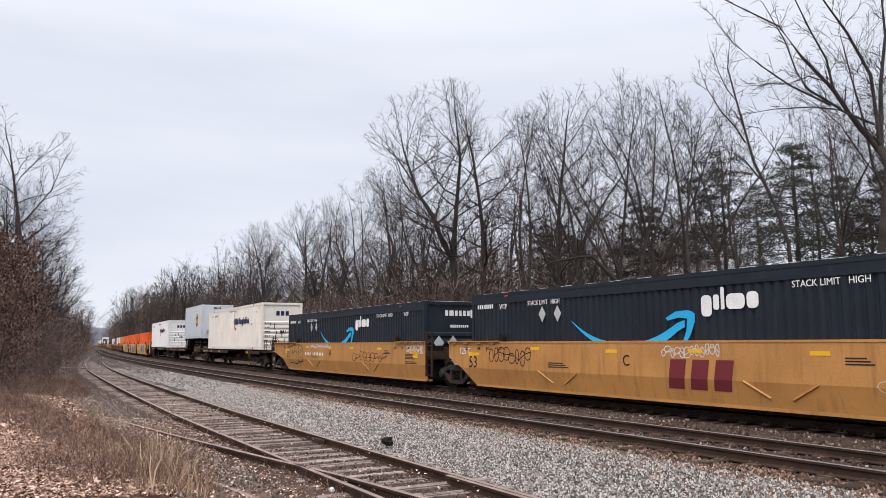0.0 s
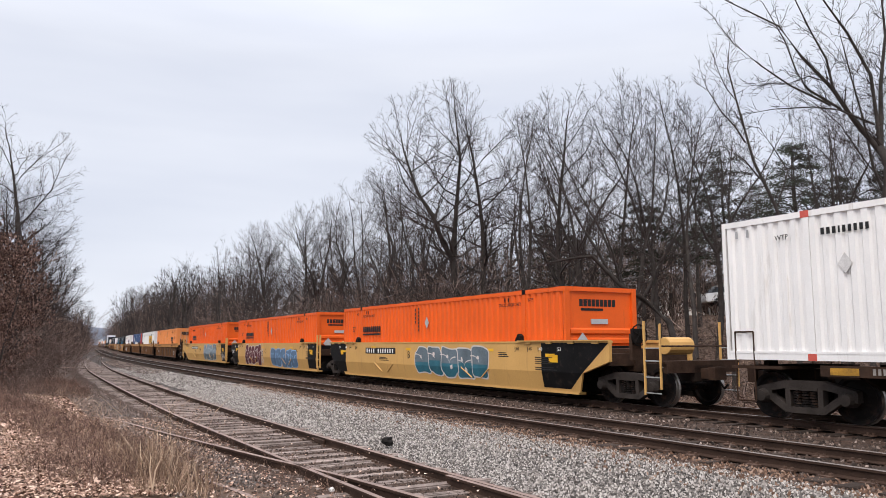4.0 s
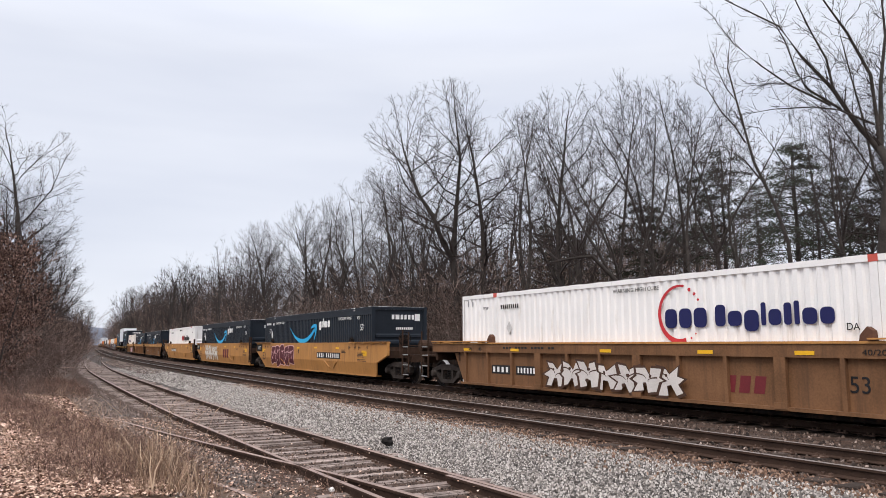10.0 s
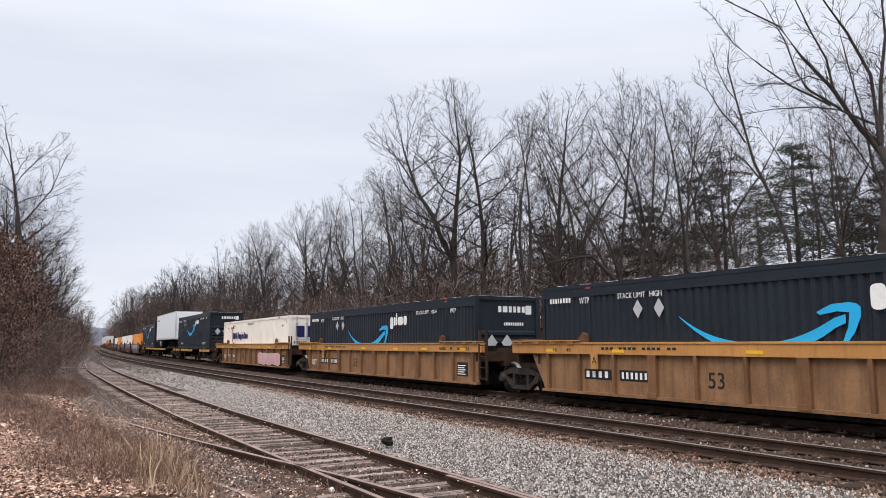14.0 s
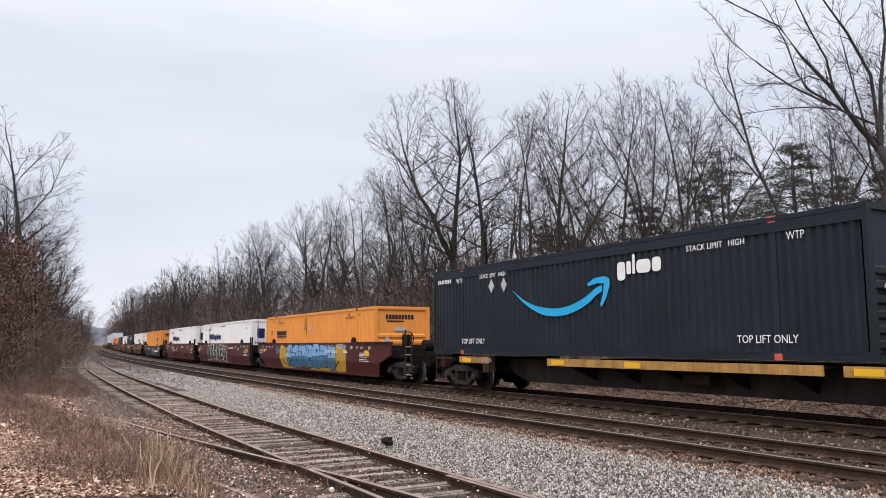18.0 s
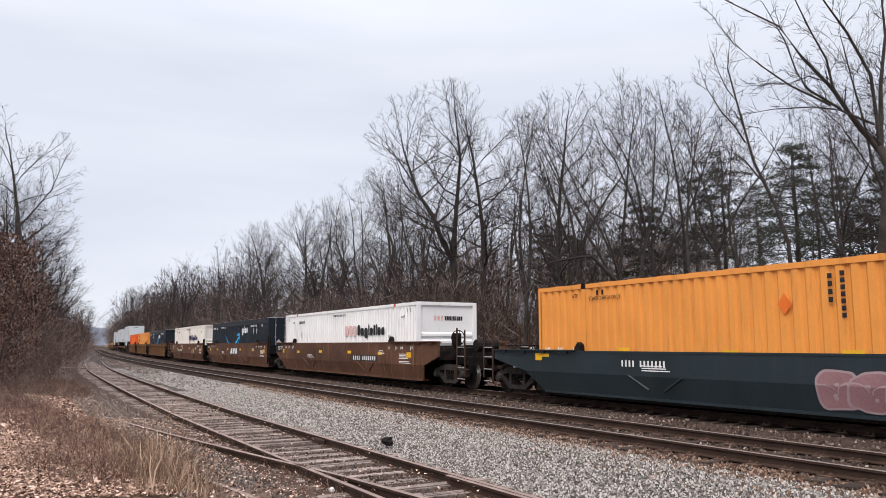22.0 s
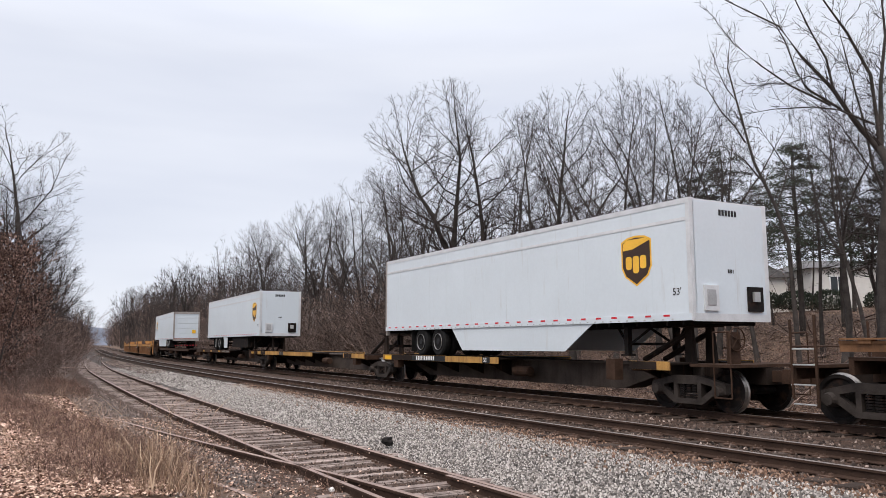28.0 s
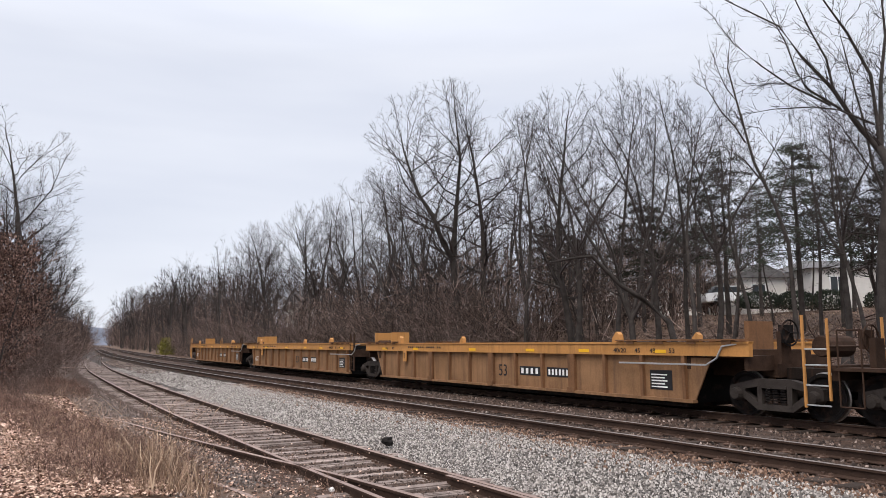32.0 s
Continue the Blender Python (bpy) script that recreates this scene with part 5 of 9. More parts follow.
def build_houses():
    house(29.2, 45, 61, 10, 4.5, 2.9, 1.1, "cream low house with white-framed windows behind trees", [(30.6, 0.8, 1.3, 1.5), (35, 0.8, 1.3, 1.5), (39, 0.8, 1.3, 1.5)])
    house(24.3, 28.6, 64, 8, 4.6, 2.3, 1.2, "cream garage with a grey shingled gable roof", [(25.6, 0.7, 1.2, 1.1)], True)
    house(16.0, 22.5, 92, 9, 4.4, 3.3, 1.6, "white house half hidden behind the wood", [(17.2, 1.0, 1.2, 1.3), (20, 1.0, 1.2, 1.3)])
    house(26.2, 31.5, 92, 9, 5.0, 3.6, 1.6, "white house half hidden behind the wood", [(27.2, 1.2, 1.2, 1.3), (29.6, 1.2, 1.2, 1.3)])
    house(-7, 6.5, 118, 9, 4.6, 3.6, 2.4, "white low house half hidden behind the wood", [(-5, 1.0, 1.4, 1.2), (2, 1.0, 1.4, 1.2)])
    house(-26, -19, 128, 9, 4.6, 3.8, 2.4, "white low house half hidden behind the wood", [(-24, 1.0, 1.4, 1.2)])
    # hedge and car before the houses
    rnd = random.Random(31)
    lv = [leaf_piece(300 + i, 0.17, 0) for i in range(4)]
    for cx, cy, rx, rz in ((24.0, 58.5, 1.9, 1.0), (26.9, 58.8, 1.6, 1.1), (29.5, 59, 1.4, 1.25), (33.5, 59, 1.3, 1.2), (13.5, 80, 1.5, 1.0)):
        t = tagged(new("hedge_bush"), "clipped dark evergreen bush in front of the house", "bush", "garden bushes")
        VV, FF = [], []
        for k in range(2400):
            d = Vector((rnd.gauss(0, 1), rnd.gauss(0, 1), rnd.gauss(0, 1))).normalized() * rnd.uniform(0.75, 1.02)
            p = Vector((cx + d.x * rx, cy + d.y * 0.9, 4.62 + max(-0.6, d.z) * rz * 0.78))
            v, f, _ = lv[k % 4]
            e = Euler((rnd.uniform(0, 6), rnd.uniform(0, 6), rnd.uniform(0, 6))).to_matrix()
            b = len(VV)
            VV.extend(tuple(p + e @ Vector(c)) for c in v)
            FF.append((b, b + 1, b + 2, b + 3))
        put("foliage", mesh_from("foliage", VV, FF, M_HEDGE), t)
        bm = bmesh.new()
        for k in range(6):
            rod(bm, (cx + rnd.gauss(0, 0.15), cy, 3.9), (cx + rnd.gauss(0, rx * 0.5), cy + rnd.gauss(0, 0.3), 5.0), 0.03, 4)
        part("stem", bm, M_BARK, t)
    car = tagged(new("parked_car"), "white parked car half hidden behind the hedge", "car")
    M_CARP = mat("white_car_paint", (0.72, 0.73, 0.74), 0.25)
    bm = bmesh.new()
    prism(bm, [(21.0, 4.75), (25.2, 4.75), (25.3, 5.3), (24.6, 5.5), (22.0, 5.55), (21.0, 5.45)], 61.5, 63.2)
    bmesh.ops.bevel(bm, geom=list(bm.edges), offset=0.08, segments=2, affect="EDGES")
    part("body", bm, M_CARP, car)
    bm = bmesh.new()
    prism(bm, [(21.4, 5.5), (24.3, 5.48), (23.7, 6.0), (21.9, 6.05)], 61.6, 63.1)
    bmesh.ops.bevel(bm, geom=list(bm.edges), offset=0.06, segments=2, affect="EDGES")
    part("cabin", bm, M_GLASS, car)
    boxpart("roof", (21.9, 23.7, 61.65, 63.05, 6.0, 6.07), M_CARP, car)
    for x in (21.9, 24.3):
        for y in (61.6, 63.1):
            w = put("wheel", shared("tyre_small", lambda bm: lathe(bm, [(0.18, -0.1), (0.32, -0.1), (0.33, 0), (0.32, 0.1), (0.18, 0.1)], 16), M_TYRE), car, pose(x, y, 4.78))


_SHARED = {}


def shared(key, make, material):
    if key not in _SHARED:
        bm = bmesh.new()
        make(bm)
        _SHARED[key] = mesh_of(key[0] if isinstance(key, tuple) else key, bm, material)
    return _SHARED[key]


build_houses()


PAPER = (-1.416, 10.12, -0.33)


def build_distance():
    # wooded ridge far along the line, distance haze painted into its colour
    rnd = random.Random(41)
    V, F = [], []
    n = 160
    for i in range(n + 1):
        a = radians(-75 + 110 * i / n)
        r = 1500
        x, y = r * math.sin(a), r * math.cos(a)
        h = 32 + 11 * noise.noise((i * 0.08, 0, 0)) + 5 * noise.noise((i * 0.7, 3, 0)) + rnd.uniform(-1.5, 1.5)
        V += [(x, y, -5), (x * 1.02, y * 1.02, h)]
    for i in range(n):
        F.append((2 * i, 2 * i + 2, 2 * i + 3, 2 * i + 1))
    me = mesh_from("backdrop", V, F, mat("haze_painted_ridge", (0.2, 0.22, 0.27), 1.0, 0, 0.25, 0.02, 0.15, 0.0))
    tagged(new("backdrop", me), "wooded ridge on the horizon, blue-grey haze painted into its colour", "hill", "", "structure")
    # yellow-green bush by the line
    lv = [leaf_piece(400 + i, 0.3, 0) for i in range(4)]
    x, y, z = on_ground(150, 5.9)
    t = tagged(new("bush"), "yellow-green budding bush beside the main line", "bush")
    VV, FF = [], []
    for k in range(1600):
        d = Vector((rnd.gauss(0, 0.7), rnd.gauss(0, 0.7), rnd.uniform(0.2, 3.4)))
        d.x *= 1.3 - 0.25 * d.z
        v, f, _ = lv[k % 4]
        e = Euler((rnd.uniform(0, 6), rnd.uniform(0, 6), rnd.uniform(0, 6))).to_matrix()
        b = len(VV)
        VV.extend(tuple(Vector((x, y, z)) + d + e @ Vector(c)) for c in v)
        FF.append((b, b + 1, b + 2, b + 3))
    put("foliage", mesh_from("foliage", VV, FF, M_FORSY), t)
    bm = bmesh.new()
    for k in range(10):
        rod(bm, (x, y, z - 0.1), (x + rnd.gauss(0, 0.6), y + rnd.gauss(0, 0.6), z + 2.6), 0.02, 4)
    part("stem", bm, M_BARK, t)
    # fallen logs, stump, crooked trunk on the bank
    def log(name, label, cat, pts, radii):
        V2, F2 = [], []
        tube_into(V2, F2, [Vector(p) for p in pts], radii, 8)
        V2 = [tuple(v) for v in V2]
        F2.append(tuple(range(8))[::-1])
        F2.append(tuple(range(len(V2) - 8, len(V2))))
        o = new(name, mesh_from(name, V2, F2, M_BARK, True))
        return tagged(o, label, cat, "dead wood on the bank")

    def gp(s, off, dz):
        a, b, c = on_ground(s, off)
        return (a, b, c + dz)
    log("fallen_log", "grey fallen log lying on the leaf-covered bank", "log", [gp(8, 14, 0.12), gp(11, 13.5, 0.2), gp(14, 13.8, 0.15)], [0.13, 0.11, 0.07])
    log("fallen_branch", "broken bare branch propped on the bank", "branch", [gp(6.5, 11.5, 0.1), gp(8, 11, 0.6), gp(10, 10.8, 0.75), gp(11.2, 10.4, 1.0)], [0.12, 0.1, 0.07, 0.04])
    log("tree_stump", "broken upright tree stump on the bank", "stump", [gp(9.5, 11.8, -0.2), gp(9.5, 11.7, 0.9), gp(9.4, 11.6, 1.5)], [0.2, 0.16, 0.12])
    log("fallen_log", "pale bark-stripped log lying in the brush", "log", [gp(30, 9, 0.1), gp(33, 8.4, 0.25), gp(35, 8.6, 0.5)], [0.12, 0.1, 0.05])
    for k in range(16):
        s, off = rnd.uniform(-1, 24), rnd.uniform(7.5, 17)
        a, l = rnd.uniform(-0.7, 0.7), rnd.uniform(1.2, 3.6)
        pts = [gp(s + l * f * math.cos(a), off + l * f * math.sin(a), 0.05 + 0.25 * f * rnd.random() + (0.1 if 0 < f < 1 else 0)) for f in (0, 0.35, 0.7, 1.0)]
        r = rnd.uniform(0.03, 0.08)
        log("fallen_branch", "dead grey branch lying on the leaf-covered bank", "branch", pts, [r, r * 0.9, r * 0.65, r * 0.35])
    bent = guided_tree(93, [([(0.2, 0, -0.4), (0.1, 0, 1.4), (-0.25, 0, 3.0), (-1.2, 0.1, 3.9), (-2.1, 0.2, 4.5), (-3.2, 0.3, 5.7), (-4.0, 0.2, 5.6), (-5.0, 0, 5.4)], 0.17, 0.035),
                            ([(-2.1, 0.2, 4.5), (-2.4, 0.1, 5.8), (-2.9, 0, 7.2)], 0.06, 0.02), ([(-0.9, 0.1, 3.6), (-0.7, 0.2, 5.2), (-1.1, 0.2, 7.0)], 0.07, 0.02)], 2)
    plant(bent, 14.6, 8.6, 1.0, 0, "crooked leaning tree that arches over the bank", "dead wood on the bank", name="crooked_tree")
    paper = bmesh.new()
    bmesh.ops.create_icosphere(paper, subdivisions=1, radius=0.045)
    for v in paper.verts:
        v.co *= 1 + 0.5 * noise.noise(v.co * 30)
    o = part("paper_scrap", paper, M_WHITE, None)
    o.location = PAPER
    tagged(o, "crumpled white scrap of paper on the gravel", "litter")
    # charred chunk on the ballast
    bm = bmesh.new()
    bmesh.ops.create_icosphere(bm, subdivisions=2, radius=0.115)
    for v in bm.verts:
        k = 1 + 0.9 * noise.noise(v.co * 13)
        v.co = Vector((v.co.x * k * 1.0, v.co.y * k * 0.8, v.co.z * k * 0.62))
    o = part("charred_lump", bm, mat("charred_black", (0.012, 0.01, 0.009), 0.9, 0, 0.4, 8, 40, 0.6), None)
    o.location = (-0.98, 14.05, -0.2)
    tagged(o, "charred black lump lying on the grey ballast", "rock")


build_distance()


# ---- the train ----
def R(x):
    """From metres ahead of the container's rear end to its own middle."""
    return x - 8.075


def clip(pts, z, keep_above):
    out = []
    for i, (x1, z1) in enumerate(pts):
        x0, z0 = pts[i - 1]
        in0, in1 = (z0 >= z) == keep_above, (z1 >= z) == keep_above
        if in0 != in1:
            f = (z - z0) / (z1 - z0)
            out.append((x0 + (x1 - x0) * f, z))
        if in1:
            out.append((x1, z1))
    return out


CREASE = 0.74


def car_mark(name, polys, material, parent, y, lift=0.003, label="", bent=True):
    """Paint on a car's side: flat above the crease, and following the plate that leans in below it."""
    bm = bmesh.new()
    for pts in polys:
        if bent:
            for above in (True, False):
                c = clip(pts, CREASE, above)
                if len(c) >= 3:
                    bm.faces.new([bm.verts.new((x, y - lift + (0 if above else (CREASE - z) * 0.21), z)) for x, z in c])
        else:
            bm.faces.new([bm.verts.new((x, y - lift, z)) for x, z in pts])
    me = bpy.data.meshes.new(name)
    bm.to_mesh(me)
    bm.free()
    me.materials.append(material)
    return put(name, me, parent, None, label)


def blob(rnd, cx, cz, rx, rz, n=14, rough=0.22, square=0.6):
    pts = []
    ph = rnd.uniform(0, 6.28)
    for i in range(n):
        a = 2 * math.pi * i / n
        k = 1 + rnd.uniform(-rough, rough) + 0.12 * math.sin(3 * a + ph)
        c, s = math.cos(a), math.sin(a)
        c, s = math.copysign(abs(c) ** square, c), math.copysign(abs(s) ** square, s)
        pts.append((cx + rx * k * c, cz + rz * k * s))
    return pts


G_PALE = mat("pale_spray", (0.62, 0.58, 0.55), 0.6, 0, 0.15)


def spiky(rnd, cx, cz, rx, rz):
    """An angular outline with slanted ends and barbs."""
    pts = []
    for i, (u, v) in enumerate(((-0.95, -1), (-0.35, -0.95), (-0.2, -0.3), (0.15, -0.35), (0.35, -1), (1.0, -0.9), (0.8, -0.2), (1.25, 0.1), (0.75, 0.25), (0.9, 1.0), (0.3, 0.85), (0.1, 0.4), (-0.2, 0.95), (-0.9, 1.0), (-0.7, 0.3), (-1.2, 0.05), (-0.75, -0.25))):
        pts.append((cx + rx * (u + rnd.uniform(-0.22, 0.22)), cz + rz * (v + rnd.uniform(-0.12, 0.12))))
    return pts


def bubble(rnd, cx, cz, rx, rz, n=36, square=0.55):
    """A smooth swollen outline."""
    waves = [(k, rnd.uniform(-0.16, 0.16) / k ** 0.6, rnd.uniform(0, 6.28)) for k in (2, 3, 4, 5)]
    pts = []
    for i in range(n):
        a = 2 * math.pi * i / n
        k = 1 + sum(h * math.sin(m * a + ph) for m, h, ph in waves)
        c, s = math.cos(a), math.sin(a)
        c, s = math.copysign(abs(c) ** square, c), math.copysign(abs(s) ** square, s)
        pts.append((cx + rx * k * c, cz + rz * k * s))
    return pts


def graffiti(parent, x0, x1, z0, z1, n, fill, line, y, seed, shade=None, bent=True, back=None, label="spray-painted graffiti piece", sharp=False):
    """Swollen sprayed shapes that lap over one another, with outlines, counters, folds and a darker lower half."""
    rnd = random.Random(seed)
    x0, x1 = R(x0), R(x1)
    w = (x1 - x0) / n
    cz, h = (z0 + z1) / 2, (z1 - z0) / 2

    def fit(poly):
        return [(x, min(1.53, max(0.24, z))) for x, z in poly]

    if back:
        cloud = [fit(bubble(rnd, x0 + w * (i + 0.5), cz + rnd.uniform(-0.2, 0.1) * h, w * 0.75, h * rnd.uniform(0.85, 1.1), 30, 0.8)) for i in range(-1, n + 1)]
        for i, c in enumerate(cloud):
            car_mark("graffiti", [c], back, parent, y, 0.003 + 0.0003 * (i % 2), "", bent)
    for i in range(n):
        cx = x0 + w * (i + 0.5)
        hz, hw = h * rnd.uniform(0.82, 0.95), w * rnd.uniform(0.5, 0.58)
        mz = cz + rnd.uniform(-0.08, 0.08) * h
        lean = rnd.uniform(-0.2, 0.2)

        def slant(poly):
            return fit([(x + lean * (z - mz), z) for x, z in poly])

        st = rnd.getstate()
        form = spiky if sharp else bubble
        outer = slant(form(rnd, cx, mz, hw * (1.12 if sharp else 1) + 0.045, hz + 0.045))
        rnd.setstate(st)
        body = slant(form(rnd, cx, mz, hw, hz * (0.96 if sharp else 1)))
        k = 0.005 + 0.003 * (i % 3)
        car_mark("graffiti", [outer], line, parent, y, k, label, bent)
        car_mark("graffiti", [body], fill, parent, y, k + 0.001, "", bent)
        if shade:
            low = clip(body, mz - rnd.uniform(-0.1, 0.25) * hz, False)
            if len(low) > 2:
                car_mark("graffiti", [low], shade, parent, y, k + 0.0015, "", bent)
        inner = []
        side = rnd.choice((-1, 1))
        for sg in (1, -1)[: rnd.choice((1, 2, 2))]:
            ax, az = cx + side * sg * hw * rnd.uniform(0.05, 0.3), mz + sg * hz * rnd.uniform(0.25, 0.5)
            inner.append(slant(bubble(rnd, ax, az, w * rnd.uniform(0.05, 0.1), h * rnd.uniform(0.08, 0.16), 14, 0.8)))
            inner += [slant(q) for q in arc_strip(cx + side * sg * hw * 0.95, az - sg * hz * 0.35, hw * 0.9, hz * rnd.uniform(0.3, 0.6), 100, 100 + side * sg * 95, 0.04, 0.015, 7)]
        car_mark("graffiti", inner, line, parent, y, k + 0.002, "", bent)["kind"] = "stuff"


def scrawl(parent, x0, x1, z0, z1, material, y, seed, n=9, t=0.014, bent=True):
    """A thin sprayed line that loops along and spells nothing."""
    x0, x1 = R(x0), R(x1)
    rnd = random.Random(seed)
    w, cz, h = (x1 - x0) / n, (z0 + z1) / 2, (z1 - z0) / 2
    line = []
    for i in range(n):
        cx, rx, rz = x0 + w * (i + 0.5), w * rnd.uniform(0.35, 0.8), h * rnd.uniform(0.45, 1.0)
        ph, way, tip = rnd.uniform(-0.6, 0.6), rnd.choice((-1, 1)), rnd.uniform(-0.4, 0.4)
        for k in range(10):
            a = ph + way * k * 0.7
            line.append((cx + rx * math.cos(a) * rnd.uniform(0.8, 1.1), min(z1, max(z0, cz + tip * h + rz * math.sin(a)))))
    polys = []
    for (xa, za), (xb, zb) in zip(line, line[1:]):
        d = math.hypot(xb - xa, zb - za)
        if d > 0.02:
            nx, nz = -(zb - za) / d * t, (xb - xa) / d * t
            polys.append([(xa - nx, za - nz), (xb - nx, zb - nz), (xb + nx, zb + nz), (xa + nx, za + nz)])
    car_mark("graffiti", polys, material, parent, y, 0.0045, "", bent)["kind"] = "stuff"


# ---- bogies ----
def m_bolster(bm):
    box(bm, -0.2, 0.2, -0.95, 0.95, 0.46, 0.7)
    box(bm, -0.3, 0.3, -0.3, 0.3, 0.5, 0.78)
    for sx in (-1, 1):
        box(bm, sx * 0.48 - 0.05, sx * 0.48 + 0.05, -0.75, 0.75, 0.36, 0.5)


def m_side_frame(bm):
    prism(bm, [(-1.08, 0.5), (-0.36, 0.64), (0.36, 0.64), (1.08, 0.5), (1.08, 0.63), (0.4, 0.79), (-0.4, 0.79), (-1.08, 0.63)], -0.09, 0.09)
    prism(bm, [(-0.93, 0.5), (-0.42, 0.16), (0.42, 0.16), (0.93, 0.5), (0.76, 0.55), (0.36, 0.28), (-0.36, 0.28), (-0.76, 0.55)], -0.08, 0.08)
    for sx in (-1, 1):
        box(bm, sx * 0.35 - 0.055, sx * 0.35 + 0.055, -0.085, 0.085, 0.24, 0.68)
        box(bm, sx * 0.9 - 0.19, sx * 0.9 + 0.19, -0.085, 0.085, 0.42, 0.6)
        lathe(bm, [(0.03, -0.2), (0.11, -0.19), (0.14, -0.1), (0.15, 0.08)], 12, (sx * 0.9, 0, 0.465))
    box(bm, -0.3, 0.3, -0.1, 0.05, 0.6, 0.66)


def m_springs(bm):
    for k in range(3):
        cx = -0.18 + 0.18 * k
        for j in range(6):
            z = 0.29 + j * 0.052
            n = 8
            r0 = [(cx + 0.085 * math.cos(6.283 * i / n), 0.085 * math.sin(6.283 * i / n)) for i in range(n)]
            a = [bm.verts.new((x, y, z)) for x, y in r0]
            b = [bm.verts.new((x, y, z + 0.032)) for x, y in r0]
            bm.faces.new(a[::-1])
            bm.faces.new(b)
            for i in range(n):
                q = (i + 1) % n
                bm.faces.new((a[i], a[q], b[q], b[i]))


WHEEL_R = 0.465


def wheelset_mesh():
    if "wheelset" not in _SHARED:
        bm = bmesh.new()
        rod(bm, (0, -1.0, 0), (0, 1.0, 0), 0.085, 10)
        prof = [(0.09, -0.09), (0.14, -0.085), (0.2, -0.03), (0.36, -0.02), (0.395, -0.065), (0.462, -0.065), (0.465, 0.03), (0.492, 0.045), (0.485, 0.075), (0.4, 0.075), (0.36, 0.02), (0.2, 0.03), (0.14, 0.085), (0.09, 0.09)]
        lathe(bm, prof, 28, (0, -0.755, 0))
        lathe(bm, [(r, -y) for r, y in prof], 28, (0, 0.755, 0))
        me = mesh_of("wheelset", bm, M_GRIME)
        me.materials.append(M_TREAD)
        for f in me.polygons:
            c = f.center
            if math.hypot(c.x, c.z) > 0.44 and len(f.vertices) == 4:
                f.material_index = 1
        _SHARED["wheelset"] = me
    return _SHARED["wheelset"]


WHEELS = []


def bogie(parent, x, q):
    b = put("bogie", shared("bogie", m_bolster, M_GRIME), parent, pose(x, 0, 0))
    for y in (-1.02, 1.02):
        put("side_frame", shared("side_frame", m_side_frame, M_FRAME), b, pose(0, y, 0, 0, 0, 0 if y < 0 else 180))
        put("spring_nest", shared("spring_nest", m_springs, M_GRIME), b, pose(0, y, 0))["kind"] = "stuff"
    for dx in (-0.9, 0.9):
        w = put("wheelset", wheelset_mesh(), b, pose(dx, 0, WHEEL_R))
        WHEELS.append((w, q - x - dx, dx))


# ---- containers ----
def m_corrugated(bm, x0, x1, y, z0, z1, pitch, depth, sgn=-1):
    """An upright wall with pressed ribs; sgn -1: the ribs stand out towards -y."""
    n = max(2, round((x1 - x0) / pitch))
    p = (x1 - x0) / n
    pr = []
    for i in range(n):
        a = x0 + i * p
        pr += [(a, 0), (a + p * 0.42, 0), (a + p * 0.58, 1), (a + p * 0.84, 1)]
    pr.append((x1, 0))
    lo = [bm.verts.new((x, y - sgn * depth * d, z0)) for x, d in pr]
    hi = [bm.verts.new((x, y - sgn * depth * d, z1)) for x, d in pr]
    for i in range(len(pr) - 1):
        bm.faces.new((lo[i], lo[i + 1], hi[i + 1], hi[i]))


POST_X = 6.1


def mirrored(bm, make, mir):
    make(bm)
    for v in bm.verts:
        v.co.y *= mir


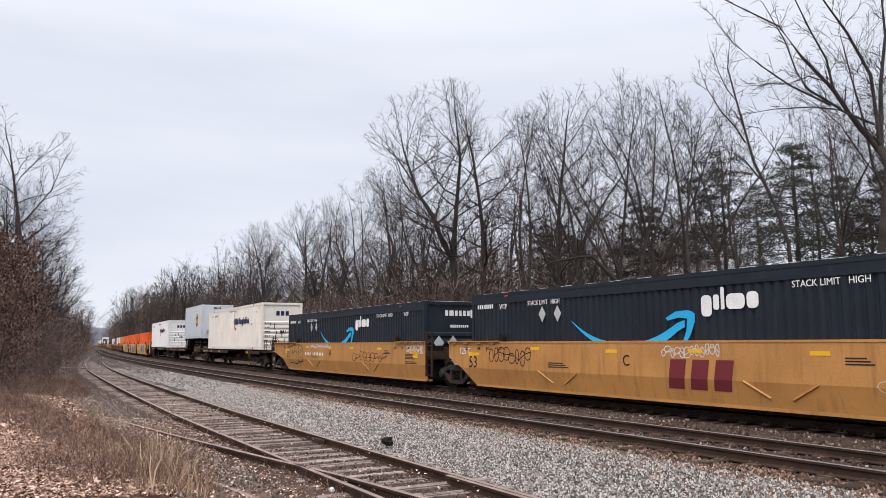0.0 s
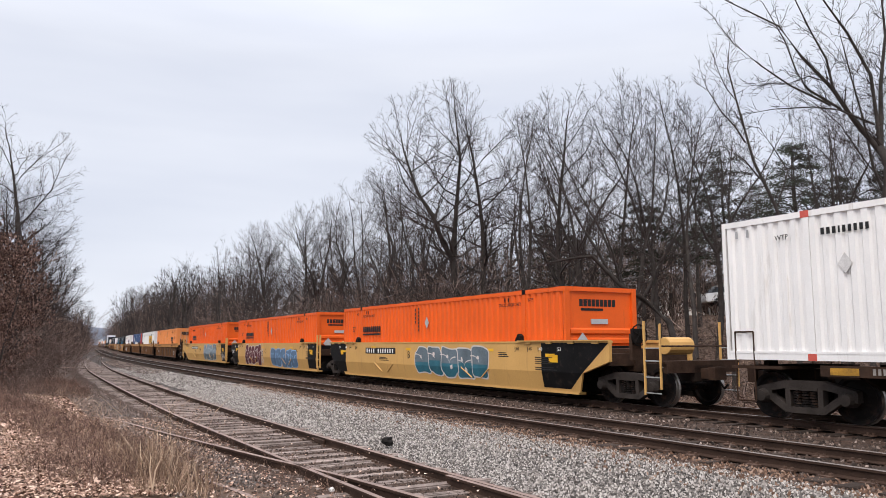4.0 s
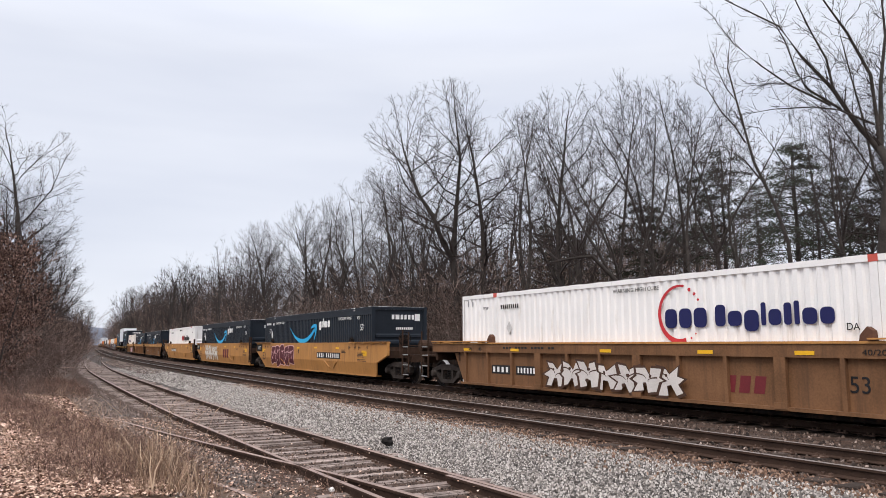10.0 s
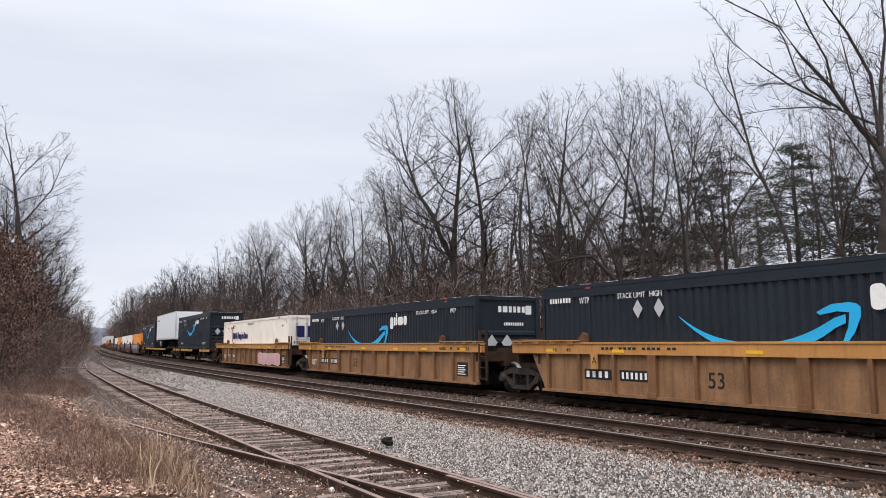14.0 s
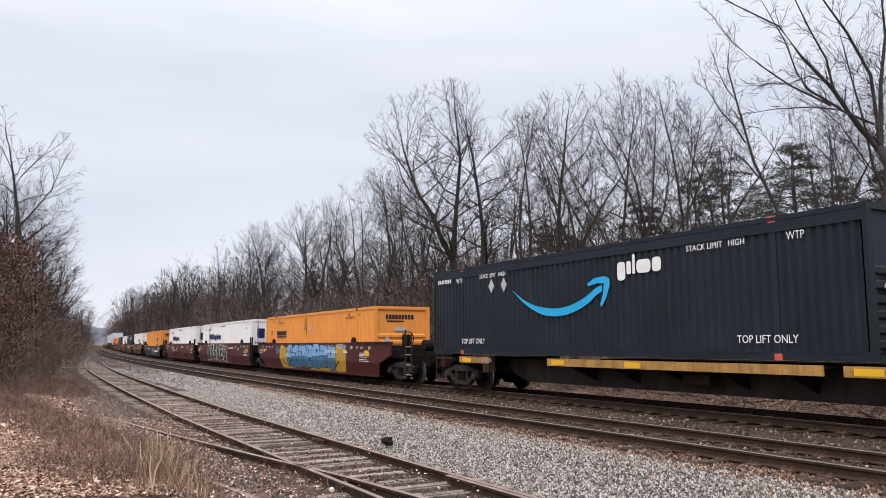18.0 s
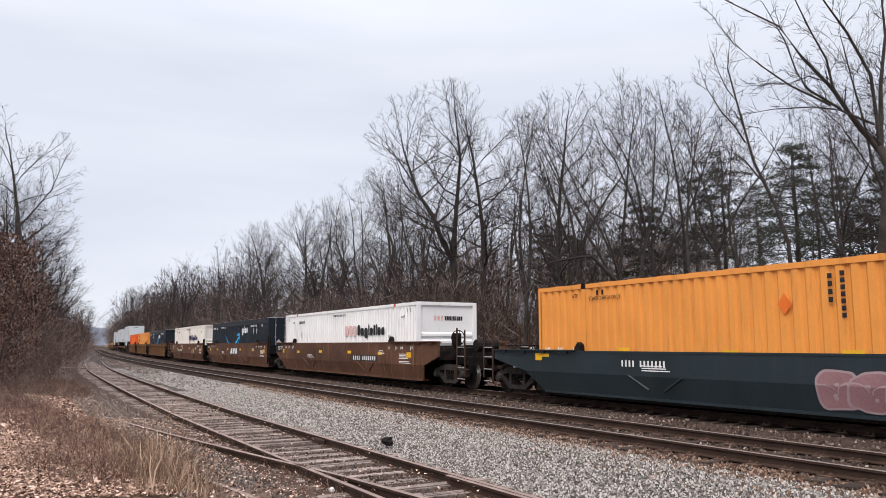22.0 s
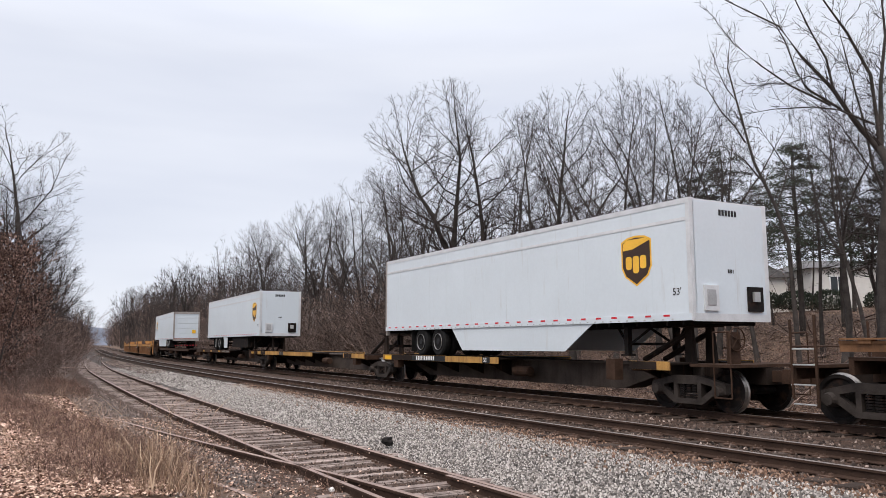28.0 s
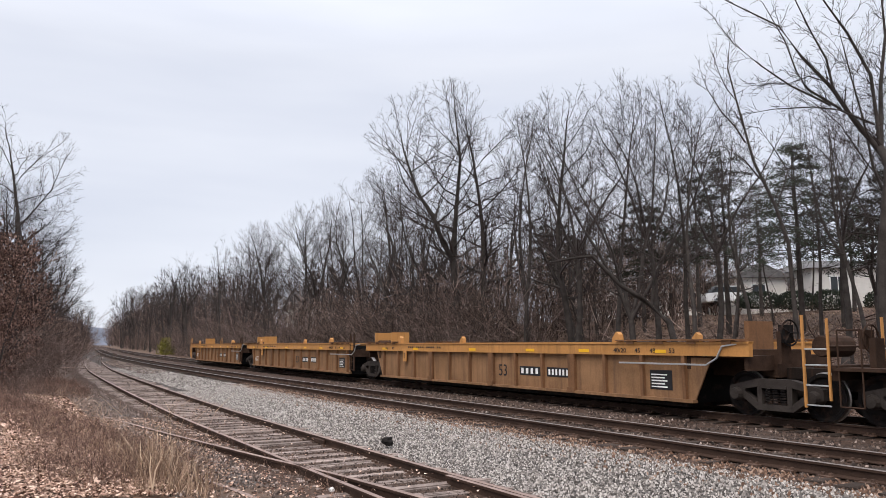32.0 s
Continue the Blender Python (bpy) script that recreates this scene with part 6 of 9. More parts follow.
def container(q, z, paint, style, front, label, group="containers on the train", post=None):
    """A 53-foot container. style: ribs up to the roof, or a smooth deep top rail. front: 'wall' or 'doors'."""
    c = mover("container", q - 8.075, label, "container", group, 8.0, z)
    k = paint.name
    deep = style == "band"
    top = 2.89
    zt = top - (0.3 if deep else 0.12)
    for s, y in ((-1, -1.283), (1, 1.283)):
        put("side_panel", shared(("side_panel", k, deep, s), lambda bm: [m_corrugated(bm, a, b, y, 0.16, zt, 0.235 if deep else 0.31 if paint in (M_ORANGE, M_PEACH, M_AMBER) else 0.26, 0.045, s) for a, b in ((-7.95, -POST_X - 0.08), (-POST_X + 0.08, POST_X - 0.08), (POST_X + 0.08, 7.95))], paint), c)

        def rails(bm):
            ya, yb = sorted((s * 1.295, s * 1.2))
            box(bm, -8.0, 8.0, ya, yb, zt, top - 0.004)
        if deep:
            for za in (zt - 0.03, top - 0.1):
                put("rail_lip", shared(("rail_lip", k, s), lambda bm: box(bm, -8.0, 8.0, *sorted((s * 1.306, s * 1.2955)), 0, 0.075), paint), c, pose(0, 0, za))
        put("top_rail", shared(("top_rail", k, deep, s), rails, paint), c)

        def brail(bm):
            ya, yb = sorted((s * 1.295, s * 1.2))
            box(bm, -8.0, 8.0, ya, yb, 0.0, 0.16)
            yc, yd = sorted((s * 1.302, s * 1.2955))
            box(bm, -8.0, 8.0, yc, yd, 0.13, 0.175)
        put("bottom_rail", shared(("bottom_rail", k, s), brail, paint), c)
        for x in (-POST_X, POST_X):
            put("lift_post", shared(("lift_post", k, s), lambda bm: box(bm, -0.075, 0.075, *sorted((s * 1.299, s * 1.22)), 0.03, top - 0.1), paint), c, pose(x, 0, 0))
            cm = post or paint
            for zc in (top - 0.13, -0.004):
                put("corner_casting", shared(("lift_casting", cm.name, s), lambda bm: box(bm, -0.09, 0.09, *sorted((s * 1.303, s * 1.18)), 0, 0.134), cm), c, pose(x, 0, zc))
        for x in (-8.03, 8.03):
            pm = M_RED if style == "pacer" else paint
            put("corner_post", shared(("corner_post", pm.name, s), lambda bm: box(bm, -0.045 if style != "pacer" else -0.1, 0.045 if style != "pacer" else 0.06, *sorted((s * 1.3, s * 1.14)), 0.0, top), pm), c, pose(x, 0, 0))
    put("roof", shared(("roof", k), lambda bm: [box(bm, -8.0 + i * 0.5, -8.0 + i * 0.5 + 0.44, -1.22, 1.22, top - 0.03, top + (0.012 if i % 2 else 0.0)) for i in range(32)] and box(bm, -8.0, 8.0, -1.22, 1.22, top - 0.06, top - 0.02), M_WHITE if paint in (M_NAVY,) else paint), c)
    put("floor", shared(("floor", k), lambda bm: box(bm, -8.0, 8.0, -1.2, 1.2, 0.03, 0.14), M_GRIME), c)

    def wall(bm):
        box(bm, 7.95, 8.0, -1.22, 1.22, 0.12, top - 0.1)

    def wall_rib(bm):
        v = [(8.0, 0), (8.05, 0.05), (8.05, 0.15), (8.0, 0.2)]
        a = [bm.verts.new((x, -1.1, zz)) for x, zz in v]
        b = [bm.verts.new((x, 1.1, zz)) for x, zz in v]
        for i2 in range(3):
            bm.faces.new((a[i2], a[i2 + 1], b[i2 + 1], b[i2]))
        bm.faces.new(a)
        bm.faces.new(b[::-1])

    def end_beam(bm):
        box(bm, 7.97, 8.06, -1.2, 1.2, 0, 0.12)

    def door(bm):
        box(bm, 7.95, 8.02, 0.01, 1.16, 0.12, top - 0.1)
        for i in range(4):
            box(bm, 8.02, 8.04, 0.08, 1.08, 0.3 + i * 0.64, 0.34 + i * 0.64)

    def rods(bm):
        for y in (0.28, 0.85):
            rod(bm, (8.07, y, 0.08), (8.07, y, top - 0.05), 0.02, 6)
            for zz in (0.3, 1.0, 1.7, 2.4):
                box(bm, 8.03, 8.1, y - 0.05, y + 0.05, zz, zz + 0.06)
            box(bm, 8.06, 8.1, y, y + 0.3, 0.95, 0.99)

    wd = [(0, 0), (0, 180)]
    fr, bk = (0, 180) if front == "wall" else (180, 0)
    put("end_wall", shared(("end_wall", k), wall, paint), c, pose(0, 0, 0, 0, 0, fr))
    for i in range(6):
        put("wall_rib", shared(("wall_rib", k), wall_rib, paint), c, pose(0, 0, 0.2 + 0.27 * i, 0, 0, fr))
    for zb in (0.0, top - 0.122):
        put("end_beam", shared(("end_beam", k), end_beam, paint), c, pose(0, 0, zb, 0, 0, fr))
    for mir in (1, -1):
        d = put("door", shared(("door", k, mir), lambda bm: mirrored(bm, door, mir), paint), c, pose(0, 0, 0, 0, 0, bk))
        put("lock_rod", shared(("lock_rod", mir), lambda bm: mirrored(bm, rods, mir), M_ZINC), d)
    for zb in (0.0, top - 0.122):
        put("door_sill" if zb == 0 else "door_header", shared(("end_beam", k), end_beam, paint), c, pose(0, 0, zb, 0, 0, bk))
    return c


SIDE = -1.2995 - 0.004


def rust_streaks(c, seed):
    """Rust that has run over the ribs of a container's end wall."""
    rnd = random.Random(seed)
    bm = bmesh.new()
    for y0, n in ((-0.95, 9), (0.75, 12)):
        for j in range(n):
            y = y0 + rnd.gauss(0, 0.1)
            for i in range(rnd.randint(0, 2), rnd.randint(4, 6)):
                w = rnd.uniform(0.012, 0.06)
                box(bm, 8.0505, 8.0535, y, y + w, 0.25 + 0.27 * i, 0.35 + 0.27 * i - rnd.uniform(0, 0.03))
                y += rnd.gauss(0, 0.012)
    part("rust_stain", bm, mat("running_rust", (0.16, 0.06, 0.03), 0.85, 0, 0.4, 6, 40, 0.1), c)["kind"] = "stuff"


def diamond(parent, x, z, r, material, name="placard", y=SIDE):
    flat(name, [[(x - r * 0.72, z), (x, z - r), (x + r * 0.72, z), (x, z + r)]], material, parent, y)


def wordmark(parent, x0, x1, z0, z1, plan, material, y=SIDE, name="wordmark"):
    """A brand's word as plain shapes: plan gives each shape's foot and head as fractions of the height."""
    polys, x = [], x0
    unit = (x1 - x0) / sum(e[2] if len(e) > 2 else 1 for e in plan)
    for lo, hi, *rest in plan:
        w = unit * (rest[0] if rest else 1)
        a, b = x + 0.04 * unit, x + w - 0.1 * unit
        x += w
        za, zb = z0 + (z1 - z0) * lo, z0 + (z1 - z0) * hi
        r = min(0.34 * (b - a), 0.34 * (zb - za))
        poly = []
        for cx, cz, a0 in ((b - r, za + r, -90), (b - r, zb - r, 0), (a + r, zb - r, 90), (a + r, za + r, 180)):
            poly += [(cx + r * math.cos(radians(a0 + t)), cz + r * math.sin(radians(a0 + t))) for t in (0, 30, 60, 90)]
        polys.append(poly)
    for poly in polys:
        flat(name, [poly], material, parent, y)


def arc_strip(cx, cz, rx, rz, a0, a1, w0, w1, n=16):
    """A bowed band whose width goes from w0 to w1."""
    outer, inner = [], []
    for i in range(n + 1):
        t = i / n
        a = radians(a0 + (a1 - a0) * t)
        w = w0 + (w1 - w0) * t
        outer.append((cx + rx * math.cos(a), cz + rz * math.sin(a)))
        inner.append((cx + (rx - w) * math.cos(a), cz + (rz - w) * math.sin(a)))
    return [[outer[i], outer[i + 1], inner[i + 1], inner[i]] for i in range(n)]


def swoosh(parent, xa, xb, ztop, zbot, y=SIDE):
    """A bright blue smile-shaped arrow."""
    n = 18
    polys, up, dn = [], [], []
    for i in range(n + 1):
        t = i / n
        x = xa + (xb - xa - 0.28) * t
        u = t * 1.04
        zc = ztop - 0.04 - (ztop - zbot - 0.1) * (1 - (2 * u - 1.02) ** 2) ** 0.9 if 0 < u < 1.02 else ztop - 0.04
        w = 0.02 + 0.2 * min(1.0, 2.6 * t) * (1.0 if t < 0.9 else 1 - (t - 0.9) * 3)
        zc -= 0.16 * t
        up.append((x, zc + w * 0.5))
        dn.append((x, zc - w * 0.5))
    for i in range(n):
        polys.append([dn[i], dn[i + 1], up[i + 1], up[i]])
    hx, hz = xb, ztop + 0.04
    polys.append([(hx - 0.86, hz - 0.1), (hx - 0.8, hz - 0.16), (hx - 0.45, hz - 0.1), (hx - 0.2, hz - 0.13), (hx - 0.06, hz + 0.03), (hx - 0.2, hz + 0.06), (hx - 0.55, hz + 0.04)])
    polys.append([(hx - 0.2, hz - 0.13), (hx - 0.24, hz - 0.4), (hx - 0.36, hz - 0.66), (hx - 0.3, hz - 0.72), (hx - 0.12, hz - 0.5), (hx + 0.02, hz - 0.2), (hx + 0.02, hz - 0.03), (hx - 0.06, hz + 0.03)])
    flat("arrow_mark", polys, M_SIGN_B, parent, y, "bright blue curved arrow")


PLAN_P = [(0.0, 0.75, 1.0), (0.22, 0.75, 0.6), (0.22, 1.0, 0.42), (0.22, 0.75, 1.55), (0.22, 0.78, 1.0)]
PLAN_CAP = [(0, 1)] * 3
PLAN_LOG = [(0.2, 1.0, 0.8), (0.2, 0.75), (0.0, 0.75), (0.2, 1.0, 0.42), (0.2, 0.75, 0.85), (0.2, 0.95, 0.55), (0.2, 1.0, 0.42), (0.2, 0.75, 0.9), (0.2, 0.75, 0.85)]


def navy(q, z, kind, label, front="wall"):
    c = container(q, z, M_NAVY, "band", front, label, post=(M_SIGN_W if kind == "new" else M_RED))
    b = -0.2
    hi = 0.28 if kind == "new" else 0.0
    sx = {"old": 5.1, "new": 4.95, "doors": 4.7, "spine": 5.0}[kind]
    swoosh(c, R(sx), R(sx + 4.3), 2.16 + b + hi * 0.9, 1.42 + b + hi * 0.95)
    wordmark(c, R(9.6), R(11.15), 2.1 + b + hi * 0.3, 2.72 + b + hi * 0.15, PLAN_P, M_SIGN_W)
    lettering("STACK LIMIT 3 HIGH" if kind == "new" else "STACK LIMIT   HIGH", R(12.26 if kind == "new" else 11.9), 2.6 + b, 0.13, M_SIGN_W, c, SIDE, 1.6)
    lettering("STACK LIMIT 3 HIGH" if kind == "new" else "STACK LIMIT   HIGH", R(2.3 if kind == "new" else 3.1), 2.63 + b, 0.13, M_SIGN_W, c, SIDE, 1.5)
    bars(R(0.35), 2.62 + b, [0.6, 0.6, 0.6, 0.3, 0.6, 0.6, 0.6, 0.6], 0.13, M_SIGN_W, c, SIDE)
    for xx in (1.62, 14.5):
        lettering("WTP", R(xx), 2.57 + b, 0.16, M_SIGN_W, c, SIDE, 0.4)
    if kind == "new":
        lettering("53'", R(14.9), 2.1 + b, 0.26, M_SIGN_W, c, SIDE)
        lettering("53'", R(0.95), 2.12 + b, 0.26, M_SIGN_W, c, SIDE)
        diamond(c, R(1.5), 2.05 + b, 0.24, M_SIGN_W)
    elif kind == "doors":
        for xx in (12.7, 13.45):
            diamond(c, R(xx), 2.35 + b, 0.23, M_SIGN_G)
    else:
        for xx in (3.8, 4.5):
            diamond(c, R(xx), 2.35 + b, 0.23, M_SIGN_G)
    if kind == "spine":
        for xx in (1.95, 13.2):
            lettering("TOP LIFT ONLY", R(xx), 0.34, 0.16, M_SIGN_W, c, SIDE, 1.45)
    x = 8.056 if front == "wall" else 8.045
    if front == "wall":
        end_bars((-0.35, 2.36), [0.6, 0.9, 0.6, 0.55, 0.6, 0.6], 0.2, M_SIGN_W, c, 8.005)
        end_bars((0.75, 2.3), [0.8], 0.3, M_SIGN_W, c, 8.005)
        end_bars((-0.15, 1.92), [0.6] * 9, 0.1, M_SIGN_W, c, 8.03)
    else:
        end_bars((0.2, 1.9), [0.6] * 9, 0.14, M_SIGN_W, c, x)
    if kind != "new":
        for yy in (-0.65, -0.05):
            bm = bmesh.new()
            pts = [(yy - 0.22, 1.35), (yy, 1.08), (yy + 0.22, 1.35), (yy, 1.62)]
            f = [bm.verts.new((8.058, a, h)) for a, h in pts]
            g = [bm.verts.new((8.066, a, h)) for a, h in pts]
            bm.faces.new(f)
            bm.faces.new(g)
            for i in range(4):
                j = (i + 1) % 4
                bm.faces.new((f[i], f[j], g[j], g[i]))
            part("placard", bm, M_SIGN_G, c)
    return c


def stg(q, z, paint, x0, wide, label, front="wall", ring=True, two_tone=None):
    c = container(q, z, paint, "ribs", front, label, post=M_RED)
    b = -0.2
    if two_tone:
        wordmark(c, R(x0), R(x0 + 1.45), 1.86 + b, 2.32 + b, PLAN_CAP, two_tone)
        wordmark(c, R(x0 + 1.5), R(x0 + wide), 1.76 + b, 2.34 + b, PLAN_LOG, M_SIGN_K)
    else:
        wordmark(c, R(x0), R(x0 + wide * 0.3), 1.86 + b, 2.3 + b, PLAN_CAP, M_SIGN_N)
        wordmark(c, R(x0 + wide * 0.34), R(x0 + wide), 1.76 + b, 2.34 + b, PLAN_LOG, M_SIGN_N)
        if ring:
            cx, cz = R(x0 + 0.48), 2.17 + b
            polys = arc_strip(cx, cz, 0.68, 0.68, 78, 285, 0.05, 0.13, 22)
            flat("ring_mark", polys, M_SIGN_R, c, SIDE + 0.002, "red open ring")
            for i, a in enumerate((62, 46, 30, -60, -45)):
                flat("ring_dot", [blob(random.Random(i), cx + 0.62 * math.cos(radians(a)), cz + 0.62 * math.sin(radians(a)), 0.045 - 0.006 * i, 0.045 - 0.006 * i, 8, 0.05, 1.0)], M_SIGN_R, c, SIDE + 0.002)
    wx = 7.4 if x0 > 5 else 7.0
    lettering("WARNING HIGH CUBE", R(wx), 2.77 + b, 0.1, M_SIGN_K, c, SIDE, 1.58)
    lettering("WTP", R(1.3), 2.58 + b, 0.1, M_SIGN_K, c, SIDE, 0.3)
    lettering("WTP", R(14.8), 2.5 + b, 0.1, M_SIGN_K, c, SIDE, 0.32)
    bars(R(2.3), 2.58 + b, [0.55, 0.55, 0.55, 0.3, 0.5, 0.5, 0.5, 0.5, 0.5], 0.13, M_SIGN_K, c, SIDE)
    for xx in (0.35, 0.62, 15.3, 15.58):
        bars(R(xx), 2.72 + b, [0.4], 0.16, M_ZINC, c, SIDE)
    lettering("DA", R(13.6), 1.75 + b - 0.0, 0.13, M_SIGN_K, c, SIDE, 0.26)
    diamond(c, R(2.75), 2.0 + b, 0.2, mat("worn_placard_patch", (0.66, 0.65, 0.64), 0.5, 0, 0.2))
    if front == "doors":
        end_bars((-0.9, 1.7), [0.8, 0.8, 0.8], 0.62, M_SIGN_N, c, 8.045)
        end_bars((-1.0, 1.35), [0.55] * 7, 0.12, M_SIGN_K, c, 8.045)
        end_bars((0.25, 1.2), [0.55] * 6, 0.16, M_SIGN_K, c, 8.045)
    else:
        if two_tone:
            end_bars((-0.55, 2.2), [0.6, 0.6, 0.6], 0.17, two_tone, c, 8.005)
            end_bars((-0.08, 2.2), [0.5, 0.5, 0.5, 0.3, 0.5, 0.3, 0.3, 0.5, 0.5], 0.16, M_SIGN_K, c, 8.005, 0.12)
        else:
            end_bars((-0.35, 2.1), [0.75, 0.75, 0.75], 0.28, M_SIGN_N, c, 8.005)
        bm = bmesh.new()
        for k in range(7):
            rnd = random.Random(k + int(q))
            y, zz = rnd.uniform(-0.9, 0.9), rnd.uniform(0.4, 1.7)
            box(bm, 8.052, 8.056, y, y + 0.05, zz - rnd.uniform(0.1, 0.4), zz)
        part("rust_stain", bm, M_RUSTY, c)
        end_bars((-0.1, 1.02), [0.6, 0.6, 0.25], 0.17, M_SIGN_K, c, 8.053)
    return c


def schneider(q, z, paint, label, front="wall", mark=2.2, orange_placard=False):
    c = container(q, z, paint, "ribs", front, label, post=M_BLACK)
    b = -0.2
    wordmark(c, R(mark), R(mark + 1.8), 2.0 + b, 2.25 + b, [(0.02, 1)] * 9, M_SIGN_K)
    flat("underline_mark", [rect(R(mark), R(mark + 1.8), 1.88 + b, 1.95 + b)], M_SIGN_K, c, SIDE)
    n53 = 1.05 if mark < 8 else 14.85
    lettering("53'", R(n53), 2.06 + b, 0.2, M_SIGN_K, c, SIDE)
    for sx in (2.2, 12.85):
        lettering("STACK 2 HIGH ONLY", R(sx), 2.64 + b, 0.1, M_SIGN_K, c, SIDE, 1.2)
        for k in (0.3, 0.5):
            bars(R(sx + k), 2.77 + b, [0.5], 0.13, M_BLACK, c, SIDE)
    for xx in (1.5, 14.4):
        lettering("WTP", R(xx), 2.74 + b, 0.1, M_SIGN_K, c, SIDE, 0.25)
    diamond(c, R(8.05), 2.28 + b, 0.22, mat("orange_placard", (0.75, 0.16, 0.02), 0.5) if orange_placard else M_SIGN_G)
    xs = 7.1 if mark < 8 else 9.0
    flat("stencil_mark", [rect(R(xs), R(xs + 0.09), 2.72 + b - k * 0.15, 2.82 + b - k * 0.15) for k in range(4)] + [rect(R(xs + 0.25), R(xs + 0.34), 2.76 + b - k * 0.13, 2.85 + b - k * 0.13) for k in range(7)], M_SIGN_K, c, SIDE)
    xe = 8.005 if front == "wall" else 8.045
    end_bars((-0.75, 2.35), [0.62] * 9, 0.2, M_SIGN_K, c, xe, 0.12)
    end_bars((-0.7, 2.23), [11.5], 0.07, M_SIGN_K, c, xe, 0.1)
    if front == "wall":
        bm = bmesh.new()
        box(bm, 8.0, 8.03, -0.35, 0.25, 1.86, 2.0)
        part("vent_plate", bm, M_SIGN_G, c)
    bm = bmesh.new()
    pts = [(-0.95, 1.35), (-0.7, 1.08), (-0.45, 1.35), (-0.7, 1.62)]
    bm.faces.new([bm.verts.new((8.062, a, h)) for a, h in pts])
    part("placard", bm, M_SIGN_G, c)
    return c


def pacer(q, z, label):
    c = container(q, z, M_BLUE, "pacer", "wall", label)
    b = -0.2
    plan = [(0, 1), (0, 0.72), (0, 0.72), (0, 0.72), (0, 0.72)]
    wordmark(c, R(5.35), R(7.35), 1.46 + b, 2.05 + b, plan, M_SIGN_W)
    wordmark(c, R(7.55), R(11.2), 1.46 + b, 2.05 + b, [(0, 1)] + [(0, 0.72)] * 9, M_SIGN_W)
    flat("square_mark", [rect(R(8.03), R(8.5), 2.52 + b, 2.88 + b)], mat("pale_blue_patch", (0.55, 0.66, 0.72), 0.5), c, SIDE)
    diamond(c, R(3.1), 2.25 + b, 0.38, M_SIGN_W, "diamond_mark")
    flat("stripe_mark", [rect(R(3.15 + 0.02 * k), R(4.35 - 0.06 * abs(k - 4)), 1.98 + b + k * 0.07, 2.01 + b + k * 0.07) for k in range(9)], M_SIGN_W, c, SIDE)
    lettering("53", R(14.85), 2.0 + b, 0.4, M_SIGN_W, c, SIDE)
    flat("square_mark", [rect(R(14.9), R(15.5), 1.42 + b, 1.85 + b)], M_SIGN_G, c, SIDE)
    end_bars((-0.25, 1.75), [0.55, 0.55], 0.42, M_SIGN_W, c, 8.053)
    end_bars((-0.35, 1.2), [1.6], 0.4, M_SIGN_G, c, 8.053)
    bars(R(13.4), 2.6 + b, [0.5] * 7, 0.1, M_SIGN_W, c, SIDE)
    return c


def hunt(q, z, label):
    c = container(q, z, M_WHITE, "band", "wall", label, post=M_ZINC)
    b = -0.2
    flat("sign_panel", [rect(R(9.7), R(13.52), 1.63 + b, 2.62 + b)], M_SIGN_K, c, SIDE)
    flat("sign_panel", [rect(R(9.8), R(13.42), 1.71 + b, 2.54 + b)], M_SIGN_Y, c, SIDE - 0.003)
    pts = [(10.05, 2.3), (12.4, 2.42), (13.1, 2.0), (13.25, 1.88), (11.0, 1.84), (10.45, 2.12)]
    flat("scroll_mark", [[(R(a), h + b) for a, h in pts][::-1]], M_LBROWN, c, SIDE - 0.006)
    pts = [(10.3, 2.27), (12.33, 2.37), (12.95, 1.97), (11.1, 1.89), (10.6, 2.14)]
    flat("scroll_mark", [[(R(a), h + b) for a, h in pts][::-1]], M_SIGN_Y, c, SIDE - 0.009)
    wordmark(c, R(10.75), R(12.45), 1.98 + b, 2.26 + b, [(0, 1)] * 6, M_LBROWN, SIDE - 0.012)
    lettering("STACK LIMIT HIGH", R(12.6), 2.72 + b, 0.1, M_SIGN_K, c, SIDE, 1.3)
    lettering("WTP", R(14.5), 2.65 + b, 0.12, M_SIGN_K, c, SIDE, 0.3)
    bars(R(2.2), 2.5 + b, [0.5] * 8, 0.11, M_SIGN_K, c, SIDE)
    end_bars((-0.45, 2.25), [5.0], 0.2, M_SIGN_Y, c, 8.006)
    end_bars((-0.35, 2.29), [0.7] * 6, 0.12, M_LBROWN, c, 8.01)
    return c


# ---- well cars ----
def handrail(parent, pts, r, material, name="handrail"):
    bm = bmesh.new()
    for a, b in zip(pts, pts[1:]):
        rod(bm, a, b, r, 5)
    return part(name, bm, material, parent)


def ladder(parent, x, z0, z1, material):
    bm = bmesh.new()
    for dx in (0, 0.42):
        box(bm, x + dx - 0.03, x + dx + 0.03, -1.47, -1.40, z0, z1)
    n = 4
    for i in range(n):
        zz = z0 + 0.05 + i * (1.05 / (n - 1))
        rod(bm, (x, -1.44, zz), (x + 0.42, -1.44, zz), 0.016, 5)
    part("ladder", bm, material, parent)


def brake_wheel(parent, x, y, z, material):
    bm = bmesh.new()
    n, r = 14, 0.26
    pts = [Vector((x, y + r * math.cos(6.2832 * i / n), z + r * math.sin(6.2832 * i / n))) for i in range(n)]
    for i in range(n):
        rod(bm, pts[i], pts[(i + 1) % n], 0.018, 5)
    for i in range(0, n, 3):
        rod(bm, (x, y, z), pts[i], 0.012, 4)
    box(bm, x - 0.16, x - 0.02, y - 0.14, y + 0.14, z - 0.2, z + 0.16)
    part("hand_brake", bm, material, parent)


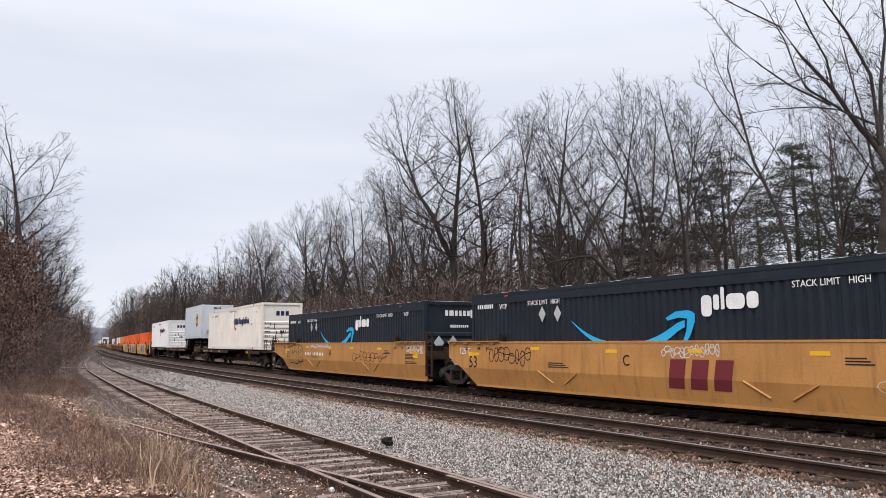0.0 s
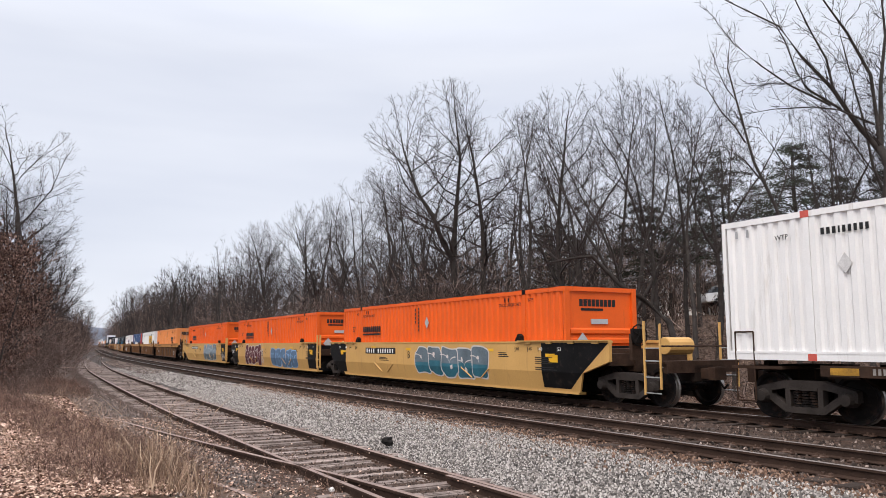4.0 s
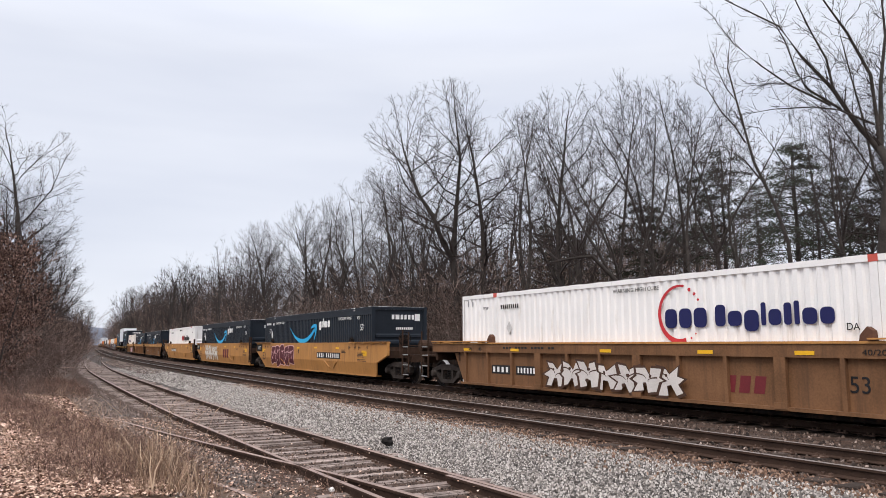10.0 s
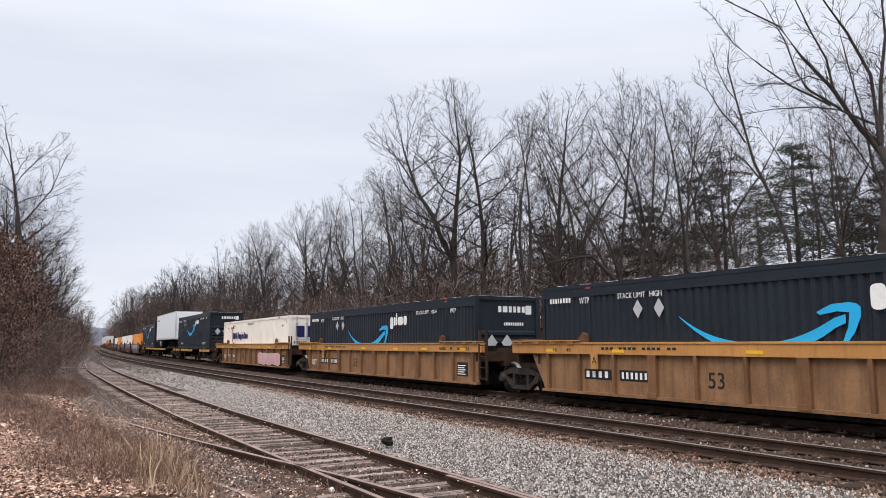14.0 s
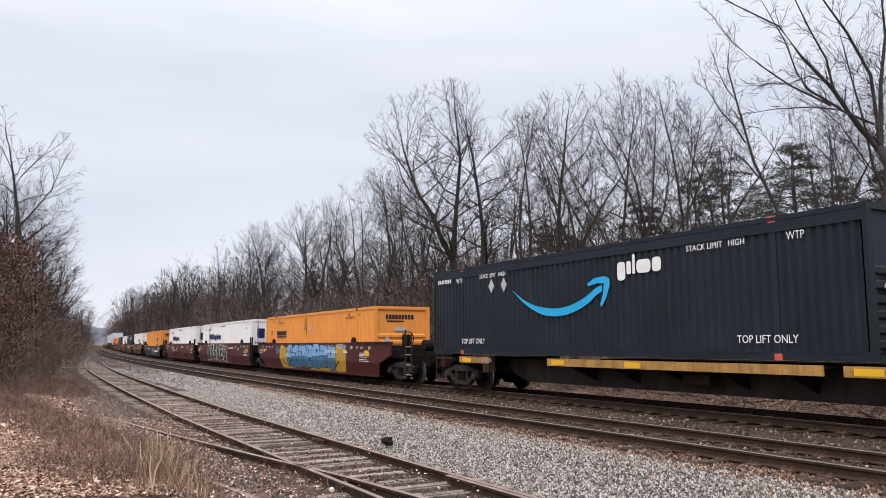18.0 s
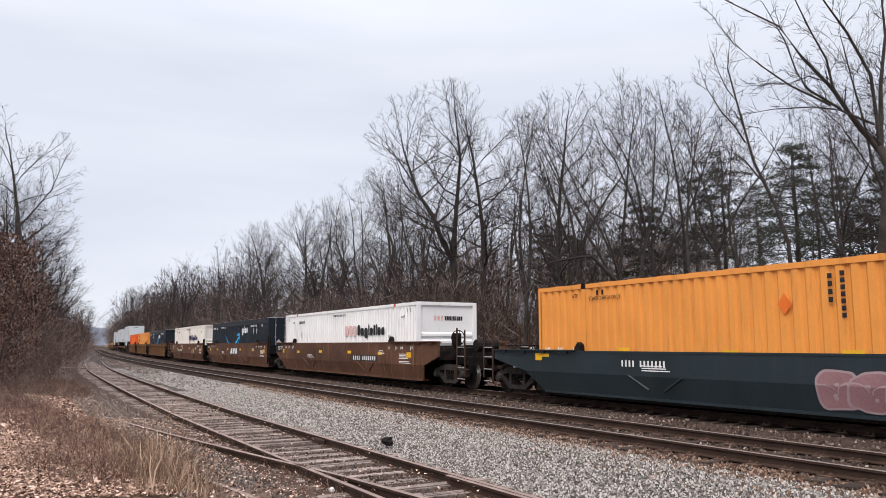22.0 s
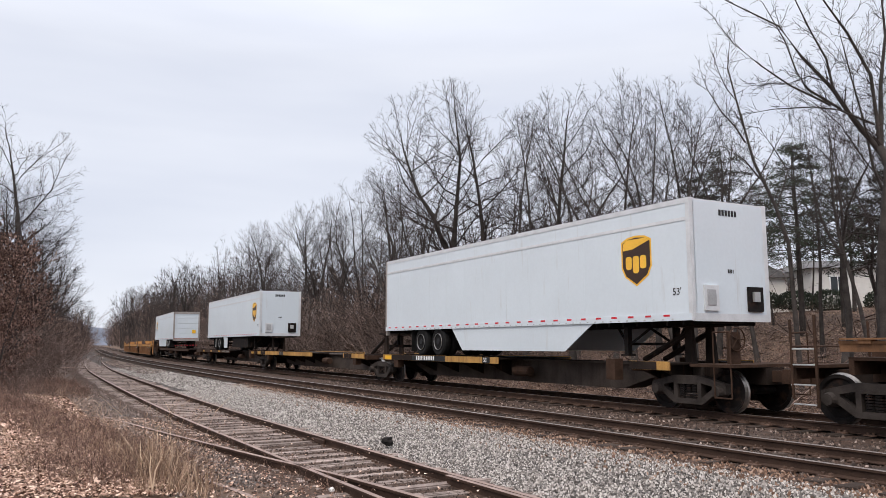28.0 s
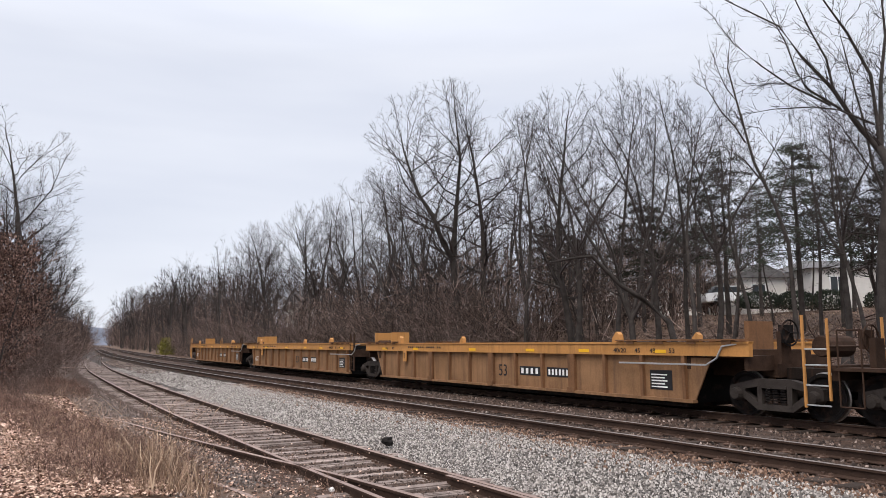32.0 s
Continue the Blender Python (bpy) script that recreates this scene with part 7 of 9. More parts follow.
def well_ends(c, x_rear, x_front, lead, tail, paint, steel, posts=None):
    """End sills, platforms, couplers or articulation and what stands on them; x from the container's rear end."""
    for s, x0, x1, coup in ((-1, x_rear, 0.0, tail), (1, 16.15, x_front, lead)):
        a, b = R(min(x0, x1)), R(max(x0, x1))
        boxpart("end_sill", (a + 0.05, b - 0.02, -0.55, 0.55, 0.8, 1.38), steel, c)
        bm = bmesh.new()
        box(bm, a + 0.1, b - 0.1, -1.36, 1.36, 1.2, 1.26)
        box(bm, a + 0.1, a + 0.2, -1.36, 1.36, 0.95, 1.2)
        box(bm, b - 0.2, b - 0.1, -1.36, 1.36, 0.95, 1.2)
        part("end_platform", bm, steel, c)
        inner = 16.22 if s > 0 else -0.16
        boxpart("end_bulkhead", (R(inner), R(inner + 0.05), -1.31, 1.31, 0.2, 1.45), M_BLACK if paint in (M_YELL, M_YELLF) else steel, c)
        e = R(19.75) if s > 0 else R(-3.05)
        if coup:
            inner = b if s > 0 else a
            boxpart("draft_sill", (min(inner, e), max(inner, e), -0.3, 0.3, 0.62, 1.0), M_SPINE, c)
            bm = bmesh.new()
            box(bm, min(e - s * 0.45, e), max(e - s * 0.45, e), -1.25, 1.25, 1.04, 1.1)
            box(bm, min(e - s * 0.12, e), max(e - s * 0.12, e), -1.2, 1.2, 0.82, 1.04)
            part("crossover_platform", bm, steel, c)
            bm = bmesh.new()
            box(bm, min(e, e + s * 0.42), max(e, e + s * 0.42), -0.11, 0.11, 0.68, 0.92)
            box(bm, min(e + s * 0.3, e + s * 0.5), max(e + s * 0.3, e + s * 0.5), -0.19, 0.19, 0.66, 0.96)
            part("coupler", bm, M_RUSTY, c)
            for y in (-1.3, 1.3):
                sg = -1 if y < 0 else 1
                handrail(c, [(e - s * 0.1, y, 0.45), (e - s * 0.1, y, 1.95), (e - s * 0.1, y - sg * 0.02, 1.95)], 0.03, posts or M_RUSTY)
                handrail(c, [(e - s * 0.62, y, 0.3), (e - s * 0.62, y, 2.05)], 0.034, posts or M_RUSTY)
                for zz in (0.35, 0.72, 1.1, 1.4):
                    put("step", shared("step", lambda bm: rod(bm, (-0.26, 0, 0), (0.26, 0, 0), 0.016, 5), M_ZINC), c, pose(e - s * 0.36, y, zz))
            handrail(c, [(e - s * 0.1, -1.28, 1.45), (e - s * 0.1, 1.28, 1.45)], 0.02, steel)
            if s > 0:
                brake_wheel(c, R(18.6), -0.95, 1.72, M_GRIME)
                boxpart("brake_stand", (R(18.4), R(18.5), -1.1, -0.8, 1.1, 1.75), steel, c)
            hose = [(e + s * 0.1, 0.3, 0.75), (e + s * 0.3, 0.32, 0.45), (e + s * 0.45, 0.3, 0.55)]
            handrail(c, hose, 0.025, M_TYRE, "air_hose")
        else:
            boxpart("articulated_joint", (R(17.0) if s > 0 else R(-1.9), R(17.9) if s > 0 else R(-0.9), -0.3, 0.3, 0.7, 1.05), M_SPINE, c)
            if s > 0:
                ladder(c, R(16.62), 0.36, 1.95, paint if paint is M_YELLF else (M_RUSTY if paint in (M_YELL, M_YELLD) else M_GRIME))
    bm = bmesh.new()
    lathe(bm, [(0.2, -0.42), (0.22, -0.4), (0.22, 0.4), (0.2, 0.42)], 14, (R(17.4 if not lead else 18.9), 0.0, 1.45))
    part("air_reservoir", bm, paint if paint is M_YELLF else steel, c)


def ledges(c, x_rear, x_front, material, zt, lugs):
    for x0, x1 in ((x_rear, 1.8), (14.1, x_front)):
        for y in (-1, 1):
            bm = bmesh.new()
            ya, yb = sorted((y * 1.53, y * 1.34))
            box(bm, R(x0), R(x1), ya, yb, zt + 0.04, zt + 0.07)
            n = 4
            for i in range(n):
                xx = R(x0 + (x1 - x0) * (i + 0.5) / n)
                box(bm, xx - 0.12, xx + 0.12, *sorted((y * 1.5, y * 1.36)), zt - 0.03, zt + 0.04)
            part("ledge", bm, material, c)
    for x in (1.85, 14.05):
        for y in (-1, 1):
            bm = bmesh.new()
            prism(bm, [(R(x) - 0.14, zt), (R(x) + 0.14, zt), (R(x) + 0.12, zt + 0.2), (R(x) + 0.02, zt + 0.27), (R(x) - 0.12, zt + 0.12)], *sorted((y * 1.46, y * 1.32)))
            part("container_lock", bm, lugs, c)


def smooth_well(q, paint, band, lead, tail, letter, label, zt=1.535, dark_ends=False):
    """A well car with plain plate sides, the lower plate leaning in."""
    c = mover("well_car", q - 8.075, label, "railroad car", "well cars of the train", 9.8)
    xr, xf = (-2.1 if tail else -1.3), (18.05 if lead else 16.55)
    for s in (-1, 1):
        bm = bmesh.new()
        yo, yi = s * 1.45, s * 1.36
        top = [(R(xr), zt), (R(xf), zt)]
        cut_f = 16.75 if lead else 16.5
        up = [(R(xr), zt), (R(xr), 1.06), (R(-0.5), CREASE), (R(cut_f + (0.25 if lead else 0)), CREASE), (R(xf), 1.06 if lead else CREASE), (R(xf), zt)]
        prism(bm, up, *sorted((yo, yi)))
        a = [(R(-0.5), CREASE, yo), (R(cut_f + (0.25 if lead else 0)), CREASE, yo), (R(cut_f), 0.22, s * 1.341), (R(0.25), 0.22, s * 1.341)]
        v = [bm.verts.new((x, y, z)) for x, z, y in a]
        w = [bm.verts.new((x, y - s * 0.05, z)) for x, z, y in a]
        bm.faces.new(v)
        bm.faces.new(w[::-1])
        for i in range(4):
            j = (i + 1) % 4
            bm.faces.new((v[j], v[i], w[i], w[j]))
        part("side_plate", bm, paint, c)
        bm = bmesh.new()
        box(bm, R(xr), R(xf), *sorted((s * 1.462, s * 1.32)), zt - 0.004, zt + 0.045)
        part("top_chord", bm, paint, c)
        bm = bmesh.new()
        box(bm, R(0.3), R(cut_f - 0.05), *sorted((s * 1.35, s * 1.1)), 0.17, 0.235)
        part("bottom_flange", bm, paint, c)
        for xx in (4.6, 11.6):
            for d in (-1, 1):
                bm = bmesh.new()
                for k in range(2):
                    x0 = R(xx + d * (0.25 + 0.3 * k))
                    z0, z1 = 0.42 + 0.16 * k, 0.42 + 0.16 * (k + 1)
                    y0, y1 = s * (1.45 - (CREASE - z0) * 0.21), s * (1.45 - (CREASE - z1) * 0.21)
                    rod(bm, (x0, y0, z0), (x0 + d * 0.3, y1, z1), 0.03, 5)
                part("drain_rib", bm, paint, c)
    boxpart("well_floor", (R(0.05), R(16.1), -1.25, 1.25, 0.1, 0.19), M_GRIME, c)
    # added dark plate, stands in for shade over the container's lower corner
    boxpart("end_gusset", (R(-0.08), R(0.24), -1.326, -1.301, 0.2, 0.62), M_GRIME, c)
    if dark_ends:
        for x0, x1 in ((xr + 0.01, 0.6), (15.2, xf - 0.01)):
            pts = [(R(x0), zt), (R(x0), 1.08), (R(max(x0, -0.3)), 0.3), (R(min(x1, 16.4)), 0.3), (R(x1), zt)][::-1]
            car_mark("dark_end_panel", [pts], M_BLACK, c, -1.45, 0.003)
    ledges(c, xr + 0.02, xf - 0.02, paint if not dark_ends else paint, zt, M_GRIME)
    well_ends(c, xr, xf, lead, tail, paint, M_GRIME if paint in (M_OXIDE, M_BROWN, M_DBLUE) else M_RUSTY, paint if paint is M_YELLF else None)
    bogie(c, R(-1.42), q - 8.075)
    if lead:
        bogie(c, R(18.28), q - 8.075)
    Y = -1.454
    ink = M_SIGN_W if paint in (M_OXIDE, M_DBLUE, M_BROWN) else M_SIGN_K
    # small data panels, load marks and reflectors
    for xx, t in ((-0.2, "53"), (0.55, "48"), (1.1, "45"), (1.75, "40"), (13.95, "40"), (14.6, "45"), (15.1, "48"), (15.95, "53")):
        if xr + 0.3 < xx < xf - 0.4:
            lettering(t, R(xx), 1.32, 0.09, ink if not dark_ends or 0.7 < xx < 15 else M_SIGN_W, c, Y, 0.15)
            flat("load_mark", [rect(R(xx - 0.06), R(xx - 0.03), 1.27, 1.42)], ink, c, Y)
    refl = [(0.2, 1.15), (3.4, 1.33), (6.6, 1.28), (9.3, 1.3), (12.3, 1.28), (15.4, 1.15)]
    if paint is M_BROWN:
        refl = [(2.5, 1.26), (5.85, 1.3), (9.6, 1.3), (12.9, 1.28)]
        if not tail:
            flat("number_plate", [rect(R(-1.28), R(-0.3), 1.08, 1.5)], M_BLACK, c, -1.4525)
    for x, zz in refl:
        zz -= 0.2 if paint is M_BROWN else 0
        flat("reflector", [rect(R(x), R(x + 0.42), zz, zz + (0.12 if paint is M_BROWN else 0.085))], M_SIGN_Y, c, Y, "yellow reflector")
    for q0 in (rect(R(15.55), R(15.95), 1.0, 1.2), rect(R(0.0), R(0.3), 1.05, 1.25)):
        flat("reflector", [q0], M_SIGN_Y, c, Y, "yellow reflector")
    for xx, zz, rows_, wd in ((13.0, 1.12, 3, 0.55), (14.9, 0.95, 4, 0.8), (4.2, 0.86, 3, 0.9), (14.9, 0.58 + 0.2, 2, 1.0)):
        flat("stencil_mark", [rect(R(xx), R(xx + wd * (1 - 0.13 * (k % 3))), zz + 0.055 * k, zz + 0.055 * k + 0.025) for k in range(rows_)], ink, c, Y)
    if letter:
        lettering(letter, R(6.75 if letter != "C" else 7.2), 0.98, 0.26, ink, c, Y)
    return c


def ribbed_well(q, paint, web, lead, tail, letter, label, empty=False, ribs=13, chord=1.24):
    """A well car with ribs between a deep top chord and a bottom flange."""
    c = mover("well_car", q - 8.075, label, "railroad car", "well cars of the train", 9.8)
    zt = 1.535
    face = web if web is M_TANB else paint
    xr, xf = (-1.85 if tail else -1.33), (18.0 if lead else 16.75)
    for s in (-1, 1):
        bm = bmesh.new()
        pts = [(R(xr), zt), (R(xr), chord), (R(xf), chord), (R(xf), zt)]
        prism(bm, pts, *sorted((s * 1.45, s * 1.33)))
        part("top_chord", bm, face, c)
        bm = bmesh.new()
        box(bm, R(xr), R(xf), *sorted((s * 1.474, s * 1.3)), zt - 0.03, zt + 0.015)
        part("chord_flange", bm, paint, c)
        bm = bmesh.new()
        f0, f1 = (16.95, 16.45) if lead else (16.5, 16.4)
        pts = [(R(-0.5), chord), (R(0.1), 0.28), (R(f1), 0.28), (R(f0), chord)]
        prism(bm, pts, *sorted((s * 1.345, s * 1.31)))
        part("side_web", bm, web, c)
        bm = bmesh.new()
        box(bm, R(0.1), R(f1), *sorted((s * 1.45, s * 1.28)), 0.21, 0.28)
        part("bottom_flange", bm, web, c)
        for i in range(ribs):
            x = R(0.35 + (f1 - 0.6) * i / (ribs - 1))
            big = i in (ribs // 4, ribs // 2, 3 * ribs // 4)
            bm = bmesh.new()
            w = 0.13 if big else 0.045
            p = [(s * 1.345, 0.28), (s * 1.43, 0.28), (s * 1.45, chord), (s * 1.345, chord)]
            a = [bm.verts.new((x - w, y, z)) for y, z in p]
            b = [bm.verts.new((x + w, y, z)) for y, z in p]
            bm.faces.new(a)
            bm.faces.new(b[::-1])
            for k in range(4):
                bm.faces.new((a[k], b[k], b[(k + 1) % 4], a[(k + 1) % 4]))
            if big:
                box(bm, x - 0.15, x + 0.15, *sorted((s * 1.47, s * 1.4)), 0.24, 0.36)
            part("rib", bm, M_TANB if paint is M_YELL else paint, c)
    boxpart("well_floor", (R(0.05), R(16.1), -1.25, 1.25, 0.1, 0.19), M_GRIME, c)
    ledges(c, xr + 0.05, xf - 0.05, M_TANB if empty else paint, zt, M_BROWN if not empty else paint)
    well_ends(c, xr, xf, lead, tail, paint, M_RUSTY, paint if empty else None)
    bogie(c, R(-1.42), q - 8.075)
    if lead:
        bogie(c, R(18.28), q - 8.075)
    Y = -1.455
    for x in (0.3, 3.0, 7.0, 10.2, 12.6, 15.3):
        flat("reflector", [rect(R(x), R(x + 0.42), 1.29, 1.37)], M_SIGN_Y, c, Y, "yellow reflector")
    flat("stencil_mark", [rect(R(2.6 + 0.16 * k), R(2.6 + 0.16 * k + 0.11), 1.36, 1.42) for k in range(16) if k % 5 != 3], M_SIGN_K, c, Y)
    for xx, t in ((13.95, "40/20"), (14.7, "45"), (15.2, "48"), (15.8, "53"), (0.6, "48"), (1.2, "45")):
        lettering(t, R(xx), 1.3, 0.1, M_SIGN_K, c, Y, 0.13 * len(t) * 0.7)
    yw = -1.349
    rx = lambda i: 0.35 + (f1 - 0.6) * i / (ribs - 1)
    k0 = 7 if empty else 1
    for i, n in ((k0, 4), (k0 + 1, 6)):
        x0, x1 = rx(i) + 0.14, rx(i + 1) - 0.14
        flat("number_panel", [rect(R(x0), R(x1), 0.6, 0.86)], M_SIGN_K, c, yw)
        w = (x1 - x0 - 0.1) / n
        flat("stencil_mark", [rect(R(x0 + 0.08 + j * w), R(x0 + 0.08 + j * w + w * 0.5), 0.65, 0.81) for j in range(n)], M_SIGN_W, c, yw - 0.003)
    lettering("53", R(8.6 if empty else rx(4) + 0.25), 0.55, 0.34, M_SIGN_K, c, yw)
    flat("data_panel", [rect(R(rx(ribs - 2) + 0.2), R(rx(ribs - 2) + 0.9), 0.45, 0.9)], M_SIGN_K, c, yw)
    flat("stencil_mark", [rect(R(rx(ribs - 2) + 0.25), R(rx(ribs - 2) + 0.75 - 0.08 * (k % 2)), 0.5 + 0.07 * k, 0.53 + 0.07 * k) for k in range(5)], M_SIGN_W, c, yw - 0.003)
    if not lead:
        lettering("125-T" if web is M_BRDIRT else "125T", R(0.45), 0.52, 0.24, M_SIGN_W, c, yw)
    if letter:
        boxpart("letter_plate", (R(2.2), R(2.46), -1.47, -1.44, 0.86, 1.26), paint, c)
        lettering(letter, R(2.25), 1.0, 0.18, M_SIGN_K, c, -1.47)
    if empty:
        for x0 in (17.05, -1.1) if lead else (16.9, -1.1):
            boxpart("end_plate", (R(x0), R(x0 + 0.12), -0.4, 0.4, 1.3, 2.0), M_TANB if lead and x0 > 0 else paint, c)
        bm = bmesh.new()
        handrail(c, [(R(14.2), -1.49, 1.05), (R(16.9), -1.49, 1.05), (R(17.2), -1.49, 1.2), (R(17.35), -1.49, 1.45), (R(17.7), -1.45, 1.5)], 0.022, M_ZINC, "air_pipe")
    return c


# ---- spine cars ----
def spine(q_rear, q_front, decks, label, lead=False, tail=False, hitch=None, yellow=False, words=None, panels=(), marks=True):
    """A unit of a spine car between two bogies: a deep centre girder with side decks. x from the rear bogie."""
    mid = (q_rear + q_front) / 2
    half = (q_rear - q_front) / 2
    c = mover("spine_car", mid, label, "railroad car", "spine cars of the train", half)
    X = lambda x: x - half
    L = 2 * half
    bm = bmesh.new()
    prism(bm, [(X(0.2), 0.98), (X(0.2), 0.72), (X(1.6), 0.72), (X(2.9), 0.34), (X(L - 2.9), 0.34), (X(L - 1.6), 0.72), (X(L - 0.2), 0.72), (X(L - 0.2), 0.98)][::-1], -0.38, 0.38)
    box(bm, X(0.2), X(L - 0.2), -0.5, 0.5, 0.98, 1.03)
    part("centre_girder", bm, M_GIRD, c)
    for x0, x1 in decks:
        for s in (-1, 1):
            bm = bmesh.new()
            box(bm, X(x0), X(x1), *sorted((s * 1.4, s * 0.5)), 1.03, 1.075)
            part("deck", bm, M_SPINE, c)
            bm = bmesh.new()
            box(bm, X(x0), X(x1), *sorted((s * 1.43, s * 1.4)), 0.9, 1.1)
            part("deck_edge", bm, M_DECKY if yellow else M_RUSTY, c)
            if s < 0 and (marks or words):
                for k in range(max(1, int((x1 - x0) / 2.9))):
                    flat("reflector", [rect(X(x0 + 0.2 + 2.9 * k), X(x0 + 0.75 + 2.9 * k), 0.93, 1.06)], M_SIGN_Y if yellow else M_DULLY, c, -1.433, "yellow reflector" if yellow else "dull yellow reflector")
            n = max(2, int((x1 - x0) / 1.6))
            for i in range(n):
                xx = X(x0 + (x1 - x0) * (i + 0.5) / n)
                bm = bmesh.new()
                p = [(s * 0.38, 0.5), (s * 0.38, 1.02), (s * 1.38, 1.02), (s * 1.38, 0.92)]
                a = [bm.verts.new((xx - 0.04, y, z)) for y, z in p]
                b = [bm.verts.new((xx + 0.04, y, z)) for y, z in p]
                bm.faces.new(a)
                bm.faces.new(b[::-1])
                for k in range(4):
                    bm.faces.new((a[k], b[k], b[(k + 1) % 4], a[(k + 1) % 4]))
                part("deck_bracket", bm, M_SPINE, c)
    for x0, x1, m in panels:
        flat("edge_panel", [rect(X(x0), X(x1), 0.905, 1.095)], m, c, -1.4335)
    for x in (1.0, L - 1.2):
        boxpart("end_beam", (X(x) - 0.3, X(x) + 0.3, -1.35, 1.35, 0.86, 1.03), M_RUSTY, c)
    # container pedestals
    for x in (2.0, L - 2.2):
        for s in (-1, 1):
            bm = bmesh.new()
            box(bm, X(x) - 0.16, X(x) + 0.16, *sorted((s * 1.42, s * 1.15)), 0.62, 1.14)
            part("pedestal", bm, M_RUSTY, c)
    bm = bmesh.new()
    lathe(bm, [(0.14, -0.4), (0.16, -0.37), (0.16, 0.37), (0.14, 0.4)], 12, (0, 0, 0))
    for v in bm.verts:
        v.co = Vector((v.co.y + X(L * 0.58), v.co.x - 0.75, v.co.z + 0.68))
    part("air_reservoir", bm, M_RUSTY, c)
    if words:
        lettering(words, X(decks[0][0] + 7.2), 0.95, 0.11, M_FADED, c, -1.433, 2.3)
    if marks:
        bars(X(decks[0][0] + 1.0), 0.95, [0.5] * 4 + [0.2] + [0.5] * 6, 0.11, M_FADED, c, -1.433)
    if hitch is not None:
        bm = bmesh.new()
        x = X(hitch)
        for y in (-0.35, 0.35):
            prism(bm, [(x - 0.1, 1.03), (x + 0.22, 1.03), (x + 0.12, 1.95), (x - 0.06, 1.95)], y - 0.05, y + 0.05)
            rod(bm, (x - 1.5, y, 1.1), (x - 0.05, y, 1.75), 0.07, 6)
        box(bm, x - 0.4, x + 0.35, -0.5, 0.5, 1.9, 1.98)
        part("trailer_hitch", bm, M_SPINE, c)
    bogie(c, X(0.0), mid)
    if lead:
        bogie(c, X(L), mid)
    for s, on, e in ((1, lead, X(L) + 1.5), (-1, tail, X(0) - 1.5)):
        if on:
            boxpart("draft_sill", (min(e, e - s * 2.2), max(e, e - s * 2.2), -0.3, 0.3, 0.62, 0.98), M_SPINE, c)
            bm = bmesh.new()
            box(bm, min(e - s * 1.2, e), max(e - s * 1.2, e), -1.3, 1.3, 1.0, 1.06)
            part("end_platform", bm, M_RUSTY, c)
            bm = bmesh.new()
            box(bm, min(e, e + s * 0.42), max(e, e + s * 0.42), -0.11, 0.11, 0.68, 0.92)
            box(bm, min(e + s * 0.3, e + s * 0.5), max(e + s * 0.3, e + s * 0.5), -0.19, 0.19, 0.66, 0.96)
            part("coupler", bm, M_RUSTY, c)
            for y in (-1.28, 1.28):
                handrail(c, [(e - s * 0.1, y, 0.35), (e - s * 0.1, y, 1.75), (e - s * 0.55, y, 1.75), (e - s * 0.55, y, 0.35), (e - s * 0.1, y, 0.35)], 0.018, M_RUSTY)
            brake_wheel(c, e - s * 0.4, -0.7, 1.6, M_RUSTY)
            boxpart("brake_stand", (e - s * 0.5 - 0.06, e - s * 0.5 + 0.06, -0.85, -0.55, 1.0, 1.6), M_RUSTY, c)
    return c


# ---- road trailers on the spine cars ----
def m_tyre(bm):
    lathe(bm, [(0.29, -0.12), (0.44, -0.14), (0.5, -0.1), (0.515, -0.04), (0.515, 0.04), (0.5, 0.1), (0.44, 0.14), (0.29, 0.12)], 22)


def m_rim(bm):
    lathe(bm, [(0.05, -0.13), (0.1, -0.13), (0.12, -0.06), (0.25, -0.06), (0.285, -0.125), (0.3, -0.12), (0.3, 0.12), (0.1, 0.1)], 18)


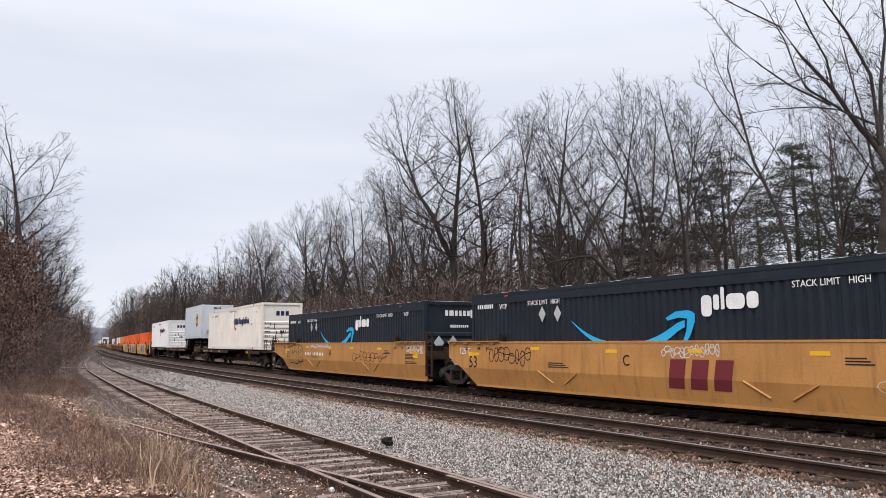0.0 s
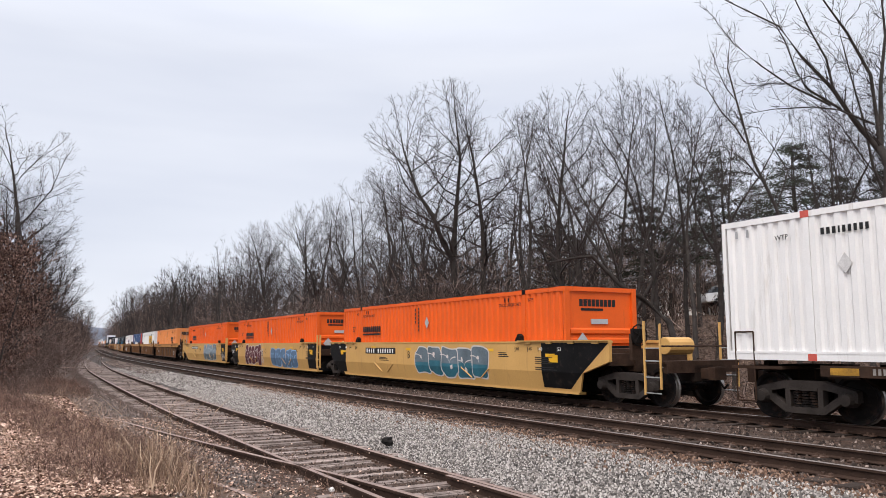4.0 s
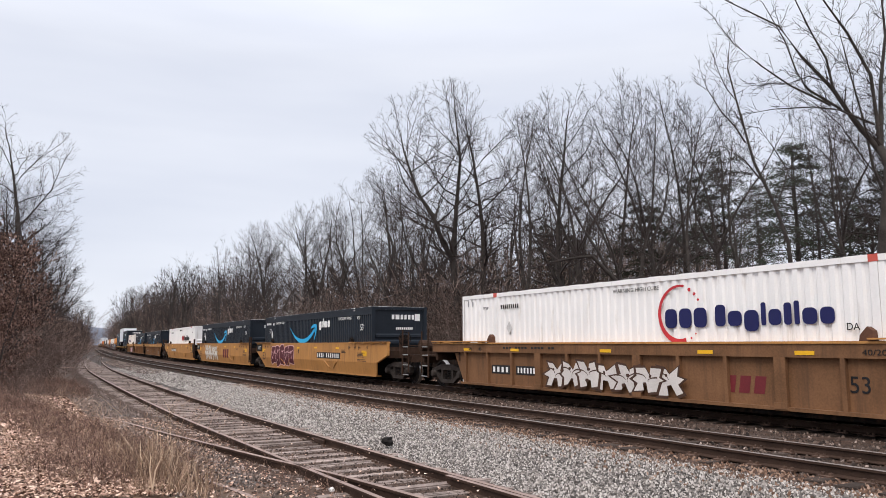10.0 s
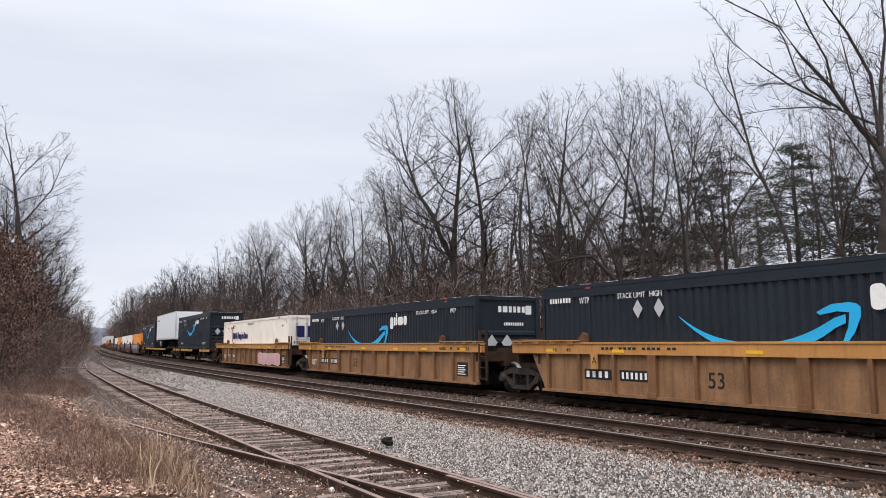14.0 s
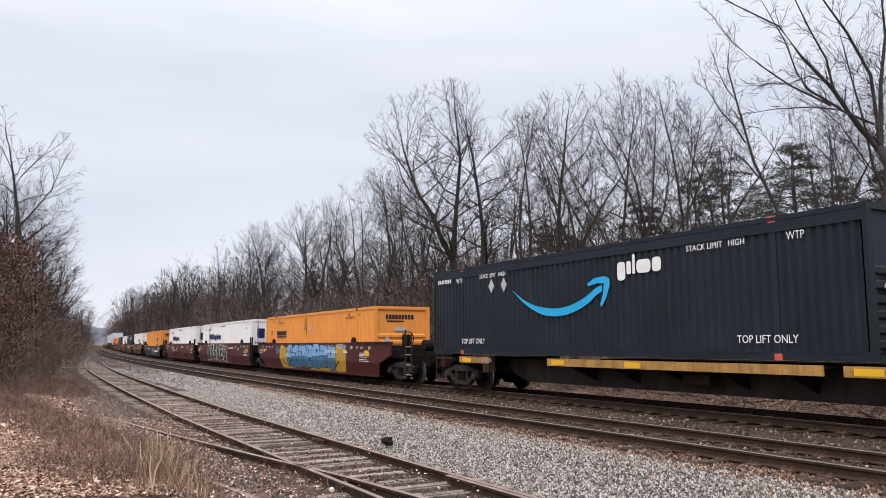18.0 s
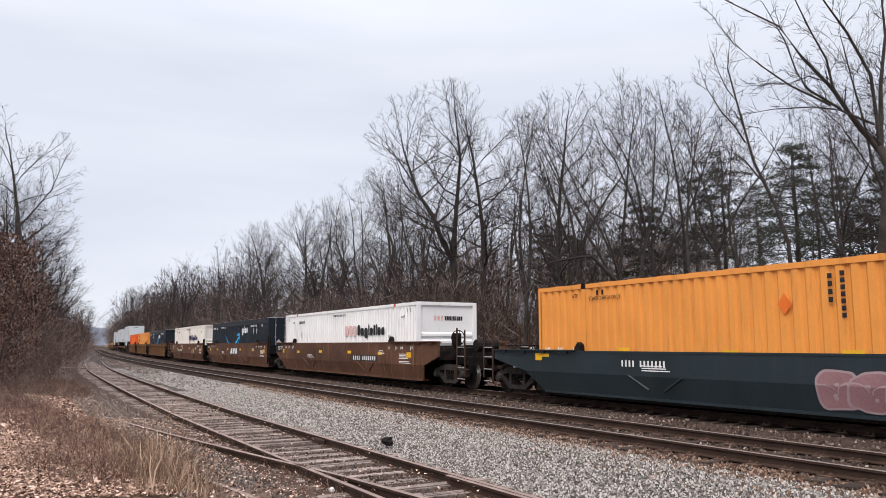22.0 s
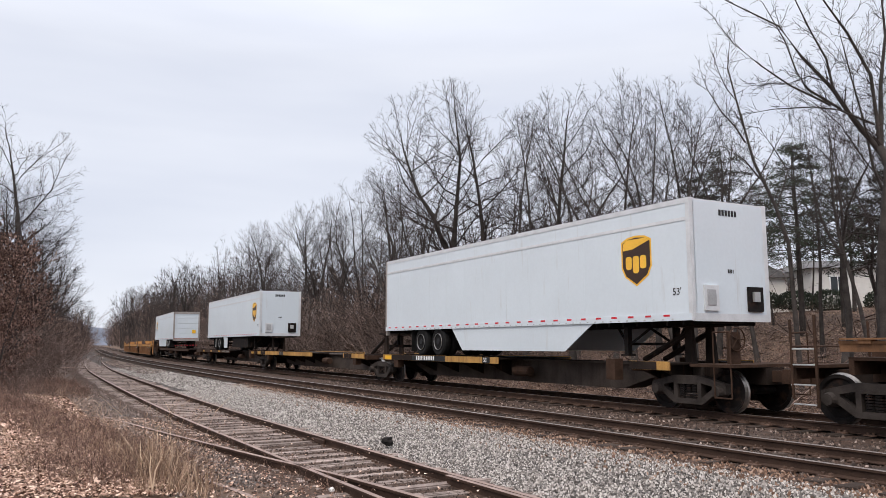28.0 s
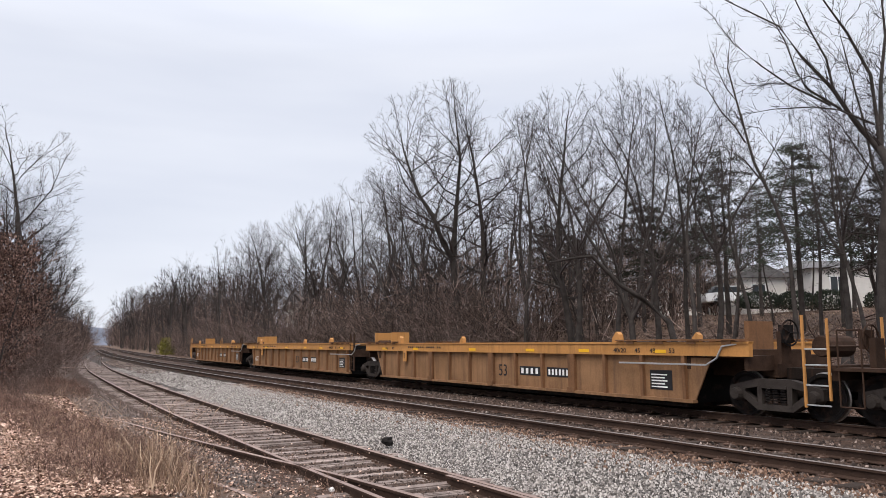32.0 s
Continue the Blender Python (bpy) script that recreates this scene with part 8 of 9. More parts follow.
def trailer(q_rear, length, paint, label, axles, reverse=False, front_mark=None, shield=None, skirt=None, pallet_box=None, white_rim=False, pup=False, z_bottom=2.03, z_top=4.83, stripe=True):
    """A box trailer. x runs from its rear end to its nose, which points forward unless reverse."""
    mid = q_rear - length / 2
    t = mover("semi_trailer", mid, label, "trailer", "trailers on the train", length / 2)
    h = length / 2
    sg = -1 if reverse else 1
    X = lambda x: (x - h)
    for s in (-1, 1):
        boxpart("side_wall", (X(0.08), X(length - 0.1), *sorted((s * 1.29, s * 1.25)), z_bottom + 0.16, z_top - 0.12), paint, t)
        bm = bmesh.new()
        n = int(length / 1.22)
        for i in range(1, n):
            xx = X(i * length / n)
            box(bm, xx - 0.012, xx + 0.012, *sorted((s * 1.2925, s * 1.288)), z_bottom + 0.17, z_top - 0.13)
        part("panel_seam", bm, paint, t)
        boxpart("bottom_rail", (X(0.02), X(length - 0.05), *sorted((s * 1.305, s * 1.2)), z_bottom, z_bottom + 0.16), M_ALU if paint is M_TRAILER2 else M_TRAILER, t)
        boxpart("top_rail", (X(0.02), X(length - 0.05), *sorted((s * 1.3, s * 1.2)), z_top - 0.12, z_top), M_ALU, t)
        if stripe:
            boxpart("belt_rail", (X(0.1), X(length - 0.1), *sorted((s * 1.3, s * 1.288)), z_top - 0.52, z_top - 0.44), M_ALU, t)
        k = int(length / 0.6) if s < 0 else 0
        for i in range(k):
            flat("reflective_tape", [rect(X(0.3 + i * (length - 0.6) / k), X(0.3 + i * (length - 0.6) / k + 0.2), z_bottom + 0.1, z_bottom + 0.145)], M_TAPE, t, -1.307, "red reflective tape")
        if k:
            flat("rivet_row", [rect(X(0.2 + i * 0.3), X(0.2 + i * 0.3 + 0.06), z_bottom + 0.02, z_bottom + 0.05) for i in range(int(length / 0.3) - 1)], M_ZINC, t, -1.307)["kind"] = "stuff"
        for x in (X(0.05), X(length - 0.06)):
            boxpart("corner_post", (x - 0.06, x + 0.06, *sorted((s * 1.302, s * 1.16)), z_bottom, z_top), M_ALU if (x > 0) == (sg > 0) or not stripe else M_ALUW, t)
    boxpart("roof", (X(0.05), X(length - 0.05), -1.22, 1.22, z_top - 0.06, z_top - 0.01), M_ALU, t)
    boxpart("floor", (X(0.05), X(length - 0.05), -1.2, 1.2, z_bottom + 0.02, z_bottom + 0.14), M_GRIME, t)
    nose, tail_x = (X(length), X(0)) if not reverse else (X(0), X(length))
    d = 1 if nose > 0 else -1
    boxpart("front_wall", (*sorted((nose - d * 0.1, nose)), -1.2, 1.2, z_bottom + 0.12, z_top - 0.05), paint, t)
    boxpart("nose_band", (*sorted((nose - d * 0.05, nose + d * 0.015)), -1.26, 1.26, z_bottom - 0.02, z_bottom + 0.16), M_ALU, t)
    if front_mark and d > 0:
        end_bars((-0.35, z_top - 0.36), [0.55] * 6, 0.14, M_SIGN_K, t, nose + 0.002, 0.2)
        boxpart("service_box", (nose, nose + 0.05, -0.95, -0.5, z_bottom + 0.22, z_bottom + 0.8), M_ALU, t)
        boxpart("service_door", (nose + 0.05, nose + 0.06, -0.88, -0.6, z_bottom + 0.34, z_bottom + 0.7), M_ZINC, t)
        boxpart("service_box", (nose, nose + 0.06, 0.5, 1.0, z_bottom + 0.22, z_bottom + 0.8), M_GRIME, t)
        boxpart("glad_hand", (nose + 0.05, nose + 0.12, 0.62, 0.82, z_bottom + 0.45, z_bottom + 0.68), M_ZINC, t)
        end_bars((-0.12, z_bottom + 1.1), [0.6, 0.6, 0.3], 0.09, M_SIGN_K, t, nose + 0.002, 0.3)
    # rear doors or roll-up door
    boxpart("rear_frame", (*sorted((tail_x, tail_x + d * 0.1)), -1.28, 1.28, z_bottom - 0.18, z_bottom + 0.12), M_ALUW, t)
    boxpart("rear_header", (*sorted((tail_x, tail_x + d * 0.1)), -1.28, 1.28, z_top - 0.2, z_top), M_ALUW, t)
    for i in range(5):
        z0 = z_bottom + 0.12 + i * (z_top - z_bottom - 0.32) / 5
        boxpart("door_panel", (*sorted((tail_x + d * 0.04, tail_x + d * 0.09)), -1.16, 1.16, z0 + 0.006, z0 + (z_top - z_bottom - 0.32) / 5 - 0.006), paint, t)
    if reverse:
        end_bars((0.55, z_bottom + 0.6), [1.0], 0.36, M_SIGN_Y, t, tail_x + 0.0 - d * 0.002 if d < 0 else tail_x, 0.1)
        bm = bmesh.new()
        for i in range(12):
            box(bm, tail_x - 0.0, tail_x + 0.006, -1.2 + i * 0.2, -1.2 + i * 0.2 + 0.12, z_bottom + 0.08, z_bottom + 0.12)
        part("reflective_tape", bm, M_TAPE, t)
    # under-ride guard
    bm = bmesh.new()
    gx = tail_x + d * 0.06
    box(bm, gx - 0.05, gx + 0.05, -1.15, 1.15, z_bottom - 0.66, z_bottom - 0.56)
    for y in (-0.75, 0.0, 0.75):
        box(bm, gx - 0.04, gx + 0.04, y - 0.05, y + 0.05, z_bottom - 0.6, z_bottom)
    part("underride_guard", bm, M_GRIME, t)
    bm = bmesh.new()
    for i in range(8):
        box(bm, *sorted((gx - d * 0.05, gx - d * 0.054)), -1.1 + i * 0.29, -0.95 + i * 0.29, z_bottom - 0.64, z_bottom - 0.58)
    part("guard_tape", bm, M_TAPE, t, "red reflective tape")
    # running gear: tyres stand on the deck of the car below
    for ax in axles:
        xx = X(ax)
        boxpart("axle", (xx - 0.07, xx + 0.07, -0.9, 0.9, 1.52, 1.66), M_GRIME, t)
        for y in (-1.12, -0.8, 0.8, 1.12):
            w = put("wheel", shared("tyre", m_tyre, M_TYRE), t, pose(xx, y, 1.59))
            if abs(y) > 1:
                rm = M_RIMW if (white_rim and ax == axles[0]) else M_RIM
                put("rim", shared(("rim", rm.name), m_rim, rm), w, pose(0, -0.015 if y < 0 else 0.015, 0, 0, 0, 0 if y < 0 else 180))
                put("rim_flange", shared("rim_flange", lambda bm: hoop(bm, 0.28, 0.289, -0.145, -0.11), M_ZINC), w, pose(0, -0.015 if y < 0 else 0.015, 0, 0, 0, 0 if y < 0 else 180))
    c0, c1 = X(min(axles) - 1.0), X(max(axles) + 1.0)
    boxpart("slider_frame", (c0, c1, -0.55, 0.55, 1.75, z_bottom + 0.02), M_GRIME, t)
    bm = bmesh.new()
    for i in range(int(length / 0.5)):
        xx = X(0.25 + i * 0.5)
        box(bm, xx - 0.03, xx + 0.03, -1.2, 1.2, z_bottom - 0.1, z_bottom + 0.02)
    part("underframe", bm, M_GRIME, t)["kind"] = "stuff"
    # landing gear near the nose
    lx = (nose - d * (2.6 if not pup else 2.0))
    for y in (-0.85, 0.85):
        bm = bmesh.new()
        box(bm, lx - 0.07, lx + 0.07, y - 0.07, y + 0.07, 1.25, z_bottom)
        box(bm, lx - 0.14, lx + 0.14, y - 0.12, y + 0.12, 1.2, 1.25)
        rod(bm, (lx, y, 1.45), (lx - d * 0.8, y * 0.6, z_bottom), 0.035, 5)
        rod(bm, (lx, y, 1.45), (lx + d * 0.7, y * 0.6, z_bottom), 0.035, 5)
        part("landing_leg", bm, M_GRIME, t)
    handrail(t, [(lx, -0.85, 1.5), (lx, 0.85, 1.5)], 0.035, M_GRIME, "cross_brace")
    boxpart("kingpin_plate", (*sorted((nose - d * 1.9, nose - d * 0.1)), -0.6, 0.6, z_bottom - 0.06, z_bottom + 0.03), M_GRIME, t)
    fx = X(min(axles) - 0.72) if not reverse else X(max(axles) + 0.72)
    for y in (-0.98, 0.98):
        boxpart("mud_flap", (fx - 0.01, fx + 0.01, y - 0.3, y + 0.3, 1.25, z_bottom), M_TYRE, t)
    if skirt:
        for s in (-1, 1):
            bm = bmesh.new()
            prism(bm, [(X(a), b) for a, b in skirt], *sorted((s * 1.27, s * 1.255)))
            part("side_skirt", bm, M_TRAILER, t)
    if pallet_box:
        bm = bmesh.new()
        prism(bm, [(X(a), b) for a, b in pallet_box], -1.15, 1.15)
        part("pallet_box", bm, M_GRIME, t, "black steel pallet box")
    if shield is not None:
        x, z, r = X(shield), 3.52, 0.62
        out = [(x - 0.52, z + 0.5), (x - 0.52, z - 0.15), (x - 0.4, z - 0.38), (x, z - 0.62), (x + 0.4, z - 0.38), (x + 0.52, z - 0.15), (x + 0.52, z + 0.5), (x + 0.3, z + 0.6), (x, z + 0.63), (x - 0.3, z + 0.6)]
        flat("shield_mark", [out], M_GOLD, t, -1.293, "brown and gold shield")
        inn = [(x + (a - x) * 0.91, z + (b - z) * 0.92) for a, b in out]
        flat("shield_mark", [inn], M_LBROWN, t, -1.296)
        flat("shield_mark", [[(x - 0.45, z + 0.28), (x - 0.1, z + 0.3), (x + 0.45, z + 0.47), (x + 0.3, z + 0.54), (x - 0.3, z + 0.54), (x - 0.45, z + 0.45)]], M_GOLD, t, -1.299)
        wordmark(t, x - 0.37, x + 0.37, z - 0.3, z + 0.2, [(0.2, 0.85), (0.0, 0.85), (0.2, 0.85)], M_GOLD, -1.299)
        if not pup:
            nx = X(length - 0.6) if not reverse else X(0.3)
            lettering("53'", nx, 2.62, 0.16, M_SIGN_K, t, -1.293)
    return t


# ---- the consist, front to rear ----
G_PURPLE = mat("maroon_spray", (0.10, 0.015, 0.025), 0.6)
G_SKY = mat("light_blue_spray", (0.22, 0.40, 0.66), 0.6, 0, 0.2)
G_TEAL = mat("teal_spray", (0.03, 0.14, 0.19), 0.6, 0, 0.3)
G_DKTEAL = mat("dark_teal_spray", (0.012, 0.05, 0.07), 0.6, 0, 0.3)
G_GREY = mat("grey_blue_spray", (0.13, 0.17, 0.2), 0.6, 0, 0.3)
G_GREEN = mat("dark_green_spray", (0.02, 0.05, 0.042), 0.6, 0, 0.3)
G_YELLOW = mat("ochre_spray", (0.48, 0.29, 0.03), 0.6, 0, 0.2)
G_STEEL = mat("steel_grey_spray", (0.24, 0.29, 0.33), 0.6, 0, 0.3)
G_SKY2 = mat("pale_blue_spray", (0.42, 0.52, 0.6), 0.6, 0, 0.2)
G_BLACK = mat("black_spray", (0.014, 0.012, 0.012), 0.6, 0, 0.3)
G_BLUE = mat("steel_blue_spray", (0.10, 0.17, 0.27), 0.6, 0, 0.2)
G_ROSE = mat("rose_spray", (0.30, 0.16, 0.17), 0.6, 0, 0.2)


def number_panel(c, x0, x1, z0, z1, y=-1.454, dark=True):
    if dark:
        flat("number_panel", [rect(R(x0), R(x1), z0, z1)], M_SIGN_K, c, y)
    h = (z1 - z0) * 0.68
    w = (x1 - x0 - 0.2) / 12
    zz = z0 + (z1 - z0) * 0.16
    flat("stencil_mark", [rect(R(x0 + 0.12 + k * w), R(x0 + 0.12 + k * w + w * 0.45), zz, zz + h) for k in range(12) if k not in (4,)], M_SIGN_W, c, y - 0.003)


def block_logo(c, x0, z0, wide, high, material, y=-1.454, bent=True):
    """The car owner's mark as three plain slanted slabs."""
    w = wide / 3
    polys = []
    for k in range(3):
        a = x0 + k * w
        polys.append([(R(a), z0), (R(a + w * 0.72), z0), (R(a + w * 0.9), z0 + high), (R(a + w * 0.18), z0 + high)])
    car_mark("owner_mark", polys, material, c, y + 0.004, 0.006, "", bent)


WZ = 0.2


def build_train():
    # yellow well cars in front
    c = smooth_well(13.93, M_YELL, None, False, False, "C", "yellow plate-sided well car with a maroon owner's mark and scrawls")
    block_logo(c, 8.66, 0.5, 1.95, 0.66, M_MAROON)
    scrawl(c, 1.2, 3.4, 0.85, 1.4, G_BLACK, -1.45, 3, 8)
    scrawl(c, 8.5, 10.2, 1.2, 1.5, G_PALE, -1.45, 4, 12, 0.011)
    scrawl(c, 13.6, 15.2, 0.6, 0.85, G_PALE, -1.45, 5, 8, 0.006)
    lettering("125 T", R(-0.6), 1.18, 0.2, M_SIGN_W, c, -1.454)
    lettering("53", R(0.0), 0.76, 0.36, M_SIGN_K, c, -1.454)
    navy(13.93, WZ, "old", "dark navy ribbed container with a blue arrow and white marks")
    c = smooth_well(33.5, M_YELL, None, False, True, "A", "yellow plate-sided well car with black scrawl along its side")
    scrawl(c, 9.6, 13.2, 0.8, 1.2, G_BLACK, -1.45, 8, 9, 0.013)
    graffiti(c, 0.8, 2.9, 0.5, 1.45, 3, mat("yellow_brown_gap", (0.42, 0.22, 0.07), 0.6), G_BLACK, -1.45, 5)
    scrawl(c, 4.0, 7.0, 1.3, 1.5, G_PALE, -1.45, 9, 14, 0.014)
    number_panel(c, 3.2, 6.1, 0.92, 1.14, dark=False)
    scrawl(c, 15.0, 16.4, 1.15, 1.5, G_PALE, -1.45, 10, 12, 0.014)
    lettering("53", R(0.2), 0.8, 0.36, M_SIGN_K, c, -1.454)
    navy(33.5, WZ, "old", "dark navy ribbed container with a blue arrow and two grey placards")
    # first spine set
    P = 18.05
    t0 = 39.3
    spine(t0 + P, t0, [(0.6, 9.6), (14.8, 18.4)], "grimy dark spine car unit carrying a white container", lead=True)
    c = stg(55.32, 1.18, M_CREAM, 8.92, 4.2, "cream-white ribbed container with rust-streaked end on a spine car")
    rust_streaks(c, 6)
    spine(t0 + 2 * P, t0 + P, [(-0.3, 9.6), (14.5, 17.2)], "rusty spine car unit with a short trailer, half empty", hitch=16.6, words="TWIN 28-ALL PURPOSE SPINE CAR")
    trailer(67.1, 8.53, M_TRAILER, "short pale grey-white parcel trailer with a brown shield mark", [1.35], front_mark=True, shield=6.3, pup=True)
    spine(t0 + 3 * P, t0 + 2 * P, [(0.6, 3.6), (6.4, 13.2), (14.6, 17.4)], "grimy dark spine car unit under a clean white container", tail=True, words="ALL PURPOSE SPINE CAR")
    stg(95.06, 1.18, M_WHITE, 8.92, 4.2, "clean white ribbed container with navy word shapes and red ring")
    # pale yellow well cars with orange containers
    lab = "light yellow well car with black ends and graffiti"
    c = smooth_well(116.6, M_YELLF, None, True, False, "B", lab, dark_ends=True)
    graffiti(c, 7.5, 12.4, 0.35, 1.45, 5, G_GREY, G_PALE, -1.45, 21, G_TEAL)
    number_panel(c, 2.8, 5.7, 1.12, 1.36)
    schneider(116.6, WZ, M_ORANGE, "bright orange ribbed container with black word shapes")
    c = smooth_well(136.4, M_YELLF, None, False, False, "C", "light yellow well car with maroon and blue graffiti, black ends", dark_ends=True)
    graffiti(c, 2.6, 6.4, 0.25, 1.5, 5, G_PURPLE, G_PALE, -1.45, 22)
    graffiti(c, 8.6, 13.4, 0.25, 1.25, 5, G_BLUE, G_SKY, -1.45, 23)
    scrawl(c, 5.7, 6.9, 0.4, 1.5, G_PALE, -1.45, 24, 8)
    lettering("53", R(6.48), 0.8, 0.3, M_SIGN_K, c, -1.454)
    lettering("125T", R(-1.1), 0.9, 0.24, M_SIGN_W, c, -1.46)
    schneider(136.4, WZ, M_ORANGE, "bright orange ribbed container with black word shapes")
    c = smooth_well(156.2, M_YELLF, None, False, True, "A", "light yellow well car with grey-blue graffiti", dark_ends=False)
    car_mark("dark_end_panel", [[(R(15.0), 1.53), (R(15.2), 0.3), (R(16.4), 0.3), (R(16.5), 0.74), (R(16.5), 1.53)][::-1][::-1]], M_BLACK, c, -1.45)
    graffiti(c, 8.3, 13.2, 0.28, 1.5, 4, G_STEEL, G_SKY2, -1.45, 31, G_GREY)
    scrawl(c, 15.2, 16.3, 0.4, 0.95, G_PALE, -1.45, 26, 10)
    number_panel(c, 2.7, 5.75, 1.12, 1.33)
    lettering("53", R(6.4), 0.92, 0.26, M_SIGN_K, c, -1.454)
    schneider(156.2, WZ, M_ORANGE, "bright orange ribbed container with black word shapes and corrugated end")
    # brown ribbed wells
    lab = "brown-sided ribbed well car with dirty yellow top chord"
    c = ribbed_well(180.1, M_YELL, M_BRDIRT, True, False, "A", lab)
    schneider(180.1, WZ, M_PEACH, "faded orange ribbed container with doors and lock rods", "doors", 12.15)
    c = ribbed_well(199.86, M_YELL, M_BRDIRT, False, False, "C", "brown-sided ribbed well car with white owner's mark")
    block_logo(c, 5.75, 0.45, 2.2, 0.42, M_SIGN_W, -1.349, False)
    hunt(199.86, WZ, "white ribbed container with a large black-framed yellow sign")
    c = ribbed_well(219.3, M_YELL, M_BRDIRT, False, True, "B", lab)
    pacer(219.3, WZ, "blue ribbed container with salmon corner posts and white word shapes")
    c = ribbed_well(243.06, M_YELL, M_TANB, True, True, "", "single dirty yellow ribbed well car with pale graffiti")
    graffiti(c, 4.8, 9.7, 0.32, 1.05, 7, G_PALE, mat("brown_shadow_spray", (0.07, 0.035, 0.022), 0.6), -1.456, 41, bent=False, sharp=True)
    lettering("53", R(13.6), 0.62, 0.3, M_SIGN_K, c, -1.349)
    block_logo(c, 10.8, 0.5, 1.1, 0.35, M_MAROON, -1.349, False)
    stg(243.06, WZ, M_WHITE, 9.13, 4.3, "clean white ribbed container with navy word shapes and red ring")
    # yellow plate wells with navy boxes
    c = smooth_well(266.7, M_YELL, None, True, False, "A", "yellow plate-sided well car with pink and maroon graffiti")
    graffiti(c, 1.9, 6.0, 0.35, 1.5, 5, G_PURPLE, mat("pink_spray", (0.72, 0.47, 0.47), 0.6), -1.45, 51)
    number_panel(c, 9.7, 12.9, 0.84, 1.12)
    flat("dark_end_panel", [rect(R(-1.25), R(-0.05), 1.08, 1.5)], M_BLACK, c, -1.4525)
    lettering("125T", R(-1.0), 1.2, 0.2, M_SIGN_W, c, -1.46)
    lettering("53", R(0.1), 0.62, 0.42, M_SIGN_K, c, -1.454)
    navy(266.7, WZ, "new", "dark navy ribbed container with white stack marks and blue arrow")
    c = smooth_well(286.5, M_YELL, None, False, False, "C", "yellow plate-sided well car with white graffiti and maroon mark")
    graffiti(c, 2.3, 6.9, 0.28, 1.5, 6, mat("white_spray", (0.66, 0.62, 0.56), 0.6, 0, 0.15), mat("tan_shadow_spray", (0.34, 0.2, 0.09), 0.6), -1.45, 52, None, sharp=True)
    block_logo(c, 8.8, 0.56, 1.95, 0.6, M_MAROON)
    flat("dark_end_panel", [rect(R(-1.25), R(-0.05), 1.08, 1.5)], M_BLACK, c, -1.4525)
    lettering("125 T", R(-1.0), 1.2, 0.2, M_SIGN_W, c, -1.46)
    lettering("53", R(0.15), 0.58, 0.38, M_SIGN_K, c, -1.454)
    navy(286.5, WZ, "new", "dark navy ribbed container with white stack marks and blue arrow")
    c = smooth_well(306.2, M_YELL, None, False, True, "B", "yellow plate-sided well car with a black number panel")
    number_panel(c, 3.2, 6.4, 0.82, 1.1)
    lettering("53", R(0.0), 0.6, 0.38, M_SIGN_K, c, -1.454)
    flat("dark_end_panel", [rect(R(15.95), R(16.5), 0.8, 1.5)], M_BLACK, c, -1.4525)
    stg(306.2, WZ, M_WHITE, 8.83, 4.4, "white ribbed container with red and black word shapes", "wall", False, M_SIGN_R)
    # yellow-brown ribbed wells
    lab = "weathered yellow ribbed well car streaked with grime"
    c = ribbed_well(330.0, M_YELL, M_YELLD, True, False, "A", lab)
    navy(330.0, WZ, "old", "dark navy ribbed container with a blue arrow and two grey placards")
    c = ribbed_well(349.8, M_YELL, M_YELLD, False, False, "C", lab)
    navy(349.8, WZ, "old", "dark navy ribbed container with a blue arrow and two grey placards")
    c = ribbed_well(369.5, M_YELL, M_YELLD, False, True, "B", lab + " and pink graffiti")
    graffiti(c, 10.4, 15.0, 0.32, 1.0, 5, mat("pink_spray2", (0.6, 0.33, 0.36), 0.6), G_PALE, -1.456, 61, bent=False)
    stg(369.5, WZ, M_CREAM, 2.8, 4.3, "cream-white ribbed container with doors and large navy shapes", "doors")
    # second spine set
    P, t0 = 17.3, 374.4
    spine(t0 + P, t0, [(0.5, 2.6), (3.4, 9.5), (13.2, 17.6)], "dark spine car unit under a tall navy container", lead=True, yellow=True, words="ALL PURPOSE SPINE CAR")
    c = navy(391.08, 1.18, "spine", "dark navy ribbed container riding high on a spine car")
    spine(t0 + 2 * P, t0 + P, [(-0.2, 9.3), (16.0, 17.1)], "rusty spine car unit carrying a long white trailer", hitch=16.0, yellow=True, words="53' ALL PURPOSE SPINE CAR")
    t = trailer(409.4, 16.15, M_TRAILER2, "long plain bright white box trailer with one white rim", [3.6, 4.9], shield=None, white_rim=True, stripe=False)
    wordmark(t, -7.4, -5.7, 4.14, 4.36, [(0, 1)] + [(0, 0.7)] * 8, M_SIGN_K, -1.293)
    flat("logo_mark", [rect(-6.7, -6.5, 4.42, 4.62)], M_SIGN_R, t, -1.293)
    spine(t0 + 3 * P, t0 + 2 * P, [(0.4, 2.2), (5.2, 13.6), (14.0, 17.2)], "dark spine car unit under a tall navy container", tail=True, yellow=True)
    navy(427.9, 1.18, "spine", "dark navy ribbed container riding high on a spine car")
    # oxide-red wells
    c = smooth_well(449.25, M_OXIDE, None, True, False, "", "oxide-red plate-sided well car with large blue and ochre graffiti")
    graffiti(c, 4.6, 12.0, 0.27, 1.52, 7, G_SKY, G_DKTEAL, -1.45, 71, mat("deep_blue_spray", (0.06, 0.16, 0.27), 0.6, 0, 0.3), back=G_YELLOW)
    scrawl(c, 2.6, 3.4, 0.9, 1.4, G_SKY, -1.45, 72, 6)
    scrawl(c, 12.0, 13.3, 1.3, 1.5, G_SKY, -1.45, 73, 8)
    lettering("125T", R(-0.9), 0.98, 0.24, M_SIGN_W, c, -1.454)
